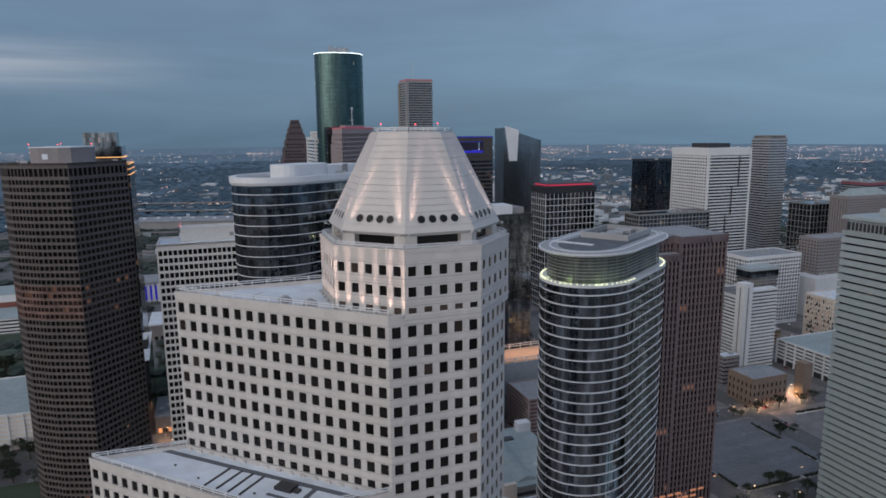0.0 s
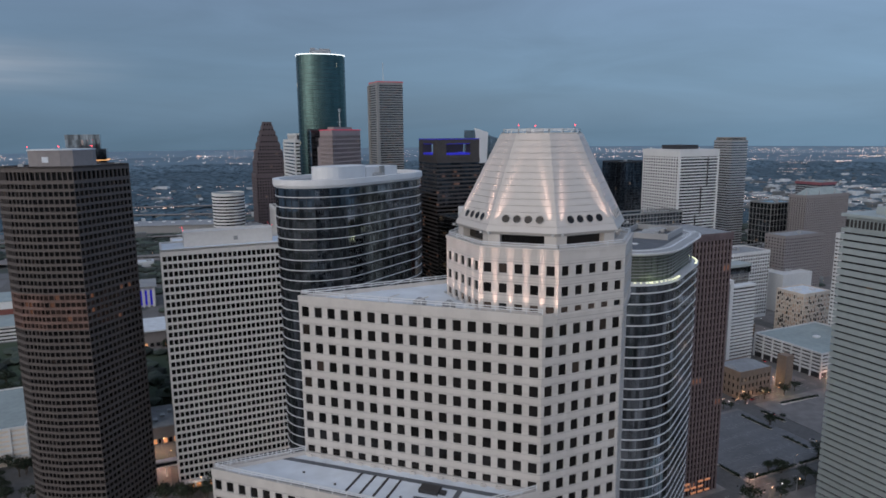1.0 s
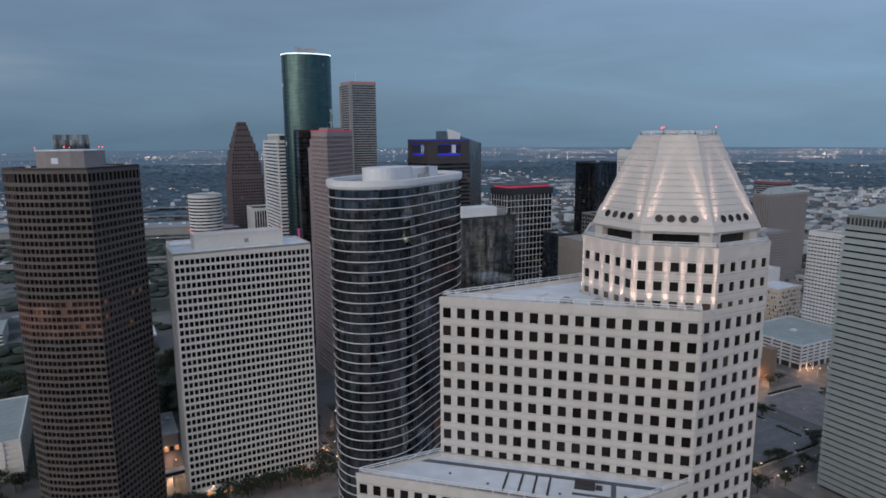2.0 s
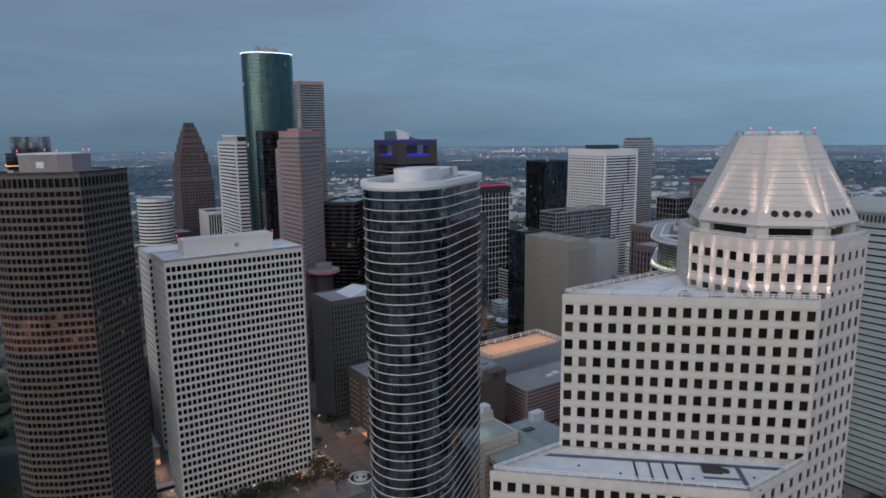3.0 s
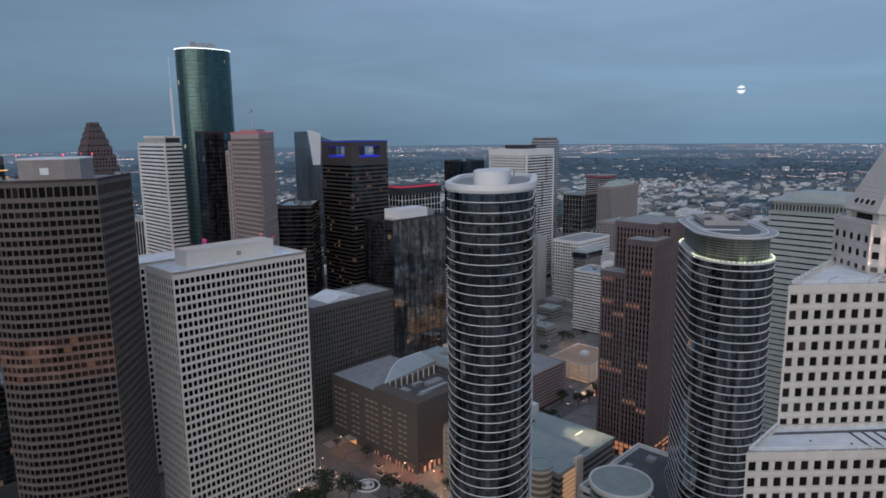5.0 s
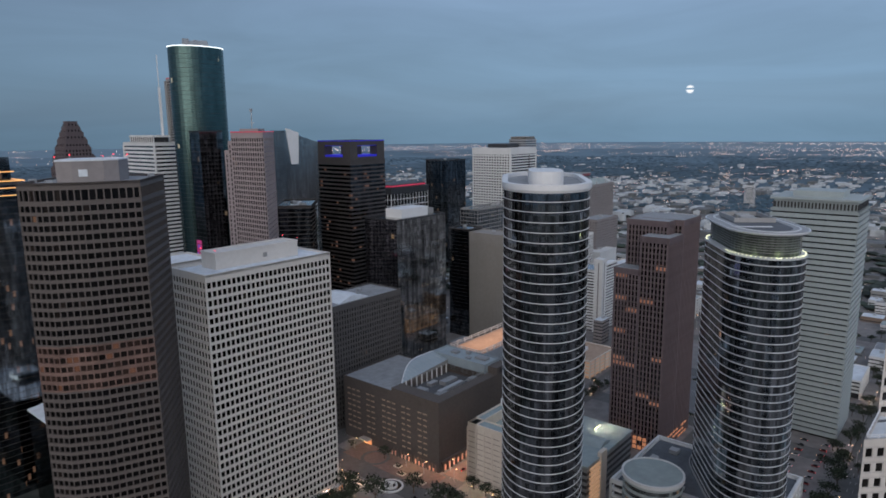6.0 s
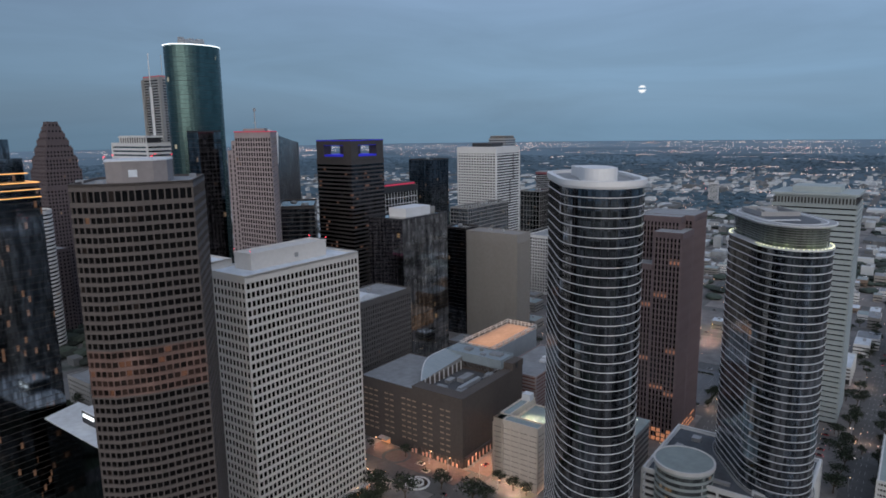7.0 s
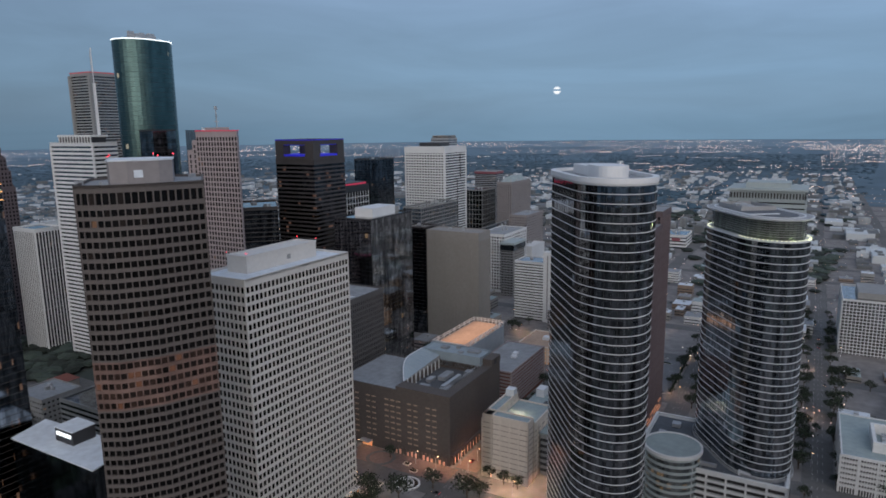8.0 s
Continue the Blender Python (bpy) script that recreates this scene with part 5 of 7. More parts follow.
pk = [W(117, 588), W(154, 625), W(154, 671), W(117, 634)]
pink = block_tower("pink_granite_tower", "pink granite tower with square windows and a red-lit crown", pk, 226, None, PINK, fh=4.0, style="punched", bays=3.1, ww=2.15, wh=2.8, top_band=4, units=1)
kb = pink.location
part("lit_rim", Shape(kb).ring(grow(pk, 0.4), grow(pk, -0.2), 226.0, 226.8), RED_STRIP, pink, "red line of light round the roof")
crown_pk = grow(pk, -7)
part("crown", Shape(kb).prism(crown_pk, 224.5, 229.0), PINK, pink)
mx, my = mid(pk)
part("mast", Shape(kb).beam((mx, my, 229), (mx, my, 246), 0.3).beam((mx - 2, my, 234), (mx + 2, my, 234), 0.25).beam((mx, my - 2, 238), (mx, my + 2, 238), 0.25).box(mx, my, 243.5, 1.8, 1.8, 2.6), STEEL, pink)
for v0_, v1_, z_ in ((634.2, 639, 219), (639.2, 645, 211)):
    wing = block_tower("pink_granite_wing", "lower pink granite wing stepping down from its tower", [W(117, v0_), W(152, v0_ + 35), W(152, v1_ + 35), W(117, v1_)], z_, None, PINK, fh=4.0, style="punched", bays=3.1, ww=2.0, wh=2.8, top_band=3, units=0)
block_tower("black_slab_tower", "black glass slab beside the green tower", rect(122.6, 146, 693.5, 716), 228, GLASS_BLACK, BLACK_METAL_AND_SHADE, fh=4.0, style="sheer", units=0)
screen_b = [o for o in scene.objects if o.name == "black_slab_tower"][0]
for k in range(12):
    part("lit_screen", Shape(screen_b.location).prism(rect(122.2, 122.5, 703 + 3.6 * (k % 3), 706.2 + 3.6 * (k % 3)), 110 + 4 * (k // 3), 113.5 + 4 * (k // 3)), (PURPLE, SCREEN_BLUE)[k % 5 == 2], screen_b, "magenta lit screen panel")


def blue_crown():
    u0, u1, v0, v1 = 224.6, 270.8, 604.4, 651
    poly = rect(u0, u1, v0, v1)
    t = block_tower("blue_crowned_tower", "dark granite tower with square openings lit blue at its top", poly, 199, GLASS_WARM, DARK_STONE, fh=3.95, band=1.7, proj=0.35, top_band=5, units=0)
    b = t.location
    zt0, zt1 = 198.0, 217.5
    part("sill", Shape(b).prism(poly, zt0, 201.5), DARK_STONE, t)
    part("lintel", Shape(b).ring(poly, grow(poly, -5), 212.6, zt1), DARK_STONE, t)
    part("core", Shape(b).prism(rect(u0 + 16, u1 - 16, v0 + 16, v1 - 16), 201.5, 214), DARK_STONE, t)
    for (a, c, w, d) in ((u0 + 5, v0 + 5, 10, 10), (u1 - 5, v0 + 5, 10, 10), (u0 + 5, v1 - 5, 10, 10), (u1 - 5, v1 - 5, 10, 10)):
        part("corner_pier", Shape(b).box(*W(a, c), 201.5, w, d, 11.1), DARK_STONE, t)
    # slabs glow by themselves in place of blue light cast on sill and ceiling
    part("blue_floor", Shape(b).prism(rect(u0 + 0.6, u1 - 0.6, v0 + 0.6, v1 - 0.6), 201.6, 203.4), BLUE_STRIP, t, "blue lit sill")
    part("blue_rim", Shape(b).ring(grow(poly, 0.2), grow(poly, -0.3), 216.6, 217.3), BLUE_STRIP, t)
    part("blue_ceiling", Shape(b).ring(grow(poly, -1), grow(poly, -5), 212.0, 212.6), BLUE_STRIP, t)


blue_crown()


def winged():
    t = thing("winged_tower", (*W(530, 1090), 0), "glass tower with a slanting white wing wall at its top", "skyscraper")
    b = t.location
    p = rect(501, 575, 1072, 1110)
    s = Shape(b)
    hs = (228, 206, 206, 228)
    s.face(*[(*q, 0) for q in p][::-1])
    for i in range(4):
        j = (i + 1) % 4
        s.face((*p[i], 0), (*p[j], 0), (*p[j], hs[j]), (*p[i], hs[i]))
    s.face(*[(*q, h) for q, h in zip(p, hs)])
    part("curtain_wall", s, GLASS_HAZE, t)
    w = Shape(b)
    a, c = W(503, 1071.2), W(530, 1071.2)
    f = W(512, 1071.2)
    w.face((*a, 232), (*f, 170), (*W(527, 1071.2), 170), (*c, 224))
    w.face((*c, 224), (*W(527, 1071.2), 170), (*W(527, 1072.6), 170), (*W(530, 1072.6), 224))
    w.face((*a, 232), (*c, 224), (*W(530, 1072.6), 224), (*W(503, 1072.6), 232))
    w.face((*f, 170), (*a, 232), (*W(503, 1072.6), 232), (*W(512, 1072.6), 170))
    part("wing_wall", w, RIM_WHITE, t, "white slanting wall")
    mull = Shape((b.x, b.y, 0)).ring(grow(p, .1), grow(p, -.1), 0, .4).data("mullion")
    for k in range(48):
        ob = part("mullion", mull, BLACK_METAL_AND_SHADE, t); ob.location = (0, 0, 6 + 4.1 * k)


winged()
block_tower("dark_block_tower", "dark glass office block beside the pink tower", turned_box(-42, 668, 60, 33, 65), 160, GLASS_BLACK, DARK_STONE, fh=4.0, band=0.9, proj=0.1, top_band=3, units=2, seed=4)
red_t = block_tower("red_roofed_tower", "black and white gridded block with a red-lit roof", rect(391, 461, 714, 750), 148, GLASS_BLACK, WHITE_CONC, fh=8.0, style="grid", band=0.8, proj=0.5, top_band=0.9, fin=0.5, fin_step=6.0, units=0)
part("dark_cap", Shape(red_t.location).prism(rect(390, 462, 713, 751), 146.5, 154.5), BLACK_METAL_AND_SHADE, red_t)
part("roof_box", Shape(red_t.location).prism(rect(394, 458, 716, 748), 154.5, 158.2), BLACK_METAL_AND_SHADE, red_t)
part("red_sign", Shape(red_t.location).ring(rect(393.6, 458.4, 715.6, 748.4), rect(394, 458, 716, 748), 155.4, 157.4), RED_STRIP, red_t, "red glowing roof edge")

# white tower with a stepped notch
def notched():
    poly = rect(601.5, 669.9, 676, 744.7)
    t = thing("white_striped_tower", (*mid(poly), 0), "white tower with dark window bands and a stepped notch", "skyscraper")
    b = t.location
    part("curtain_wall", Shape(b).prism(poly, 0, 190), GLASS_BLACK, t)
    slab = Shape((b.x, b.y, 0)).prism(grow(poly, 0.5), 0, 2.0).data("floor_band")
    for k in range(46):
        ob = part("floor_band", slab, WHITE_CONC, t); ob.location = (0, 0, 186.5 - 4.0 * k)
    part("crown", Shape(b).prism(grow(poly, 0.7), 189.5, 198.9), WHITE_CONC, t)
    part("penthouse", Shape(b).prism(rect(620, 652, 695, 730), 198.9, 204.5), BLACK_METAL_AND_SHADE, t)
    for j in range(15):
        part("pier", Shape(b).box(*W(601.2, 677 + j * 4.76), 0, 1.2, 1.4, 190), WHITE_CONC, t)
    for u in (602, 669.4):
        part("corner_pier", Shape(b).box(*W(u, 676), 0, 2.4, 2.4, 190), WHITE_CONC, t)
    # black strips on the wall stand in for the shaded recess of the notch
    for k, (u, z0, z1) in enumerate(((650, 150, 188), (640, 112, 150), (632, 78, 112), (624, 40, 78))):
        part("notch", Shape(b).prism(rect(u, u + 1.7, 674.9, 676.5), z0, z1), BLACK_METAL_AND_SHADE, t)


notched()
# pale glass and cladding carry the haze in front of this tower
slim = block_tower("slim_grey_tower", "slim grey tower with thin horizontal bands", rect(815, 849, 787, 823), 208, GLASS_HAZE, SLATE, fh=4.0, band=2.1, proj=0.3, top_band=3, units=0)
part("penthouse", Shape(slim.location).prism(rect(817, 847, 789, 821), 206.8, 212), GLASS_WARM, slim)
for z in (207.6, 209.6, 211.6):
    part("penthouse_band", Shape(slim.location).prism(rect(816.6, 847.4, 788.6, 821.4), z, z + 1.1), GREY_TAN, slim)
block_tower("black_glass_tower", "black glass slab tower", rect(612.6, 660, 804.6, 850), 179.2, GLASS_BLACK, BLACK_METAL_AND_SHADE, fh=4.0, style="sheer", units=1)
block_tower("pale_gridded_block", "pale gridded office block", rect(474, 576, 640, 668), 125, GLASS_BLUE, GREY_CONC, fh=5.0, style="grid", band=0.9, proj=0.3, top_band=2, fin=0.5, fin_step=5.0, units=3)
blank = block_tower("blank_walled_block", "windowless beige concrete block", rect(349, 377, 495, 557.7), 119, BEIGE, BEIGE, fh=30, style="sheer", units=2, category="building")
for side, (u0, v0, u1, v1) in enumerate(((349, 495, 377, 495), (349, 495, 349, 557.7))):
    for k in range(33):
        u, v = u0 + (u1 - u0) * (k + .5) / 33, v0 + (v1 - v0) * (k + .5) / 33
        part("wall_rib", Shape(blank.location).box(*W(u, v), 4, 0.5, 0.5, 106), BEIGE, blank)
block_tower("blank_walled_annex", "windowless pale concrete annex", rect(512, 554, 606, 640), 86, SLATE, SLATE, fh=30, style="sheer", units=0, category="building")
block_tower("dark_glass_block", "dark glass block with a plain front", rect(352, 377, 561, 588), 121, GLASS_BLACK, DARK_STONE, fh=4, style="sheer", units=1, category="building")
bz = block_tower("bronze_glass_block", "bronze mirror-glass office block with a white penthouse", rect(210, 277, 531, 571), 149, GLASS_BRONZE, BLACK_METAL_AND_SHADE, fh=4, style="sheer", units=0)
part("penthouse", Shape(bz.location).prism(rect(226, 262, 540, 560), 147.8, 156), RIM_WHITE, bz)
part("penthouse", Shape(bz.location).prism(rect(263, 276, 545, 562), 147.8, 153), GREY_CONC, bz)
DARK_GRID = surface("dark_grey_concrete_grid", (0.098, 0.094, 0.093), 0.8, vary=0.12, grain=0.4, stain=0.04)
vb = block_tower("dark_gridded_block", "dark grey concrete block with tall narrow windows", rect(99, 180, 499, 535), 98, None, DARK_GRID, ROOF_GREY, fh=4.2, style="punched", bays=2.6, ww=1.1, wh=2.9, top_band=4, units=2, category="building")
part("roof_ridge", Shape(vb.location).prism(rect(118, 150, 505, 530), 96.8, 101, poly2=rect(132, 136, 505, 530)), ROOF_WHITE, vb)
rr = thing("round_roof_restaurant", (*W(135.4, 589.5), 0), "round tower head with a glowing purple band", "building")
cx, cy = W(135.4, 589.5)
part("shaft", Shape(rr.location).prism(disc(cx, cy, 8, 24), 0, 100), DARK_STONE, rr)
part("rim", Shape(rr.location).prism(disc(cx, cy, 9, 28), 99, 102, poly2=disc(cx, cy, 14, 28)).prism(disc(cx, cy, 14, 28), 102, 104), GREY_TAN, rr)
part("lantern", Shape(rr.location).prism(disc(cx, cy, 7.5, 24), 104, 109), MAUVE_GREY, rr)
part("light_band", Shape(rr.location).ring(disc(cx, cy, 14.2, 28), disc(cx, cy, 13.6, 28), 101.6, 102.1), PURPLE, rr)


# ---- theatre, garages and low buildings ----
def theatre():
    t = thing("theatre", (*W(145, 440), 0), "dark brick theatre with a curved glass foyer roof", "theatre")
    b = t.location
    left = rect(107, 166, 440, 490)
    part("stage_house", Shape(b).prism(left, 0, 46.5), DARK_BROWN, t)
    part("stage_roof", Shape(b).prism(grow(left, -0.8), 46.5, 46.9), ROOF_GREY, t)
    part("stage_parapet", Shape(b).ring(left, grow(left, -0.8), 46.5, 47.3), DARK_BROWN, t)
    main, well = rect(106.6, 187, 397, 440), rect(117, 168, 405, 438.6)
    part("hall", Shape(b).ring(main, well, 0, 50), DARK_BROWN, t)
    # well floor in a darker colour than the roofs around it
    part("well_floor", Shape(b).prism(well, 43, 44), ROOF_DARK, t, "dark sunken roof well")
    part("terrace_block", Shape(b).prism(rect(168, 186.8, 404.5, 455), 46, 56), SAIL, t, "pale terrace block beside the well")
    part("terrace_parapet", Shape(b).ring(rect(168, 186.8, 404.5, 455), rect(168.6, 186.2, 405.1, 454.4), 56, 57), SAIL, t)
    part("corner_tower", Shape(b).prism(rect(172, 187.2, 396.6, 404.4), 49.8, 55), DARK_BROWN, t)
    part("corner_door", Shape(b).prism(rect(176, 179, 396.3, 396.8), 50.5, 54), BLACK_METAL_AND_SHADE, t)
    # the sail: a pale roof whose outer edge sweeps round and up from the side wall
    n = 14
    rim = []
    for j in range(n + 1):
        k = j / n
        a = math.pi / 2 * min(1, k * 1.5)
        u = 116.8 + 51.2 * k
        rim.append((u, 439.6 + 15.4 * math.sin(a), 50.2 + 6.6 * math.sin(a)))
    base = [(u, 439.2, 50.2 + 3.4 * j / n) for j, (u, v, z) in enumerate(rim)]
    for j in range(n):
        (ua, va, za), (ub, vb, zb) = rim[j], rim[j + 1]
        (uc, vc, zc), (ud, vd, zd) = base[j], base[j + 1]
        part("sail_panel", Shape(b).face_of((*W(uc, vc), zc), (*W(ud, vd), zd), (*W(ub, vb), zb), (*W(ua, va), za)), SAIL, t)
        part("sail_wall", Shape(b).face_of((*W(ua, va), 46.4), (*W(ua, va), za), (*W(ub, vb), zb), (*W(ub, vb), 46.4)), SAIL, t)
        part("sail_edge", Shape(b).beam((*W(ua, va), za + .1), (*W(ub, vb), zb + .1), 0.28), RIM_WHITE, t)
        part("sail_seam", Shape(b).beam((*W(uc, vc), zc + .04), (*W(ua, va), za + .04), 0.07), STEEL, t)
        part("well_wall", Shape(b).face_of((*W(uc, vc), 44), (*W(ud, vd), 44), (*W(ud, vd), zd), (*W(uc, vc), zc)), GREY_CONC, t)
    for k in range(9):
        part("well_column", Shape(b).box(*W(120 + k * 5.6, 438.3), 44, .8, .6, 7), WHITE_CONC, t)
    for u, v, w, d, h in ((140, 414, 26, 3, 3.5), (150, 424, 14, 6, 3), (128, 412, 9, 6, 2.6), (161, 410, 6, 6, 4), (125, 428, 6, 8, 2.4), (140, 431, 8, 4, 2.2), (179, 415, 6, 10, 1.6), (178, 440, 5, 6, 1.6), (182, 430, 3, 3, 2.2), (174, 424, 3, 4, 1.2)):
        z = 44 if u < 168 else 56
        part("roof_unit", Shape(b).box(*W(u, v), z, w, d, h), ROOF_GREY if u != 140 else STEEL, t)
    for k in range(10):
        part("truss_post", Shape(b).beam((*W(120 + k * 5, 405.4), 50), (*W(120 + k * 5, 405.4), 51.4), 0.15), STEEL, t)
    part("truss", Shape(b).beam((*W(117, 405.4), 51.4), (*W(168, 405.4), 51.4), 0.15), STEEL, t)
    # slit windows in the side wall and the lit arcade at the foot
    for v in (484, 479, 474, 464, 459, 448, 443, 438, 429, 424, 414, 409):
        for r in range(8):
            part("slit_window", Shape(b).prism(rect(106.3, 106.75, v - 1.6, v + 1.6), 9 + r * 4.2, 9.9 + r * 4.2), SLIT, t)
    for k in range(17):
        part("arcade_column", Shape(b).box(*W(110 + k * 4.6, 396.0), 0, 1.1, 1.1, 6.5), DARK_BROWN, t)
        part("arcade_bay", Shape(b).box(*W(112.3 + k * 4.6, 396.85), 0.3, 3.2, 0.25, 3.6 + (k % 3) * 0.5), ARCADE, t, "warm lit arcade bay")
    part("arcade_lintel", Shape(b).prism(rect(108, 186, 395.5, 396.9), 6.5, 8.0), DARK_BROWN, t)
    for k in range(13):
        part("arcade_pier", Shape(b).box(*W(106.0, 400 + k * 3.2), 0.1, 1.0, 1.0, 5.4), DARK_BROWN, t)
        if k % 4 != 2:
            part("arcade_bay", Shape(b).box(*W(106.45, 401.6 + k * 3.2), 0.3, 0.25, 2.1, 2.2 + (k % 3) * 0.5), ARCADE, t, "warm lit arcade bay")
    part("entrance_canopy", Shape(b).prism(rect(101.5, 106.5, 461, 470), 4.6, 5.2), GREY_CONC, t)
    part("entrance_glass", Shape(b).prism(rect(106.2, 106.6, 461.5, 469.5), 0.3, 4.2), WARM_ROOM, t, "bright warm entrance doors")
    return t


# tan colour stands in for the light inside the slit windows
SLIT = surface("tan_lit_slit", (0.36, 0.26, 0.20), 0.8, vary=0.2)
theatre()


def deck_garage(name, label, poly, z1, fh, wall_mat, roof_mat, units=2, cat="parking garage", lit=None, seed=1, pitch=9):
    """Open parking decks: a core, black for the shade inside unless lit is given, a parapet band at each deck, columns
    at the corners.
    """
    t = thing(name, (*mid(poly), 0), label, cat)
    b = t.location
    part("core", Shape(b).prism(grow(poly, -0.7), 0, z1 - 1.0), lit or BLACK_METAL_AND_SHADE, t)
    band = Shape((b.x, b.y, 0)).ring(poly, grow(poly, -0.8), 0, fh * 0.52).data("deck_band")
    n = int((z1 - 1) / fh)
    for k in range(n):
        ob = part("deck_band", band, wall_mat, t); ob.location = (0, 0, z1 - fh * 0.52 - k * fh)
    for i in range(len(poly)):
        p, q = Vector(poly[i]), Vector(poly[(i + 1) % len(poly)])
        m = max(1, int((q - p).length / pitch))
        for k in range(m):
            c = p.lerp(q, k / m)
            part("column", Shape(b).box(c.x, c.y, 0, 1.2, 1.2, z1), wall_mat, t)
    part("roof_deck", Shape(b).prism(grow(poly, -0.8), z1 - 1.2, z1 - 0.8), roof_mat, t)
    for k in range(units):
        r = random.Random(seed * 31 + k)
        u = mid(poly)
        x, y = u[0] + r.uniform(-.3, .3) * 30, u[1] + r.uniform(-.3, .3) * 20
        part("roof_unit", Shape(b).box(x, y, z1 - .8, r.uniform(3, 8), r.uniform(3, 6), r.uniform(1.5, 3.5)), RIM_WHITE, t)
    return t


PALE_BLUE = surface("pale_blue_metal_siding", (0.30, 0.34, 0.37), 0.6, vary=0.12, grain=0.3, stain=0.05, streak=5)
gar = thing("roof_lit_garage", (*W(261, 455), 0), "pale plain-walled garage with a warm-lit roof deck and rail", "parking garage")
part("wall", Shape(gar.location).prism(rect(206, 284, 437, 468), 0, 46.2), PALE_BLUE, gar)
part("roof_deck", Shape(gar.location).prism(rect(207, 283, 438, 467), 46.2, 46.5), ROOF_TAN, gar)
for k in range(12):
    part("wall_rib", Shape(gar.location).prism(rect(205.6, 206, 438 + k * 2.5, 438.9 + k * 2.5), 0, 44), GREY_CONC, gar)
gp_ = grow(rect(206, 284, 437, 468), -0.2)
for p, q in zip(gp_, gp_[1:] + gp_[:1]):
    p, q = Vector(p), Vector(q)
    for z in (48.3, 50.0):
        part("rail", Shape(gar.location).beam((*p, z), (*q, z), 0.22), WHITE_CONC, gar)
    for k in range(9):
        c = p.lerp(q, k / 8)
        part("post", Shape(gar.location).box(c.x, c.y, 46.5, 0.7, 0.7, 4), WHITE_CONC, gar)
# added area light without a fixture, in place of the unseen deck lamps
pd = bpy.data.lights.new("deck_lamp", "AREA"); pd.shape, pd.size, pd.size_y, pd.energy, pd.color = "RECTANGLE", 66, 22, 6000, (1.0, 0.58, 0.34)
po = new("deck_lamp", pd); po.matrix_world = pose(*W(245, 452.5), 52, 0, 0, 20)
LIT_CREAM = glow("warm_lit_louvre", (1.0, 0.60, 0.36), 0.26)
deck_garage("striped_brick_garage", "brick-red parking garage with pale bands", rect(207, 280, 396, 431), 33.6, 2.9, PINK, ROOF_GREY, 2, lit=BRICK_RED, seed=3, pitch=60)
# glowing core and tan roof stand in for lamplight on decks and roof
deck_garage("lit_deck_garage", "cream parking garage with warm lit decks", rect(322, 372, 398, 440), 17, 3.2, CREAM, ROOF_TAN, 1, lit=LIT_CREAM, seed=5)
cg = thing("cream_garage", (*W(130, 357), 0), "cream concrete garage with thin louvre slots", "parking garage")
cgb = cg.location
for poly, z1 in ((rect(107, 116, 341, 373), 43), (rect(107, 150, 366, 373), 43), (rect(116, 150, 341, 366), 38)):
    part("wall", Shape(cgb).prism(poly, 0, z1), CREAM, cg)
    part("roof", Shape(cgb).prism(grow(poly, -0.7), z1, z1 + 0.15), ROOF_GREEN, cg)
    part("parapet", Shape(cgb).ring(poly, grow(poly, -0.7), z1, z1 + 1.1), CREAM, cg)
    k = 0
    while z1 - 5 - 3.5 * k > 3:
        part("louvre_slot", Shape(cgb).ring(grow(poly, 0.04), grow(poly, -0.2), z1 - 5 - 3.5 * k, z1 - 4.45 - 3.5 * k), CREAM_DARK, cg)
        k += 1
    for i in range(4):
        p, q = Vector(poly[i]), Vector(poly[(i + 1) % 4])
        m = max(1, int((q - p).length / 6))
        for j in range(m + 1):
            c = p.lerp(q, j / m)
            part("rib", Shape(cgb).box(c.x, c.y, 0, 0.9, 0.9, z1 - 2), CREAM, cg)
part("stair_house", Shape(cgb).box(*W(145, 369), 43, 6, 6, 5), RIM_WHITE, cg)
part("skylight", Shape(cgb).box(*W(124, 352), 38.2, 3, 8, .6), YELLOW_LAMP, cg, "yellow-green lit skylight")
# added spot without a fixture, brightens the sunken roof from above
pd = bpy.data.lights.new("deck_lamp", "SPOT"); pd.energy, pd.color, pd.shadow_soft_size, pd.spot_size, pd.spot_blend = 2600, (1.0, 0.85, 0.5), 0.6, radians(160), 0.4
po = new("deck_lamp", pd); po.location = (*W(128, 356), 42)
gr = thing("green_roofed_hall", (*W(165, 330), 0), "low hall with a pale green roof and round stair tower", "building")
gb2 = gr.location
gpoly = [W(*q) for q in ((126, 299), (188, 299), (188, 366), (151, 366), (151, 340), (126, 340))]
part("wall", Shape(gb2).prism(gpoly, 0, 29), GREY_CONC, gr)
for k in range(6):
    part("window_band", Shape(gb2).ring(grow(gpoly, .12), grow(gpoly, -.3), 3 + 4.2 * k, 5 + 4.2 * k), BLACK_METAL_AND_SHADE, gr)
part("roof", Shape(gb2).prism(grow(gpoly, 0.5), 29, 30), ROOF_GREEN, gr)
part("roof_ridge", Shape(gb2).prism(rect(151.5, 166, 303, 362), 30, 32.5, poly2=rect(157, 160, 303, 362)), ROOF_GREEN, gr)
part("penthouse", Shape(gb2).box(*W(184, 361), 30, 9, 6, 6), RIM_WHITE, gr)
part("skylight", Shape(gb2).box(*W(168, 352), 30, 9, 4, 1.2), ROOF_DARK, gr)
part("skylight_lamp", Shape(gb2).box(*W(177, 318), 30.2, 8, .7, .4), YELLOW_LAMP, gr)
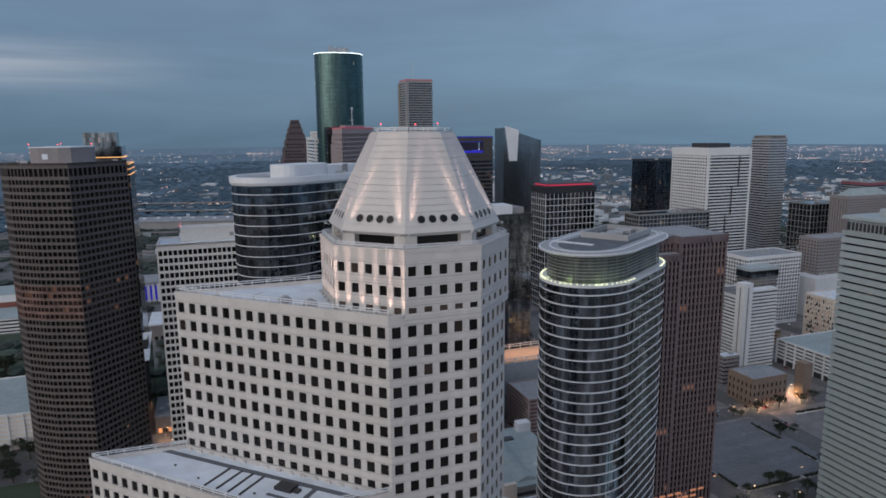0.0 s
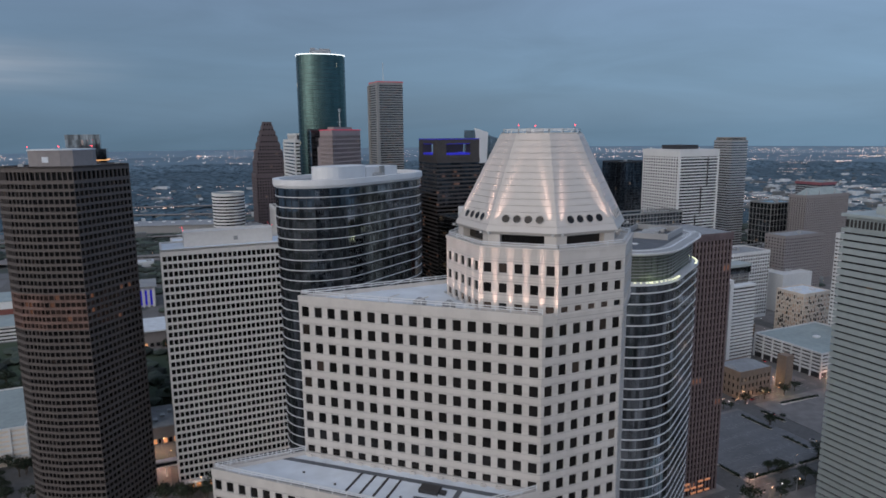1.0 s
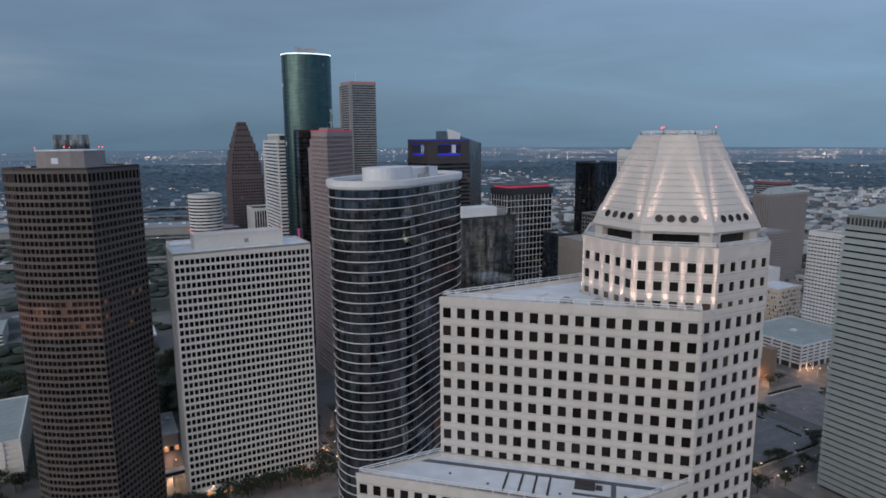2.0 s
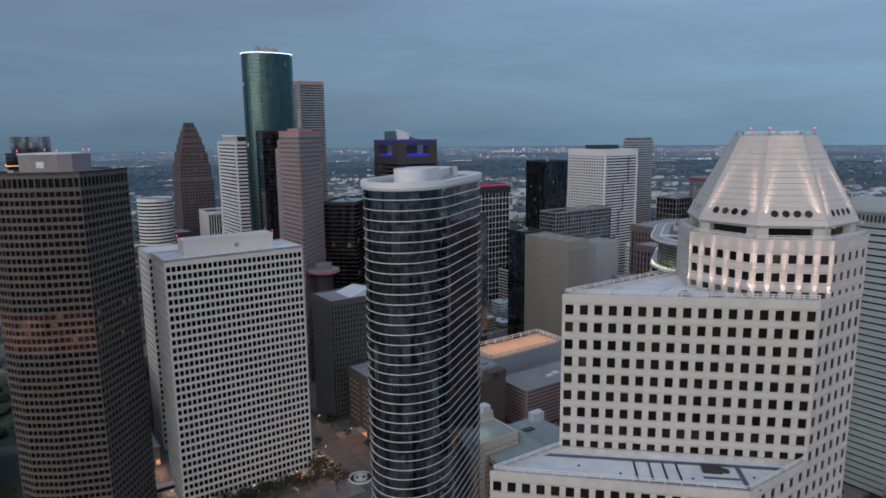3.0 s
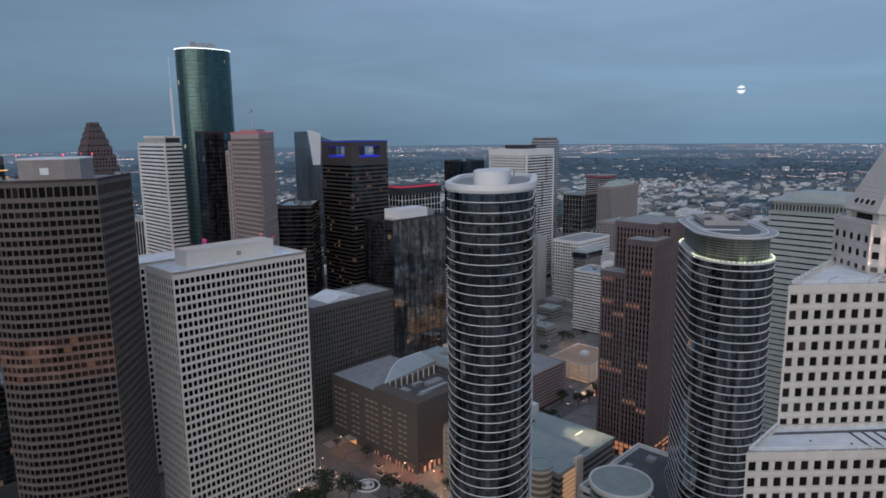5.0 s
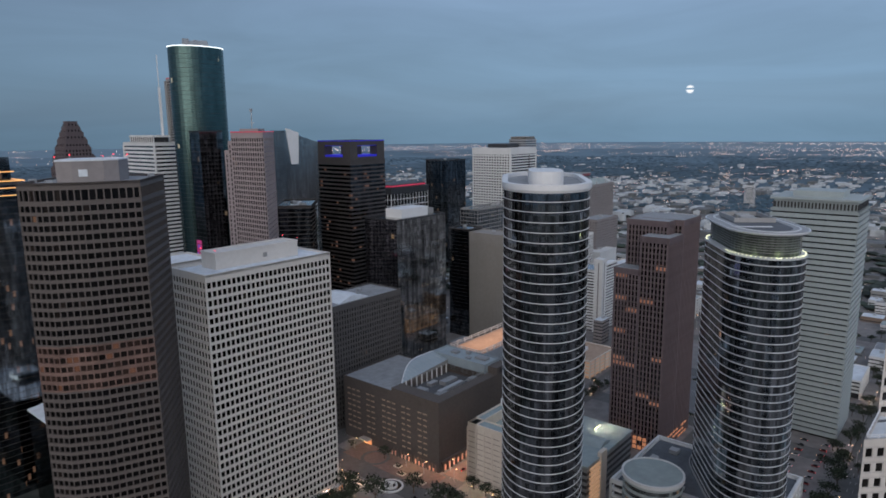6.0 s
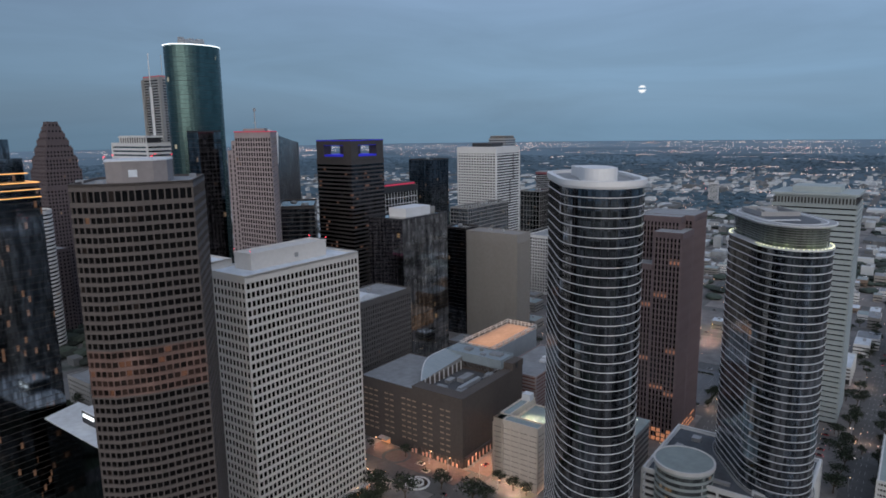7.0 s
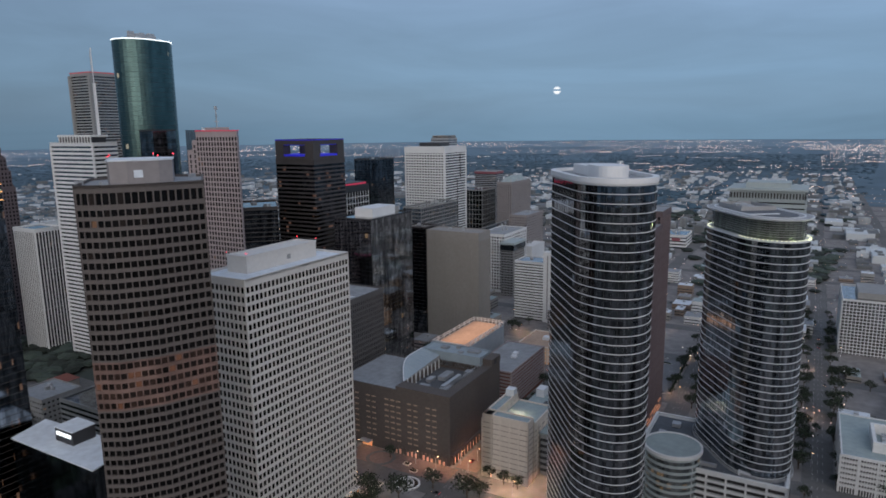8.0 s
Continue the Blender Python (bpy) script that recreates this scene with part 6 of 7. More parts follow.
pd = bpy.data.lights.new("roof_lamp", "SPOT"); pd.energy, pd.color, pd.shadow_soft_size, pd.spot_size, pd.spot_blend = 5200, (1.0, 0.82, 0.6), 0.5, radians(160), 0.4
po = new("roof_lamp", pd); po.location = (*W(178, 314), 36)
st = W(121.5, 310)
part("stair_drum", Shape(gb2).prism(disc(*st, 7.5, 28), 0, 33), TAN_STONE, gr)
part("stair_roof", Shape(gb2).ring(disc(*st, 8, 28), disc(*st, 7, 28), 33, 34.2).prism(disc(*st, 7.1, 28), 33, 33.6), ROOF_GREEN, gr)
for k in range(8):
    part("stair_band", Shape(gb2).ring(disc(*st, 7.7, 28), disc(*st, 7.2, 28), 3 + 4 * k, 4.6 + 4 * k), CREAM, gr)
for k in range(9):
    part("lit_louvre", Shape(gb2).prism(rect(129, 141, 297.6, 298.7), 2 + 3 * k, 3.6 + 3 * k), LIT_CREAM, gr, "warm lit louvre strip")
part("end_wall", Shape(gb2).prism(rect(141.5, 149, 297.3, 300), 0, 33), CREAM, gr)
# the cluster beyond the parking lot
wt = block_tower("white_banded_tower", "white residential tower with balcony bands and a corner stair core", rect(455, 490, 463, 499), 71, GLASS_HAZE, WHITE_CONC, ROOF_GREY, fh=3.3, band=1.9, proj=0.5, top_band=3, units=1, category="apartment tower")
block = rect(463, 494, 455, 462.5)
part("east_wing", Shape(wt.location).prism(block, 0, 76), GLASS_HAZE, wt)
wing_band = Shape((*wt.location.xy, 0)).prism(grow(block, 0.5), 0, 1.9).data("wing_band")
for k in range(22):
    ob = part("wing_band", wing_band, WHITE_CONC, wt); ob.location = (0, 0, 2 + 3.3 * k)
part("wing_roof", Shape(wt.location).prism(grow(block, 0.5), 75, 77), WHITE_CONC, wt)
part("stair_core", Shape(wt.location).prism(rect(453, 463, 453, 463), 0, 84), WHITE_CONC, wt, "plain white stair core")
part("core_slot", Shape(wt.location).prism(rect(452.8, 453.4, 457, 458.5), 4, 80), GREY_CONC, wt)
part("core_slot", Shape(wt.location).prism(rect(457, 458.5, 452.8, 453.4), 4, 80), GREY_CONC, wt)
cap_t = block_tower("capped_stair_tower", "pale banded block with a dark glass cap storey", rect(547, 584, 541, 559), 64, GLASS_HAZE, GREY_CONC, ROOF_GREY, fh=3.6, style="grid", band=1.2, proj=0.3, top_band=1.2, fin=0.6, fin_step=4.0, units=0, category="building")
part("cap_storey", Shape(cap_t.location).prism(rect(545.5, 585.5, 539.5, 559.6), 63.5, 71), GLASS_BLACK, cap_t, "dark glass cap storey")
part("cap_roof", Shape(cap_t.location).prism(rect(545, 586, 539, 559.8), 71, 74), GREEN_CONC, cap_t)
block_tower("white_gridded_block", "white concrete block with a regular window grid", rect(560, 640, 560, 600), 82, None, WHITE_CONC, ROOF_GREY, fh=4.2, style="punched", bays=4.0, ww=2.6, wh=2.6, top_band=3, units=3, category="building")
block_tower("dark_balcony_block", "dark grey block with pale frames", rect(850, 908, 735, 775), 112, GLASS_BLACK, GREY_CONC, fh=9, style="grid", band=0.8, proj=0.4, top_band=2, fin=0.6, fin_step=7, units=2, category="building")
hotel = block_tower("tan_hotel", "mauve grey concrete hotel with corner spikes", rect(850, 944, 676, 705), 128, None, MAUVE_GREY, fh=3.6, style="punched", bays=4, ww=1.6, wh=2.0, top_band=4, units=2, category="hotel")
part("hipped_roof", Shape(hotel.location).prism(rect(858, 936, 679, 702), 127, 137, poly2=rect(872, 922, 688, 693)), ROOF_GREEN, hotel, "pale green hipped roof")
for u in (852, 880, 914, 942):
    for v in (678, 703):
        part("spike", Shape(hotel.location).prism(turned_box(*W(u, v), 2, 2, 20), 127, 135, poly2=turned_box(*W(u, v), .3, .3, 20)), STEEL, hotel)
# lighter wall colour stands in for haze over the far block
red_b = block_tower("dark_far_block", "dark far block with a dull red band in place of a glow", rect(1050, 1088, 800, 850), 133, GLASS_BLUE, SLATE, fh=4, band=1.6, top_band=2, units=1, category="building")
part("red_band", Shape(red_b.location).ring(rect(1049, 1089, 799, 851), rect(1051, 1087, 801, 849), 127, 131.5), RED_SIGN, red_b, "dim red sign band")
block_tower("lone_white_tower", "lone white tower far out on the plain", rect(1840, 1862, 665, 690), 56, GLASS_BLUE, WHITE_CONC, ROOF_WHITE, fh=3.6, band=1.9, top_band=3, units=0, category="tower")
rsb = block_tower("white_signed_hall", "white hall with a red sign on its front", rect(1010, 1075, 395, 440), 26, GLASS_BLUE, WHITE_CONC, ROOF_WHITE, fh=6, band=3.6, top_band=5, units=3, category="building")
part("red_sign", Shape(rsb.location).prism(rect(1009, 1009.5, 405, 420), 14, 20), RED_SIGN, rsb, "red sign with its glow put into the colour")
block_tower("mauve_office_block", "mauve grey concrete office block with square windows", rect(690, 760, 580, 610), 92, None, MAUVE_GREY, fh=4, style="punched", bays=4, ww=2, wh=1.8, top_band=3, units=2, category="building")
block_tower("long_banded_block", "long low banded office block", rect(650, 780, 620, 650), 70, GLASS_BLACK, GREY_CONC, fh=4, band=2.0, top_band=3, units=4, category="building")
block_tower("white_slab_tower", "white slab tower with rows of wide dark windows", rect(598, 618, 412, 451), 120, None, WHITE_CONC, fh=3.9, style="punched", bays=3.4, ww=2.7, wh=1.5, top_band=4, units=1, category="apartment tower")
PEACH = surface("peach_facade_panel", (0.52, 0.38, 0.28), 0.8, vary=0.25, grain=0.3, stain=0.05)
SAND = surface("sand_facade_panel", (0.50, 0.45, 0.37), 0.8, vary=0.25, grain=0.3, stain=0.05)
mural = thing("patchwork_block", (*W(619, 497), 0), "pale block clad in a patchwork of peach and cream panels", "building")
mb_ = mural.location
part("wall", Shape(mb_).prism(rect(598, 640, 480, 514), 0, 48), CREAM, mural)
part("parapet", Shape(mb_).ring(rect(597.8, 640.2, 479.8, 514.2), rect(599, 639, 481, 513), 48, 49.4), CREAM, mural)
mtop = part("roof", Shape(mb_).prism(rect(599, 639, 481, 513), 48, 48.3), ROOF_WHITE, mural)
for u, v, w in ((610, 498, 9), (627, 492, 6)):
    part("roof_unit", Shape(mb_).box(*W(u, v), 48.3, w, 5, 2.6, 20), RIM_WHITE, mtop)
mur = random.Random(21)
pieces = {"windows": Shape(mb_), "peach_panels": Shape(mb_), "sand_panels": Shape(mb_)}
for side, n in ((0, 17), (1, 13)):
    for row in range(9):
        for k in range(n):
            z, a = 1.5 + 5.1 * row + (k % 2) * 1.1, (598.6 if side == 0 else 481) + 2.45 * k
            e = mur.choice((1.2, 1.5, 1.9))
            q = rect(a, a + e, 479.86, 480.1) if side == 0 else rect(597.86, 598.1, a, a + e)
            pieces[mur.choice(("windows", "windows", "peach_panels", "peach_panels", "sand_panels"))].prism(q, z, z + mur.choice((2.4, 3.2, 3.8)))
for (k, q), mat in zip(pieces.items(), (PANE_FAR, PEACH, SAND)):
    part(k, q, mat, mural)
lb = block_tower("lit_corner_block", "pale banded block with warm lit lower storeys", rect(444, 470, 694, 728), 46, GLASS_BLACK, WHITE_CONC, ROOF_GREY, fh=4, band=1.9, top_band=3, units=2, category="building")
for k in range(3):
    part("lit_window", Shape(lb.location).prism(rect(446, 468, 693.5, 693.9), 3 + 4 * k, 4.8 + 4 * k), ARCADE, lb, "warm lit window strip")
block_tower("white_roofed_hall", "white low hall with a pale flat roof", rect(668, 720, 562, 596), 48, WHITE_CONC, WHITE_CONC, ROOF_GREEN, fh=12, style="sheer", units=3, category="building")
deck_garage("blue_roofed_garage", "pale garage with a blue-grey roof", rect(508, 596, 391, 463), 24, 3.4, WHITE_CONC, ROOF_GREEN, 1, seed=6)
church = block_tower("brick_church", "tan brick church with a square tower", rect(404, 440, 388, 415), 24, None, TAN_STONE, ROOF_GREY, fh=6.4, style="punched", bays=4, ww=1.6, wh=3.6, top_band=4, units=0, category="church")
part("tower", Shape(church.location).box(*W(462, 392), 0, 9, 9, 30), TAN_STONE, church)
part("nave_roof", Shape(church.location).prism(rect(404, 440, 388, 415), 23.4, 26, poly2=rect(408, 436, 401, 402)), ROOF_GREY, church)
# right-hand side blocks by the long street
res = block_tower("white_residential_block", "white residential block with vertical window strips", rect(488, 560, 92, 163), 56, GLASS_HAZE, WHITE_CONC, ROOF_GREY, fh=3.3, style="grid", band=0.7, proj=0.3, top_band=2, fin=0.8, fin_step=3.1, units=4, category="apartment block")
part("penthouse", Shape(res.location).prism(rect(500, 548, 100, 150), 55, 61), GREY_CONC, res)
wdg = deck_garage("white_deck_garage", "long white parking garage with fine vertical ribs", rect(195, 264, 90, 169), 25, 3.3, WHITE_CONC, ROOF_GREEN, 3, seed=8)
part("deck_house", Shape(wdg.location).ring(rect(208, 240, 128, 152), rect(210, 238, 130, 150), 24.2, 31), WHITE_CONC, wdg, "white screen wall round the roof plant")
for k in range(4):
    part("roof_unit", Shape(wdg.location).box(*W(214 + 6 * k, 140), 24.2, 4, 12, 3), STEEL, wdg)
for k in range(52):
    part("wall_fin", Shape(wdg.location).box(*W(194.8, 91 + 1.5 * k), 0, 0.4, 0.5, 24), WHITE_CONC, wdg)
deck_garage("low_white_garage", "low white garage with cars on its deck", rect(420, 465, 200, 260), 16, 3.2, WHITE_CONC, ROOF_WHITE, 1, seed=9)
# left-hand side
GLASS_ROWS = glass("dark_glass_with_lit_rows", (0.22, 0.245, 0.27), 0.1, 1.0, (1.5, 4.0), 0.02, lit=0.03, lit_colour=(1, .55, .35), lit_power=0.10, vary=0.4)
hz = block_tower("dark_stepped_tower", "dark glass tower with a stepped, orange-lit top", rect(-98, -57, 588, 630), 198, GLASS_ROWS, DARK_STONE, fh=4, style="sheer", units=0)
hb = hz.location
part("upper_step", Shape(hb).prism(rect(-94, -62, 594, 626), 197, 213), GLASS_ROWS, hz)
part("upper_step", Shape(hb).prism(rect(-90, -66, 600, 622), 213, 224), GLASS_ROWS, hz)
for z, k in ((198.6, 0.3), (194.5, 0.3), (190, 0.3), (204, -3.8)):
    part("light_line", Shape(hb).ring(grow(rect(-98, -57, 588, 630), k), grow(rect(-98, -57, 588, 630), k - .5), z, z + .5), ORANGE_STRIP, hz, "orange line of light")
dl = thing("dark_glass_hall", (*W(-78, 545), 0), "low dark glass hall with a white roof and lit sign box", "building")
dlp = [(-267, 517), (-242, 447), (-219, 462), (-248, 532)]
part("wall", Shape(dl.location).prism(dlp, 0, 58), GLASS_BLACK, dl)
part("roof", Shape(dl.location).prism(grow(dlp, .3), 58, 58.8), ROOF_WHITE, dl)
part("sign_box", Shape(dl.location).box(-240, 492, 58.8, 16, 13, 7.5, -70), BLACK_METAL_AND_SHADE, dl)
part("sign_box_roof", Shape(dl.location).box(-240, 492, 66.3, 16.6, 13.6, 0.6, -70), ROOF_WHITE, dl)
for k in range(7):
    part("lit_sign", Shape(dl.location).box(-246.2 + 0.342 * (1.9 * k - 5.7), 489.74 - 0.94 * (1.9 * k - 5.7), 62.6, 1.5, 0.5, 2.0, -70), WHITE_STRIP, dl, "white lit sign strip")
block_tower("low_grey_office", "low grey office with ribbon windows", rect(0, 60, 610, 660), 38, GLASS_BLACK, GREY_CONC, fh=4, band=2, top_band=3, units=3, category="building")
block_tower("white_round_block", "white drum-like block with ribbon windows", disc(*W(60, 905), 20, 24), 150, GLASS_BLACK, WHITE_CONC, ROOF_WHITE, fh=4, band=2.2, top_band=4, units=0, category="building")
block_tower("red_base_block", "red granite base block", rect(60, 110, 940, 985), 100, None, RED_STONE, fh=4.2, style="punched", bays=4, ww=2, wh=2.2, top_band=3, units=2, category="building")
block_tower("small_fluted_slab", "small white slab with dark strips", rect(114, 140, 876, 913), 131.5, GLASS_BLACK, WHITE_CONC, ROOF_WHITE, fh=40, style="fins", band=.2, fin=1, fin_step=3.4, top_band=4, units=0)
block_tower("low_pale_office", "low pale office with small square windows beside the park", rect(8, 40, 700, 738), 25, None, GREY_CONC, ROOF_GREY, fh=4, style="punched", bays=3.4, ww=1.8, wh=1.6, top_band=2, units=3, category="building")
barn = thing("red_roofed_house", (*W(62, 770), 0), "low house with a red hipped roof at the park edge", "house")
part("wall", Shape(barn.location).prism(rect(48, 76, 764, 780), 0, 8), GREY_TAN, barn)
part("roof", Shape(barn.location).prism(rect(47, 77, 763, 781), 8, 12.5, poly2=rect(53, 71, 771, 773)), BRICK_RED, barn, "red hipped roof")
block_tower("white_park_hall", "long white low hall across the park", rect(70, 150, 985, 1010), 16, GLASS_HAZE, WHITE_CONC, ROOF_WHITE, fh=4, band=2.2, top_band=3, units=2, category="building")
shed = thing("long_grey_shed", (-640, 1600, 0), "very long flat grey hall beside the motorway", "hall")
part("wall", Shape(shed.location).box(-640, 1600, 0, 420, 90, 17, 4), GREY_CONC, shed)
part("roof", Shape(shed.location).box(-640, 1600, 17, 424, 94, 1.2, 4), ROOF_GREY, shed)
for k in range(14):
    part("roof_unit", Shape(shed.location).box(-820 + 28 * k, 1590 + (k % 3) * 12 + k * 1.6, 18.2, 7, 5, 2.5, 4), RIM_WHITE, shed)
for n_, (y0, bend, z, w) in enumerate(((1180, .10, 8, 20), (1215, .10, 8, 20), (1880, -.05, 9, 26), (2080, .03, 9, 30), (1420, .16, 7, 14))):
    deck = Shape()
    for k in range(24):
        xa, xb = -1500 + 60 * k, -1440 + 60 * k
        ya, yb = y0 + bend * (xa + 700) + 25 * math.sin(xa * .004 + n_), y0 + bend * (xb + 700) + 25 * math.sin(xb * .004 + n_)
        deck.prism([(xa, ya - w / 2), (xb, yb - w / 2), (xb, yb + w / 2), (xa, ya + w / 2)], z - 1.4, z)
    structure("motorway", deck, PAVING, "raised concrete motorway over dark parkland")
# cream core colour stands in for light inside the decks
deck_garage("pale_deck_garage", "pale parking garage with cream cores for lit decks and a blue-grey roof", rect(-221, -124, 517, 602), 27.5, 3.4, WHITE_CONC, ROOF_GREEN, 3, lit=CREAM, seed=12)
# stepped white hall and the pavilion with the blue front beyond the brown tower
wh = thing("stepped_white_hall", (*W(-220, 900), 0), "white stepped hall with pale green roofs and a maroon band", "building")
whb = wh.location
for poly, z1, band in ((rect(-290, -163, 848, 905), 17, False), (rect(-300, -176, 905, 960), 33, True)):
    part("wall", Shape(whb).prism(poly, 0, z1), WHITE_CONC, wh)
    part("roof", Shape(whb).prism(grow(poly, .4), z1, z1 + .5), ROOF_GREEN, wh)
    if band:
        part("maroon_band", Shape(whb).ring(grow(poly, .15), grow(poly, -.2), 17.5, 24), BRICK_RED, wh, "dull maroon wall band")
    else:
        for k in range(4):
            part("window_band", Shape(whb).ring(grow(poly, .1), grow(poly, -.2), 1.5 + 4 * k, 3.2 + 4 * k), PANE_FAR, wh)
pav = thing("white_roofed_pavilion", (*W(-40, 775), 0), "grey pavilion with a broad white roof", "building")
part("wall", Shape(pav.location).prism(rect(-66, -22, 752, 800), 0, 19), MAUVE_GREY, pav)
part("roof", Shape(pav.location).prism(rect(-68, -20, 748, 803), 19, 20.6), ROOF_WHITE, pav)
for k in range(7):
    part("window", Shape(pav.location).prism(rect(-63 + 6 * k, -59.5 + 6 * k, 751.7, 752.1), 2, 6), (PANE_FAR, PANE_FAR, WARM_ROOM)[k % 3], pav)
bl = thing("blue_lit_hall", (*W(-60, 960), 0), "white hall with tall columns lit blue", "building")
part("wall", Shape(bl.location).prism(rect(-90, -36, 945, 990), 0, 26), WHITE_CONC, bl)
part("roof", Shape(bl.location).prism(rect(-92, -34, 940, 992), 26, 28), ROOF_GREY, bl)
for k in range(9):
    part("column", Shape(bl.location).prism(rect(-89 + 6.2 * k, -86.8 + 6.2 * k, 941, 943), 0, 26), WHITE_CONC, bl)
    if k < 8:
        part("lit_bay", Shape(bl.location).prism(rect(-86 + 6.2 * k, -83.6 + 6.2 * k, 944.6, 945.1), 2, 22), BLUE_STRIP, bl, "blue lit bay")
structure("lawn", Shape().prism(rect(-56, 22, 556, 742), 0.16, 0.22, True, False), LAWN, "dark planted yard between the blocks")
structure("lawn", Shape().prism(rect(-300, -100, 606, 842), 0.16, 0.22, True, False), LAWN, "dark park with trees behind the garage")
hall = thing("low_grey_hall", (*W(-38, 528), 0), "low grey-roofed hall between the office towers", "building")
part("wall", Shape(hall.location).prism(rect(-47, -29, 508, 548), 0, 13), MAUVE_GREY, hall)
part("roof", Shape(hall.location).prism(rect(-47.6, -28.4, 507.4, 548.6), 13, 14), ROOF_GREY, hall)
for k in range(5):
    part("window", Shape(hall.location).prism(rect(-45.5 + 3.5 * k, -43 + 3.5 * k, 507.7, 508.1), 1, 4.5), (WARM_ROOM, PANE_FAR)[k % 2], hall)
for k in range(3):
    part("roof_unit", Shape(hall.location).box(*W(-43 + 5 * k, 520 + 7 * k), 14, 3, 4, 1.6), STEEL, hall)
bridge = thing("skybridge", (*W(-40, 456.5), 0), "white covered skybridge between two towers", "bridge")
part("deck", Shape(bridge.location).prism(rect(-53, -31.2, 454.5, 458.5), 7.6, 8.4), WHITE_CONC, bridge)
part("glazing", Shape(bridge.location).prism(rect(-53, -31.2, 454.8, 458.2), 8.4, 11), PANE_FAR, bridge)
part("roof", Shape(bridge.location).prism(rect(-53, -31.2, 454.2, 458.8), 11, 11.7), WHITE_CONC, bridge)
for u in (-47, -38):
    part("pillar", Shape(bridge.location).box(*W(u, 456.5), 0, 1.2, 1.2, 7.6), WHITE_CONC, bridge)
structure("lawn", Shape().prism(rect(-165, -100, 430, 462), 0.16, 0.22, True, False), LAWN, "dark mown lawn")

# ---- trees ----
def tree_mesh(seed, height, spread):
    r = random.Random(seed)
    trunk, crown = Shape(), Shape()
    k = 7
    def tube(a, b, ra, rb):
        a, b = Vector(a), Vector(b)
        w = (b - a).normalized()
        s = w.orthogonal().normalized(); t = w.cross(s)
        base = len(trunk.v)
        for e, rad in ((a, ra), (b, rb)):
            for i in range(k):
                g_ = 2 * math.pi * i / k
                p = e + (s * math.cos(g_) + t * math.sin(g_)) * rad
                trunk.v.append(tuple(p))
        for i in range(k):
            j = (i + 1) % k
            trunk.f.append((base + i, base + j, base + k + j, base + k + i))
    tube((0, 0, -0.2), (0, 0, height * .4), height * .035, height * .024)
    tips = []
    for i in range(7):
        g_ = 2 * math.pi * i / 7 + r.uniform(-.3, .3)
        q = (math.cos(g_) * spread * .55, math.sin(g_) * spread * .55, height * r.uniform(.55, .85))
        tube((0, 0, height * r.uniform(.28, .4)), q, height * .016, height * .005)
        tips.append(q)
    tips.append((0, 0, height * .9))
    for q in tips:
        for i in range(75):
            d = Vector((r.gauss(0, 1), r.gauss(0, 1), r.gauss(0, .65))) * spread * .21
            c = Vector(q) + d
            w = spread * r.uniform(.05, .10)
            n_ = Vector((r.gauss(0, 1), r.gauss(0, 1), r.gauss(.5, 1))).normalized()
            s = n_.orthogonal().normalized(); t = n_.cross(s)
            crown.face(c - s * w, c - t * w * .7, c + s * w, c + t * w * .7)
    return trunk.data("trunk"), crown.data("crown")


TREES = [tree_mesh(i, h, s) for i, (h, s) in enumerate(((11, 6), (9, 5), (13, 7.5)))]
for tr, crn in TREES:
    tr.materials.append(BARK); crn.materials.append(LEAF)
tr_rand = random.Random(7)


def plant_tree(x, y, k=None, size=1.0):
    a, b = TREES[tr_rand.randrange(3) if k is None else k]
    t = new("tree")
    t.location = (x, y, 0.16)
    t.rotation_euler = (0, 0, tr_rand.uniform(0, 6.28))
    t.scale = (size,) * 3
    tagged(t, "dark green street tree with a full uneven crown", "tree", "street trees")
    part("trunk", a, BARK, t); part("crown", b, LEAF, t)


# plaza and street corners
for u, v in ((70, 500), (66, 488), (92, 492), (72, 472), (95, 470), (98, 440), (158, 378), (170, 380), (176, 350), (178, 360), (188, 340), (160, 345), (180, 372)):
    plant_tree(*W(u, v), size=tr_rand.uniform(.6, .95))
for u, v, k in ((52, 426, 1.1), (55, 405, 1.25), (75, 368, 1.25), (80, 362, .9), (78, 394, .9), (103, 356, .7), (105, 367, .7), (102, 346, .65)):
    plant_tree(*W(u, v), 2, k)
# along the long streets
for k in range(26):
    for v in (169, 190.5):
        if tr_rand.random() < .72:
            plant_tree(*W(200 + k * 17 + tr_rand.uniform(-4, 4), v + tr_rand.uniform(-2, 2)), size=tr_rand.uniform(.6, 1.15))
for k in range(50):
    plant_tree(*W(tr_rand.uniform(300, 470), tr_rand.choice((270, 276, 289, 293, 345, 377, 380)) + tr_rand.uniform(-3, 3)), size=tr_rand.uniform(.45, .8))
for k in range(44):
    plant_tree(*W(tr_rand.choice((186, 292, 398, 504, 610)) + tr_rand.choice((-11.5, 11.5)), tr_rand.uniform(95, 280)), size=tr_rand.uniform(.6, 1.1))
for k in range(20):
    plant_tree(*W(tr_rand.uniform(190, 470), tr_rand.choice((160, 167, 171, 190, 193, 199)) + tr_rand.uniform(-2, 2)), tr_rand.choice((0, 2)), tr_rand.uniform(.6, 1.0))
for k in range(16):
    plant_tree(*W(tr_rand.uniform(286, 480), tr_rand.uniform(470, 620)), None, tr_rand.uniform(.6, 1.1))
    plant_tree(*W(tr_rand.uniform(184, 330), tr_rand.choice((380, 388, 391)) + tr_rand.uniform(-2, 2)), None, tr_rand.uniform(.5, .9))
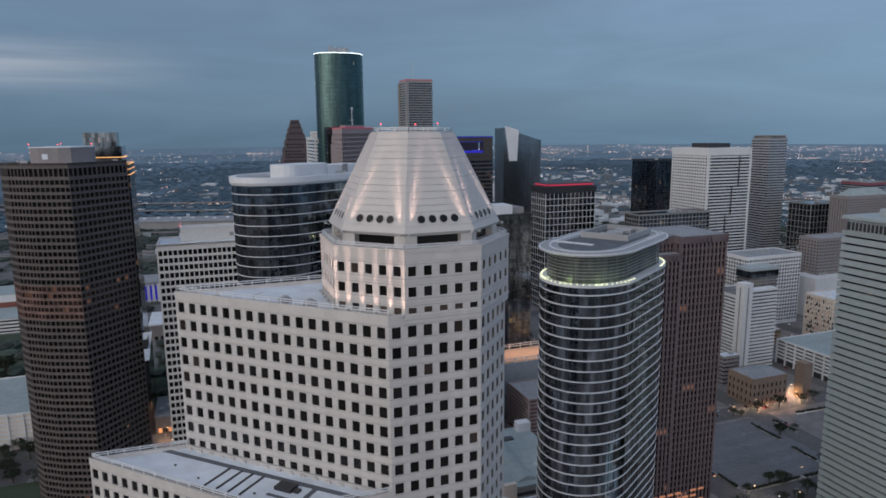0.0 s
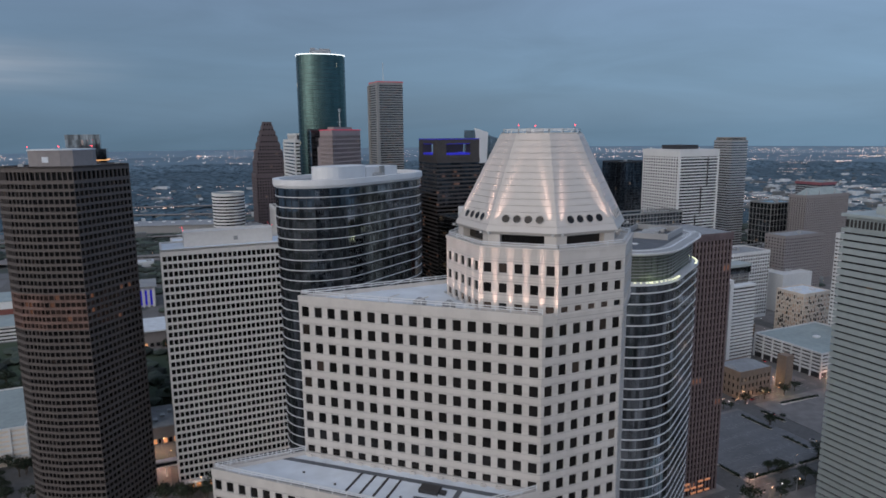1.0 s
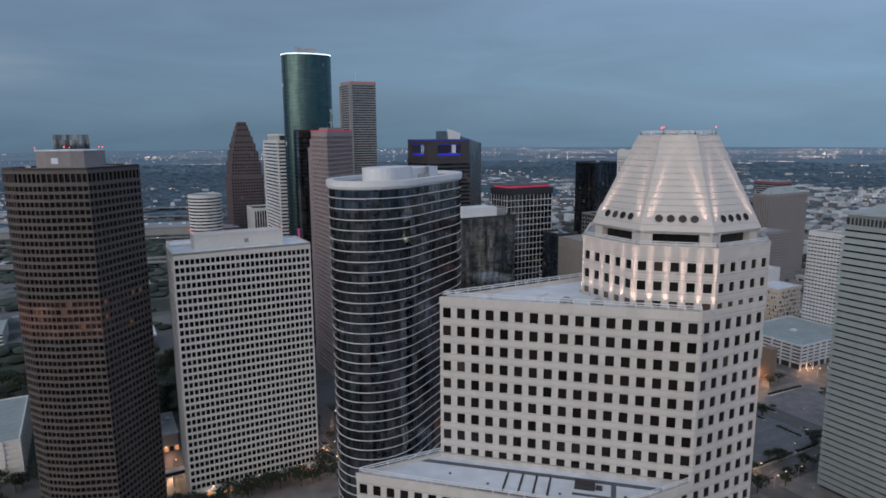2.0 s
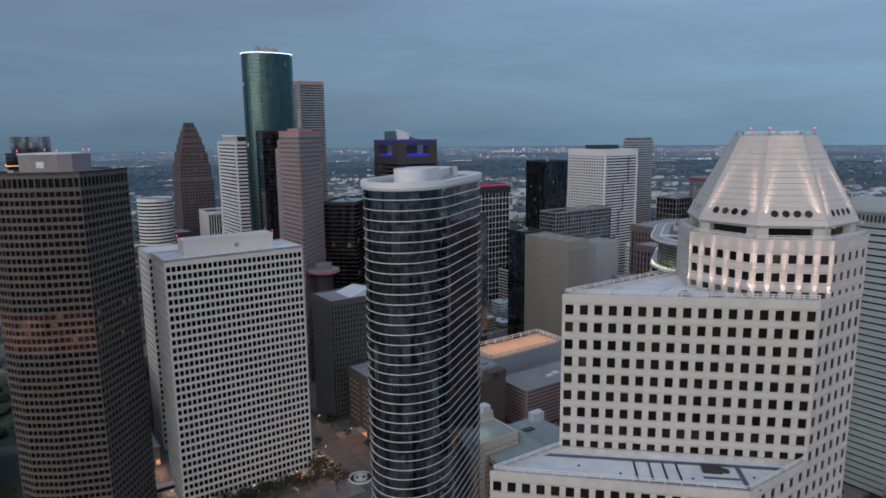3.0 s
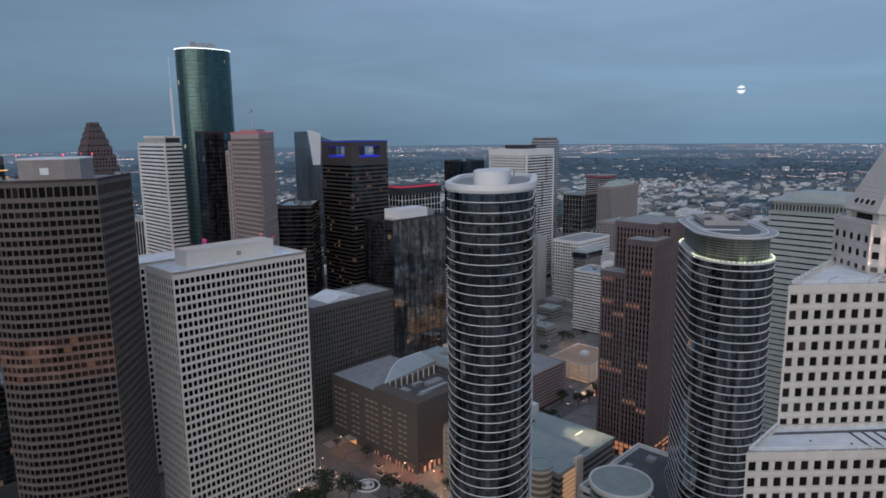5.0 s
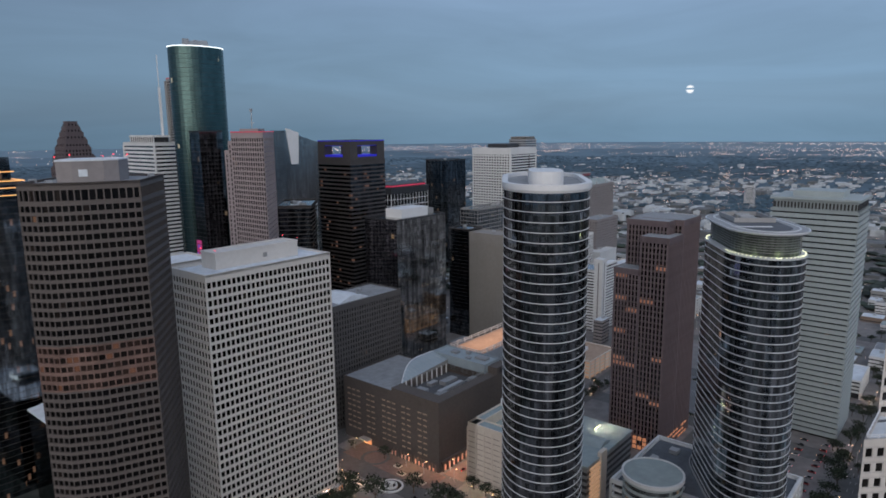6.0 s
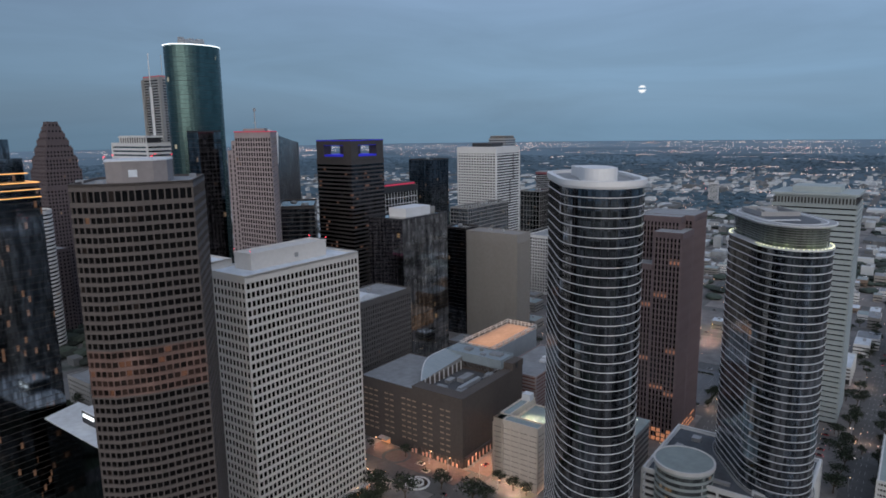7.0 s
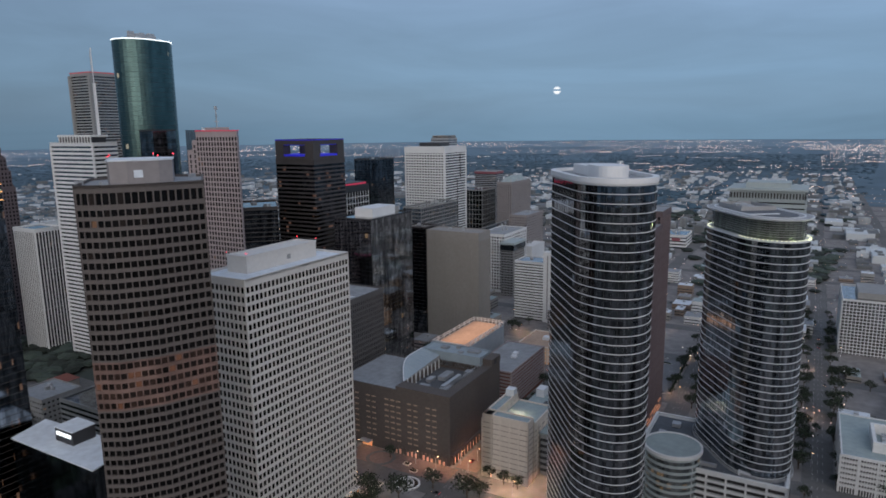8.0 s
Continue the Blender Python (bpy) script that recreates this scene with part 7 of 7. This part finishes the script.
# behind the white slab and the brown tower
for k in range(14):
    plant_tree(*W(tr_rand.uniform(-60, 20), tr_rand.uniform(560, 660)), 2, tr_rand.uniform(.7, 1.1))
for k in range(12):
    plant_tree(*W(tr_rand.uniform(-30, 8), tr_rand.uniform(660, 740)), 2, tr_rand.uniform(.8, 1.2))
for k in range(24):
    plant_tree(*W(tr_rand.uniform(-160, -112), tr_rand.choice((462, 480, 500, 512)) + tr_rand.uniform(-5, 5)), None, tr_rand.uniform(.7, 1.2))
for k in range(18):
    plant_tree(*W(tr_rand.uniform(-240, -110), tr_rand.uniform(610, 720)), 2, tr_rand.uniform(.9, 1.4))


def planter(u, v, w, d):
    """A raised bed: stone kerb, earth and clipped shrubs."""
    x, y = W(u, v)
    t = thing("planter", (x, y, .16), "raised stone planter with dark clipped shrubs", "planter", "plaza planters")
    part("kerb", Shape(t.location).ring(turned_box(x, y, w, d, 20), turned_box(x, y, w - .7, d - .7, 20), .16, .8), CREAM, t)
    leaves = Shape(t.location)
    for i in range(int(w * d * 3)):
        p = W(u + tr_rand.uniform(-.45, .45) * w, v + tr_rand.uniform(-.45, .45) * d)
        c = Vector((*p, .6 + tr_rand.uniform(0, 1.1)))
        a, b = Vector((tr_rand.gauss(0, 1), tr_rand.gauss(0, 1), tr_rand.gauss(0, 1))) * .28, Vector((tr_rand.gauss(0, 1), tr_rand.gauss(0, 1), tr_rand.gauss(0, 1))) * .28
        leaves.face(c - a, c - b, c + a, c + b)
    part("shrubs", leaves, LEAF, t)


structure("plaza", Shape().prism(rect(86, 106, 390, 470), 0.16, 0.20, True, False), BRICK_PAVING, "red-brown brick paving along the theatre")
structure("plaza_ring", Shape().ring(disc(*W(95, 446), 10.5, 40), disc(*W(95, 446), 8.0, 40), 0.16, 0.23), ASPHALT, "dark paving ring on the plaza")
structure("plaza", Shape().prism(rect(108, 188, 378, 394), 0.16, 0.20, True, False), BRICK_PAVING, "red-brown brick street beside the theatre")
fx, fy = W(74.6, 410.9)
fnt = thing("round_fountain", (fx, fy, .16), "round stone fountain basin on the plaza", "fountain")
part("basin", Shape(fnt.location).ring(disc(fx, fy, 8.2, 36), disc(fx, fy, 7.0, 36), .16, .9), WHITE_CONC, fnt)
part("inner_basin", Shape(fnt.location).ring(disc(fx, fy, 4.4, 28), disc(fx, fy, 3.6, 28), .16, 1.6), WHITE_CONC, fnt)
part("water", Shape(fnt.location).prism(disc(fx, fy, 7.0, 36), .16, .45), GLASS_HAZE, fnt)
part("spout", Shape(fnt.location).prism(disc(fx, fy, 1.6, 16), .3, 2.4, poly2=disc(fx, fy, 0.9, 16)).prism(disc(fx, fy, 1.9, 16), 2.4, 2.7), WHITE_CONC, fnt)
for k in range(5):
    for e in range(2):
        planter(58.5 + 7 * e + (k % 2), 428 + 9.5 * k, 4.5, 6.0)
for k in range(4):
    planter(90 + (k % 2) * 6, 398 + 9 * k, 4, 5)

# clipped hedges round the parking lots
def hedge(u0, v0, u1, v1):
    m = W((u0 + u1) / 2, (v0 + v1) / 2)
    t = thing("hedge", (*m, .2), "low dark green hedge along the parking lot", "hedge", "hedges")
    leaves, n = Shape(t.location), int(math.hypot(u1 - u0, v1 - v0) * 26)
    for k in range(n):
        f = tr_rand.random()
        x, y = W(u0 + (u1 - u0) * f + tr_rand.gauss(0, .5), v0 + (v1 - v0) * f + tr_rand.gauss(0, .5))
        c = Vector((x, y, .3 + 1.5 * tr_rand.random() * (.6 + .4 * math.sin(f * n * .4))))
        a, b = [Vector((tr_rand.gauss(0, 1), tr_rand.gauss(0, 1), tr_rand.gauss(0, 1))) * .3 for _ in range(2)]
        leaves.face(c - a, c - b, c + a, c + b)
    part("leaves", leaves, LEAF, t)
    part("kerb", Shape(t.location).prism([W(*q) for q in ((min(u0, u1) - 1, min(v0, v1) - 1), (max(u0, u1) + 1, min(v0, v1) - 1), (max(u0, u1) + 1, max(v0, v1) + 1), (min(u0, u1) - 1, max(v0, v1) + 1))], .16, .34), CREAM, t)


for q in ((380, 363, 380, 337), (378, 324, 378, 304), (401, 362, 401, 342), (428, 367, 470, 365), (306, 291, 348, 291), (352, 291, 376, 291), (302, 313, 302, 296)):
    hedge(*q)

# parking lots, lamps and cars
lot = Shape().prism(rect(303, 388, 293, 372), 0.16, 0.2, True, False)
structure("parking_lot", lot, LOT, "empty asphalt parking lot with faded stalls")
lot = Shape().prism(rect(408, 494, 291, 372), 0.16, 0.2, True, False)
structure("parking_lot", lot, PAVING, "pale concrete parking lot with planted islands")
stalls = Shape()
for row in range(6):
    for k in range(26):
        u, v = 306 + k * 3, 298 + row * 13
        stalls.face((*W(u, v), .21), (*W(u + .12, v), .21), (*W(u + .12, v + 5), .21), (*W(u, v + 5), .21))
structure("stall_marks", stalls, LINE_WHITE, "faded white stall lines")


def street_lamp(u, v, power=0.0):
    x, y = W(u, v)
    t = thing("street_lamp", (x, y, 0.1), "tall steel street lamp with a warm glowing head", "street lamp", "street lamps")
    part("pole", Shape(t.location).beam((x, y, 0.1), (x, y, 8.6), 0.09), STEEL, t)
    arm = part("arm", Shape(t.location).beam((x, y, 8.6), (x + 1.6, y, 8.9), 0.07), STEEL, t)
    part("lamp_head", Shape(t.location).prism(disc(x + 1.8, y, .28, 10), 8.7, 9.0), WARM_LAMP, arm)
    if power:
        pd = bpy.data.lights.new("street_light", "SPOT"); pd.energy, pd.color, pd.shadow_soft_size = power * 1.6, (1.0, 0.54, 0.33), 0.4
        pd.spot_size, pd.spot_blend = radians(155), 0.5
        po = new("street_light", pd); po.location = (x + 1.8, y, 8.2)


for u, v, p in ((94, 466, 4000), (113, 392.5, 3000), (150, 392, 3000), (186, 392, 3500), (464, 402, 14000), (505, 372, 6000), (250, 294, 5000), (200, 296, 3500), (66, 450, 2500), (190, 290, 4000), (470, 330, 5000), (60, 428, 2500), (84, 500, 2500),
                 (190, 330, 2500), (300, 189, 2500), (420, 189, 2500), (560, 189, 2500), (640, 300, 5000)):
    street_lamp(u, v, p)
# warm street lamps by the cream garage and along the foot of the white slab
for u, v, p in ((94, 346, 6500), (94, 362, 6500), (112, 329, 5500), (130, 329, 5500), (104, 382, 4000), (122, 384, 5000), (142, 384, 6000), (164, 384, 6000), (99, 404, 3000), (99, 420, 3000), (-40, 498, 5000), (-36, 476, 5000), (-42, 464, 4000), (-20, 429, 2000), (8, 429, 2000), (36, 429, 2000), (57, 440, 3000), (57, 460, 3000), (454, 398, 16000), (402, 384, 6000), (446, 385, 6000), (300, 283, 4000), (396, 283, 3000), (510, 283, 7000), (510, 340, 7000), (510, 384, 9000), (420, 380, 7000), (560, 384, 9000), (604, 300, 8000), (620, 400, 9000), (404, 470, 8000), (500, 500, 8000), (300, 384, 6000), (300, 440, 5000), (330, 490, 7000)):
    street_lamp(u, v, p)
foot = thing("slab_arcade", (*W(10, 432), 0), "warm lit arcade along the foot of the white slab", "arcade")
part("canopy", Shape(foot.location).prism(rect(-31, 51, 430.6, 433.3), 4.6, 5.1), WHITE_CONC, foot)
for k in range(20):
    part("column", Shape(foot.location).box(*W(-30 + k * 4.2, 431), 0.1, .5, .5, 4.5), WHITE_CONC, foot)
    if k % 3:
        part("lit_bay", Shape(foot.location).box(*W(-28 + k * 4.2, 433.2), 0.4, 2.6, .2, 3), WARM_ROOM, foot)
for k in range(20):
    plant_tree(*W(-42 + k * 4.6 + tr_rand.uniform(-2, 2), tr_rand.choice((416, 420, 424)) + tr_rand.uniform(-1.5, 1.5)), 2, tr_rand.uniform(.7, 1.0))
for k in range(40):
    street_lamp(tr_rand.uniform(200, 900), 173 + 106 * tr_rand.randrange(0, 5) + tr_rand.choice((-11, 11)))


def car_kit(paint):
    t = new("car")
    body = Shape()
    body.prism([(-2.2, -.9), (2.2, -.9), (2.2, .9), (-2.2, .9)], .35, .95, poly2=[(-2.15, -.85), (2.1, -.85), (2.1, .85), (-2.15, .85)])
    part("body", body, paint, t)
    part("cabin", Shape().prism([(-1.5, -.8), (1.1, -.8), (1.1, .8), (-1.5, .8)], .95, 1.5, poly2=[(-1.1, -.65), (.5, -.65), (.5, .65), (-1.1, .65)]), PANE_FAR, t)
    for x in (-1.4, 1.4):
        for y in (-.85, .85):
            part("wheel", Shape().prism([(x + .32 * math.cos(a), .32 + .32 * math.sin(a)) for a in [math.pi * 2 * i / 10 for i in range(10)]], y - .1, y + .1), BLACK_METAL_AND_SHADE, t)
            w = t.children[-1]
            w.rotation_euler = (radians(90), 0, 0)
    for y in (-.6, .6):
        part("headlight", Shape().box(2.18, y, .6, .1, .3, .2, 0), WARM_LAMP, t)
        part("tail_light", Shape().box(-2.2, y, .65, .08, .3, .18, 0), RED_LAMP, t)
    return t


PAINTS = [surface("car_paint_white", (.6, .6, .6), .3, vary=.03), surface("car_paint_dark", (.04, .045, .05), .3, vary=.03), surface("car_paint_red", (.25, .03, .03), .3, vary=.03), surface("car_paint_silver", (.35, .36, .37), .35, .4, vary=.03)]
KITS = []
for i, c in enumerate(PAINTS):
    k = car_kit(c)
    k.matrix_basis = pose(*W(150 + 9 * i, 387 + (i % 2) * 3), .05, 0, 0, 20)
    tagged(k, ("white", "black", "red", "silver")[i] + " car on the street between the towers", "car", "cars on the streets")
    KITS.append(k)
cr = random.Random(3)
for n in range(62):
    if cr.random() < .55:
        u, v, a = cr.uniform(90, 800), 173 + 106 * cr.randrange(0, 4) + cr.choice((-6.6, -2, 2, 6.6)), 20
    else:
        u, v, a = 80 + 106 * cr.randrange(0, 6) + cr.choice((-6.6, -2, 2, 6.6)), cr.uniform(180, 560), 110
    copy_thing(cr.choice(KITS), pose(*W(u, v), .05, 0, 0, a + cr.choice((0, 180))))

for n in range(24):
    u, v = 205 + 9.5 * (n % 12) + cr.uniform(-.6, .6), 205 + 14 * (n // 12)
    copy_thing(cr.choice(KITS), pose(*W(u, v), .2, 0, 0, 110))

# ---- far city ----
FOOT = [o for o in scene.objects if o.type == "EMPTY" and o.get("category") and o.get("category") not in ("car", "tree", "street lamp")]
taken = []
for o in FOOT:
    pts = [o.location + c.location + Vector(v) for c in o.children if c.type == "MESH" for v in c.bound_box]
    taken.append((min(p.x for p in pts), max(p.x for p in pts), min(p.y for p in pts), max(p.y for p in pts)))
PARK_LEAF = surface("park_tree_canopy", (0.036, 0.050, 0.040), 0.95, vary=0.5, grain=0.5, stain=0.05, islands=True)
fr = random.Random(11)
low, count = Shape(), 0


def shrink(r):
    """How small things look beyond the flat land, where far country is drawn nearer."""
    return R_FLAT / (R_FLAT * (R_TRUE / R_FLAT) ** ((r - R_FLAT) / (R_END - R_FLAT))) if r > R_FLAT else 1.0


def clear(x, y, d):
    return not any(a - d < x < b + d and c - d < y < e + d for a, b, c, e in taken)


sites = []
for i in range(-6, 36):
    for j in range(-4, 32):
        u0, v0 = 80 + 106 * i + 12, 173 + 106 * j + 12
        turn = 20 if i < 12 and j < 10 or noise.noise((i * .21, j * .21, 5.0)) < .25 else -8
        for q in range(7):
            u, v = u0 + (q % 3) * 30 + fr.uniform(-6, 6) + 11, v0 + (q // 3) * 30 + fr.uniform(-6, 6) + 11
            x, y = W(u, v)
            r = math.hypot(x - CX, y - CY)
            if r > 3300 or v < 60 or (y < 300 and u < 300) or (u < 300 and v < 520) or (295 < u < 500 and 285 < v < 380):
                continue
            if fr.random() < .22 + (.66 if x < -40 else 0) + (.68 if r > 2850 else 0) or not clear(x, y, 16):
                continue
            if r > 1200 and noise.noise((x * .0018, y * .0018, 3.0)) > .2 and fr.random() < .8:
                continue
            w, d = fr.uniform(9, 26), fr.uniform(9, 24)
            if r > 900 and fr.random() < .26:
                w, d = w * 2.5, d * 1.8
            h = fr.choice((4, 5, 6, 7, 8, 10, 14)) * fr.uniform(.8, 1.2) * (1.6 if r < 1300 and fr.random() < .2 else 1)
            sites.append((r, x, y, w, d, h, turn))
sites.sort()
for r, x, y, w, d, h, turn in sites:
    z, k = land(r), max(shrink(r), .35)
    if count < 140 and x > 0:
        t = thing("low_building", (x, y, 0), "low flat-roofed city building", "building", "low city buildings")
        part("wall", Shape(t.location).box(x, y, 0, w, d, h, turn), fr.choice((TAN_STONE, GREY_CONC, GREY_TAN, WHITE_CONC, BEIGE, MAUVE_GREY)), t)
        top = part("roof", Shape(t.location).box(x, y, h + .02, w - 1, d - 1, .3, turn), fr.choice((ROOF_WHITE, ROOF_WHITE, ROOF_GREY, ROOF_GREEN)), t)
        for f in range(max(1, int(h / 3.6))):
            part("window_band", Shape(t.location).box(x, y, 1.3 + 3.6 * f, w + .12, d + .12, 1.0, turn), GLASS_BLUE, t)
        part("roof_unit", Shape(t.location).box(x + w * .15, y, h + .32, 4, 3, 2, turn), STEEL, top)
        count += 1
    else:
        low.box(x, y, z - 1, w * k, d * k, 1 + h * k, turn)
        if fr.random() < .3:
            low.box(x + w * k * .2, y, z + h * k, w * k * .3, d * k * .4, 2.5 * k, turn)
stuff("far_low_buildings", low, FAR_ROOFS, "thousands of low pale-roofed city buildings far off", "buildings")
can, near_can = Shape(), Shape()
PH = (1 + 5 ** .5) / 2
ICO_V = [(-1, PH, 0), (1, PH, 0), (-1, -PH, 0), (1, -PH, 0), (0, -1, PH), (0, 1, PH), (0, -1, -PH), (0, 1, -PH), (PH, 0, -1), (PH, 0, 1), (-PH, 0, -1), (-PH, 0, 1)]
ICO_F = [(0, 11, 5), (0, 5, 1), (0, 1, 7), (0, 7, 10), (0, 10, 11), (1, 5, 9), (5, 11, 4), (11, 10, 2), (10, 7, 6), (7, 1, 8), (3, 9, 4), (3, 4, 2), (3, 2, 6), (3, 6, 8), (3, 8, 9), (4, 9, 5), (2, 4, 11), (6, 2, 10), (8, 6, 7), (9, 8, 1)]
lights = Shape()


def lump(x, y, z, r, h, can):
    k = len(can.v)
    for a, b, c in ICO_V:
        j = fr.uniform(.75, 1.25)
        can.v.append((x + a * r * .55 * j, y + b * r * .55 * j, z + (c * .55 + .8) * h * .6))
    can.f.extend(tuple(k + i for i in f) for f in ICO_F)


def spark(x, y, z, r):
    k = len(lights.v)
    lights.v.extend([(x - r, y, z), (x + r, y, z), (x, y - r, z), (x, y + r, z), (x, y, z - r), (x, y, z + r)])
    lights.f.extend((k + a, k + b, k + c) for a, b, c in ((0, 2, 5), (2, 1, 5), (1, 3, 5), (3, 0, 5), (2, 0, 4), (1, 2, 4), (3, 1, 4), (0, 3, 4)))


for n in range(42000):
    r = fr.uniform(0, 1) ** .7 * 3250 + 500
    a = radians(fr.uniform(15, 140))
    x, y = CX + r * math.cos(a), CY + r * math.sin(a)
    if noise.noise((x * .0018, y * .0018, 3.0)) < ((-.12 if x < -40 else .12) if r < 2850 else -.35) and fr.random() < .84:
        continue
    if not clear(x, y, 12) or (math.hypot(x, y - 300) < 520 and x > -60):
        continue
    k = max(shrink(r), .35)
    s = fr.uniform(4, 9) * (k ** .5)
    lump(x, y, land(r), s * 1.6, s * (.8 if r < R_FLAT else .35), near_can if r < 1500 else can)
for n in range(150):
    s = fr.uniform(4, 7)
    u, v = (fr.uniform(-290, -104), fr.uniform(608, 840)) if n < 105 else (fr.uniform(-54, 20), fr.uniform(560, 740))
    if clear(*W(u, v), 4):
        lump(*W(u, v), 0.2, s * 1.4, s, near_can)
for n in range(110):
    s = fr.uniform(4.5, 7.5)
    lump(*W(fr.uniform(62, 135), fr.uniform(800, 955)), 0.2, s * 1.5, s, near_can)
stuff("park_trees", near_can, PARK_LEAF, "dark green clumps of trees in far parks and yards", "trees")
stuff("far_trees", can, FAR_LEAF, "dark band of far tree canopy between the low roofs, blued for haze", "trees")


def light_at(x, y, big=1.0):
    r = math.hypot(x - CX, y - CY)
    if r < 4900:
        spark(x, y, land(r) + 9 * max(.25, shrink(r)), r * fr.choice((.00015, .0002, .00028, .0004)) * big)


# street and window lights among the low blocks
for n in range(420):
    u, v = fr.uniform(190, 900), fr.uniform(90, 700)
    if n % 2:
        u = 80 + 106 * fr.randrange(2, 8) + fr.choice((-10.5, 10.5))
    else:
        v = 173 + 106 * fr.randrange(0, 5) + fr.choice((-10.5, 10.5))
    if clear(*W(u, v), 3):
        spark(*W(u, v), 8.5, fr.choice((.22, .3, .4)))
for n in range(4600):
    r, a = 600 + 1700 * fr.random() ** .8, radians(fr.uniform(12, 135))
    x, y = CX + r * math.cos(a), CY + r * math.sin(a)
    if clear(x, y, 4) and (x > -60 or fr.random() < .14):
        light_at(x, y, .8 if fr.random() < .9 else 1.5)
# lamps along the motorways
for y0, bend in ((1198, .10), (1880, -.05), (2080, .03)):
    for k in range(60):
        x = -1450 + 1300 * fr.random()
        light_at(x, y0 + bend * (x + 700) + fr.gauss(0, 12), .9)
# lit roads and yards strung out over the plain
for n in range(150):
    r, a = 1700 + 2700 * fr.random() ** .8, radians(15 + 120 * fr.random() ** 1.35)
    way_ = a + math.pi / 2 + fr.gauss(0, .12)
    length, m = fr.uniform(60, 420), fr.randrange(14, 46)
    for k in range(m):
        s, o = fr.uniform(-.5, .5) * length, fr.gauss(0, 14)
        light_at(CX + r * math.cos(a) + s * math.cos(way_) + o * math.cos(a), CY + r * math.sin(a) + s * math.sin(way_) + o * math.sin(a), 1.15)
# the glitter along the horizon, densest towards the east
for n in range(8500):
    a = radians(14 + 122 * fr.random() ** 1.5)
    r = 3750 + 1100 * fr.random() ** .75
    if noise.noise((a * 9.0, r * .003, 1.0)) < -.02 + .25 * math.sin(a * 1.3) * (a > 1.3) and fr.random() < .88:
        continue
    light_at(CX + r * math.cos(a), CY + r * math.sin(a), 1.0)
# a long boulevard running straight out
for k in range(110):
    r = 1300 + 1900 * (k / 110)
    a = 0.632 + fr.gauss(0, .006)
    light_at(CX + r * math.cos(a), CY + r * math.sin(a), 1.3)
stuff("far_lights", lights, FAR_LIGHT, "scattered warm and white city lights far off", "lights")

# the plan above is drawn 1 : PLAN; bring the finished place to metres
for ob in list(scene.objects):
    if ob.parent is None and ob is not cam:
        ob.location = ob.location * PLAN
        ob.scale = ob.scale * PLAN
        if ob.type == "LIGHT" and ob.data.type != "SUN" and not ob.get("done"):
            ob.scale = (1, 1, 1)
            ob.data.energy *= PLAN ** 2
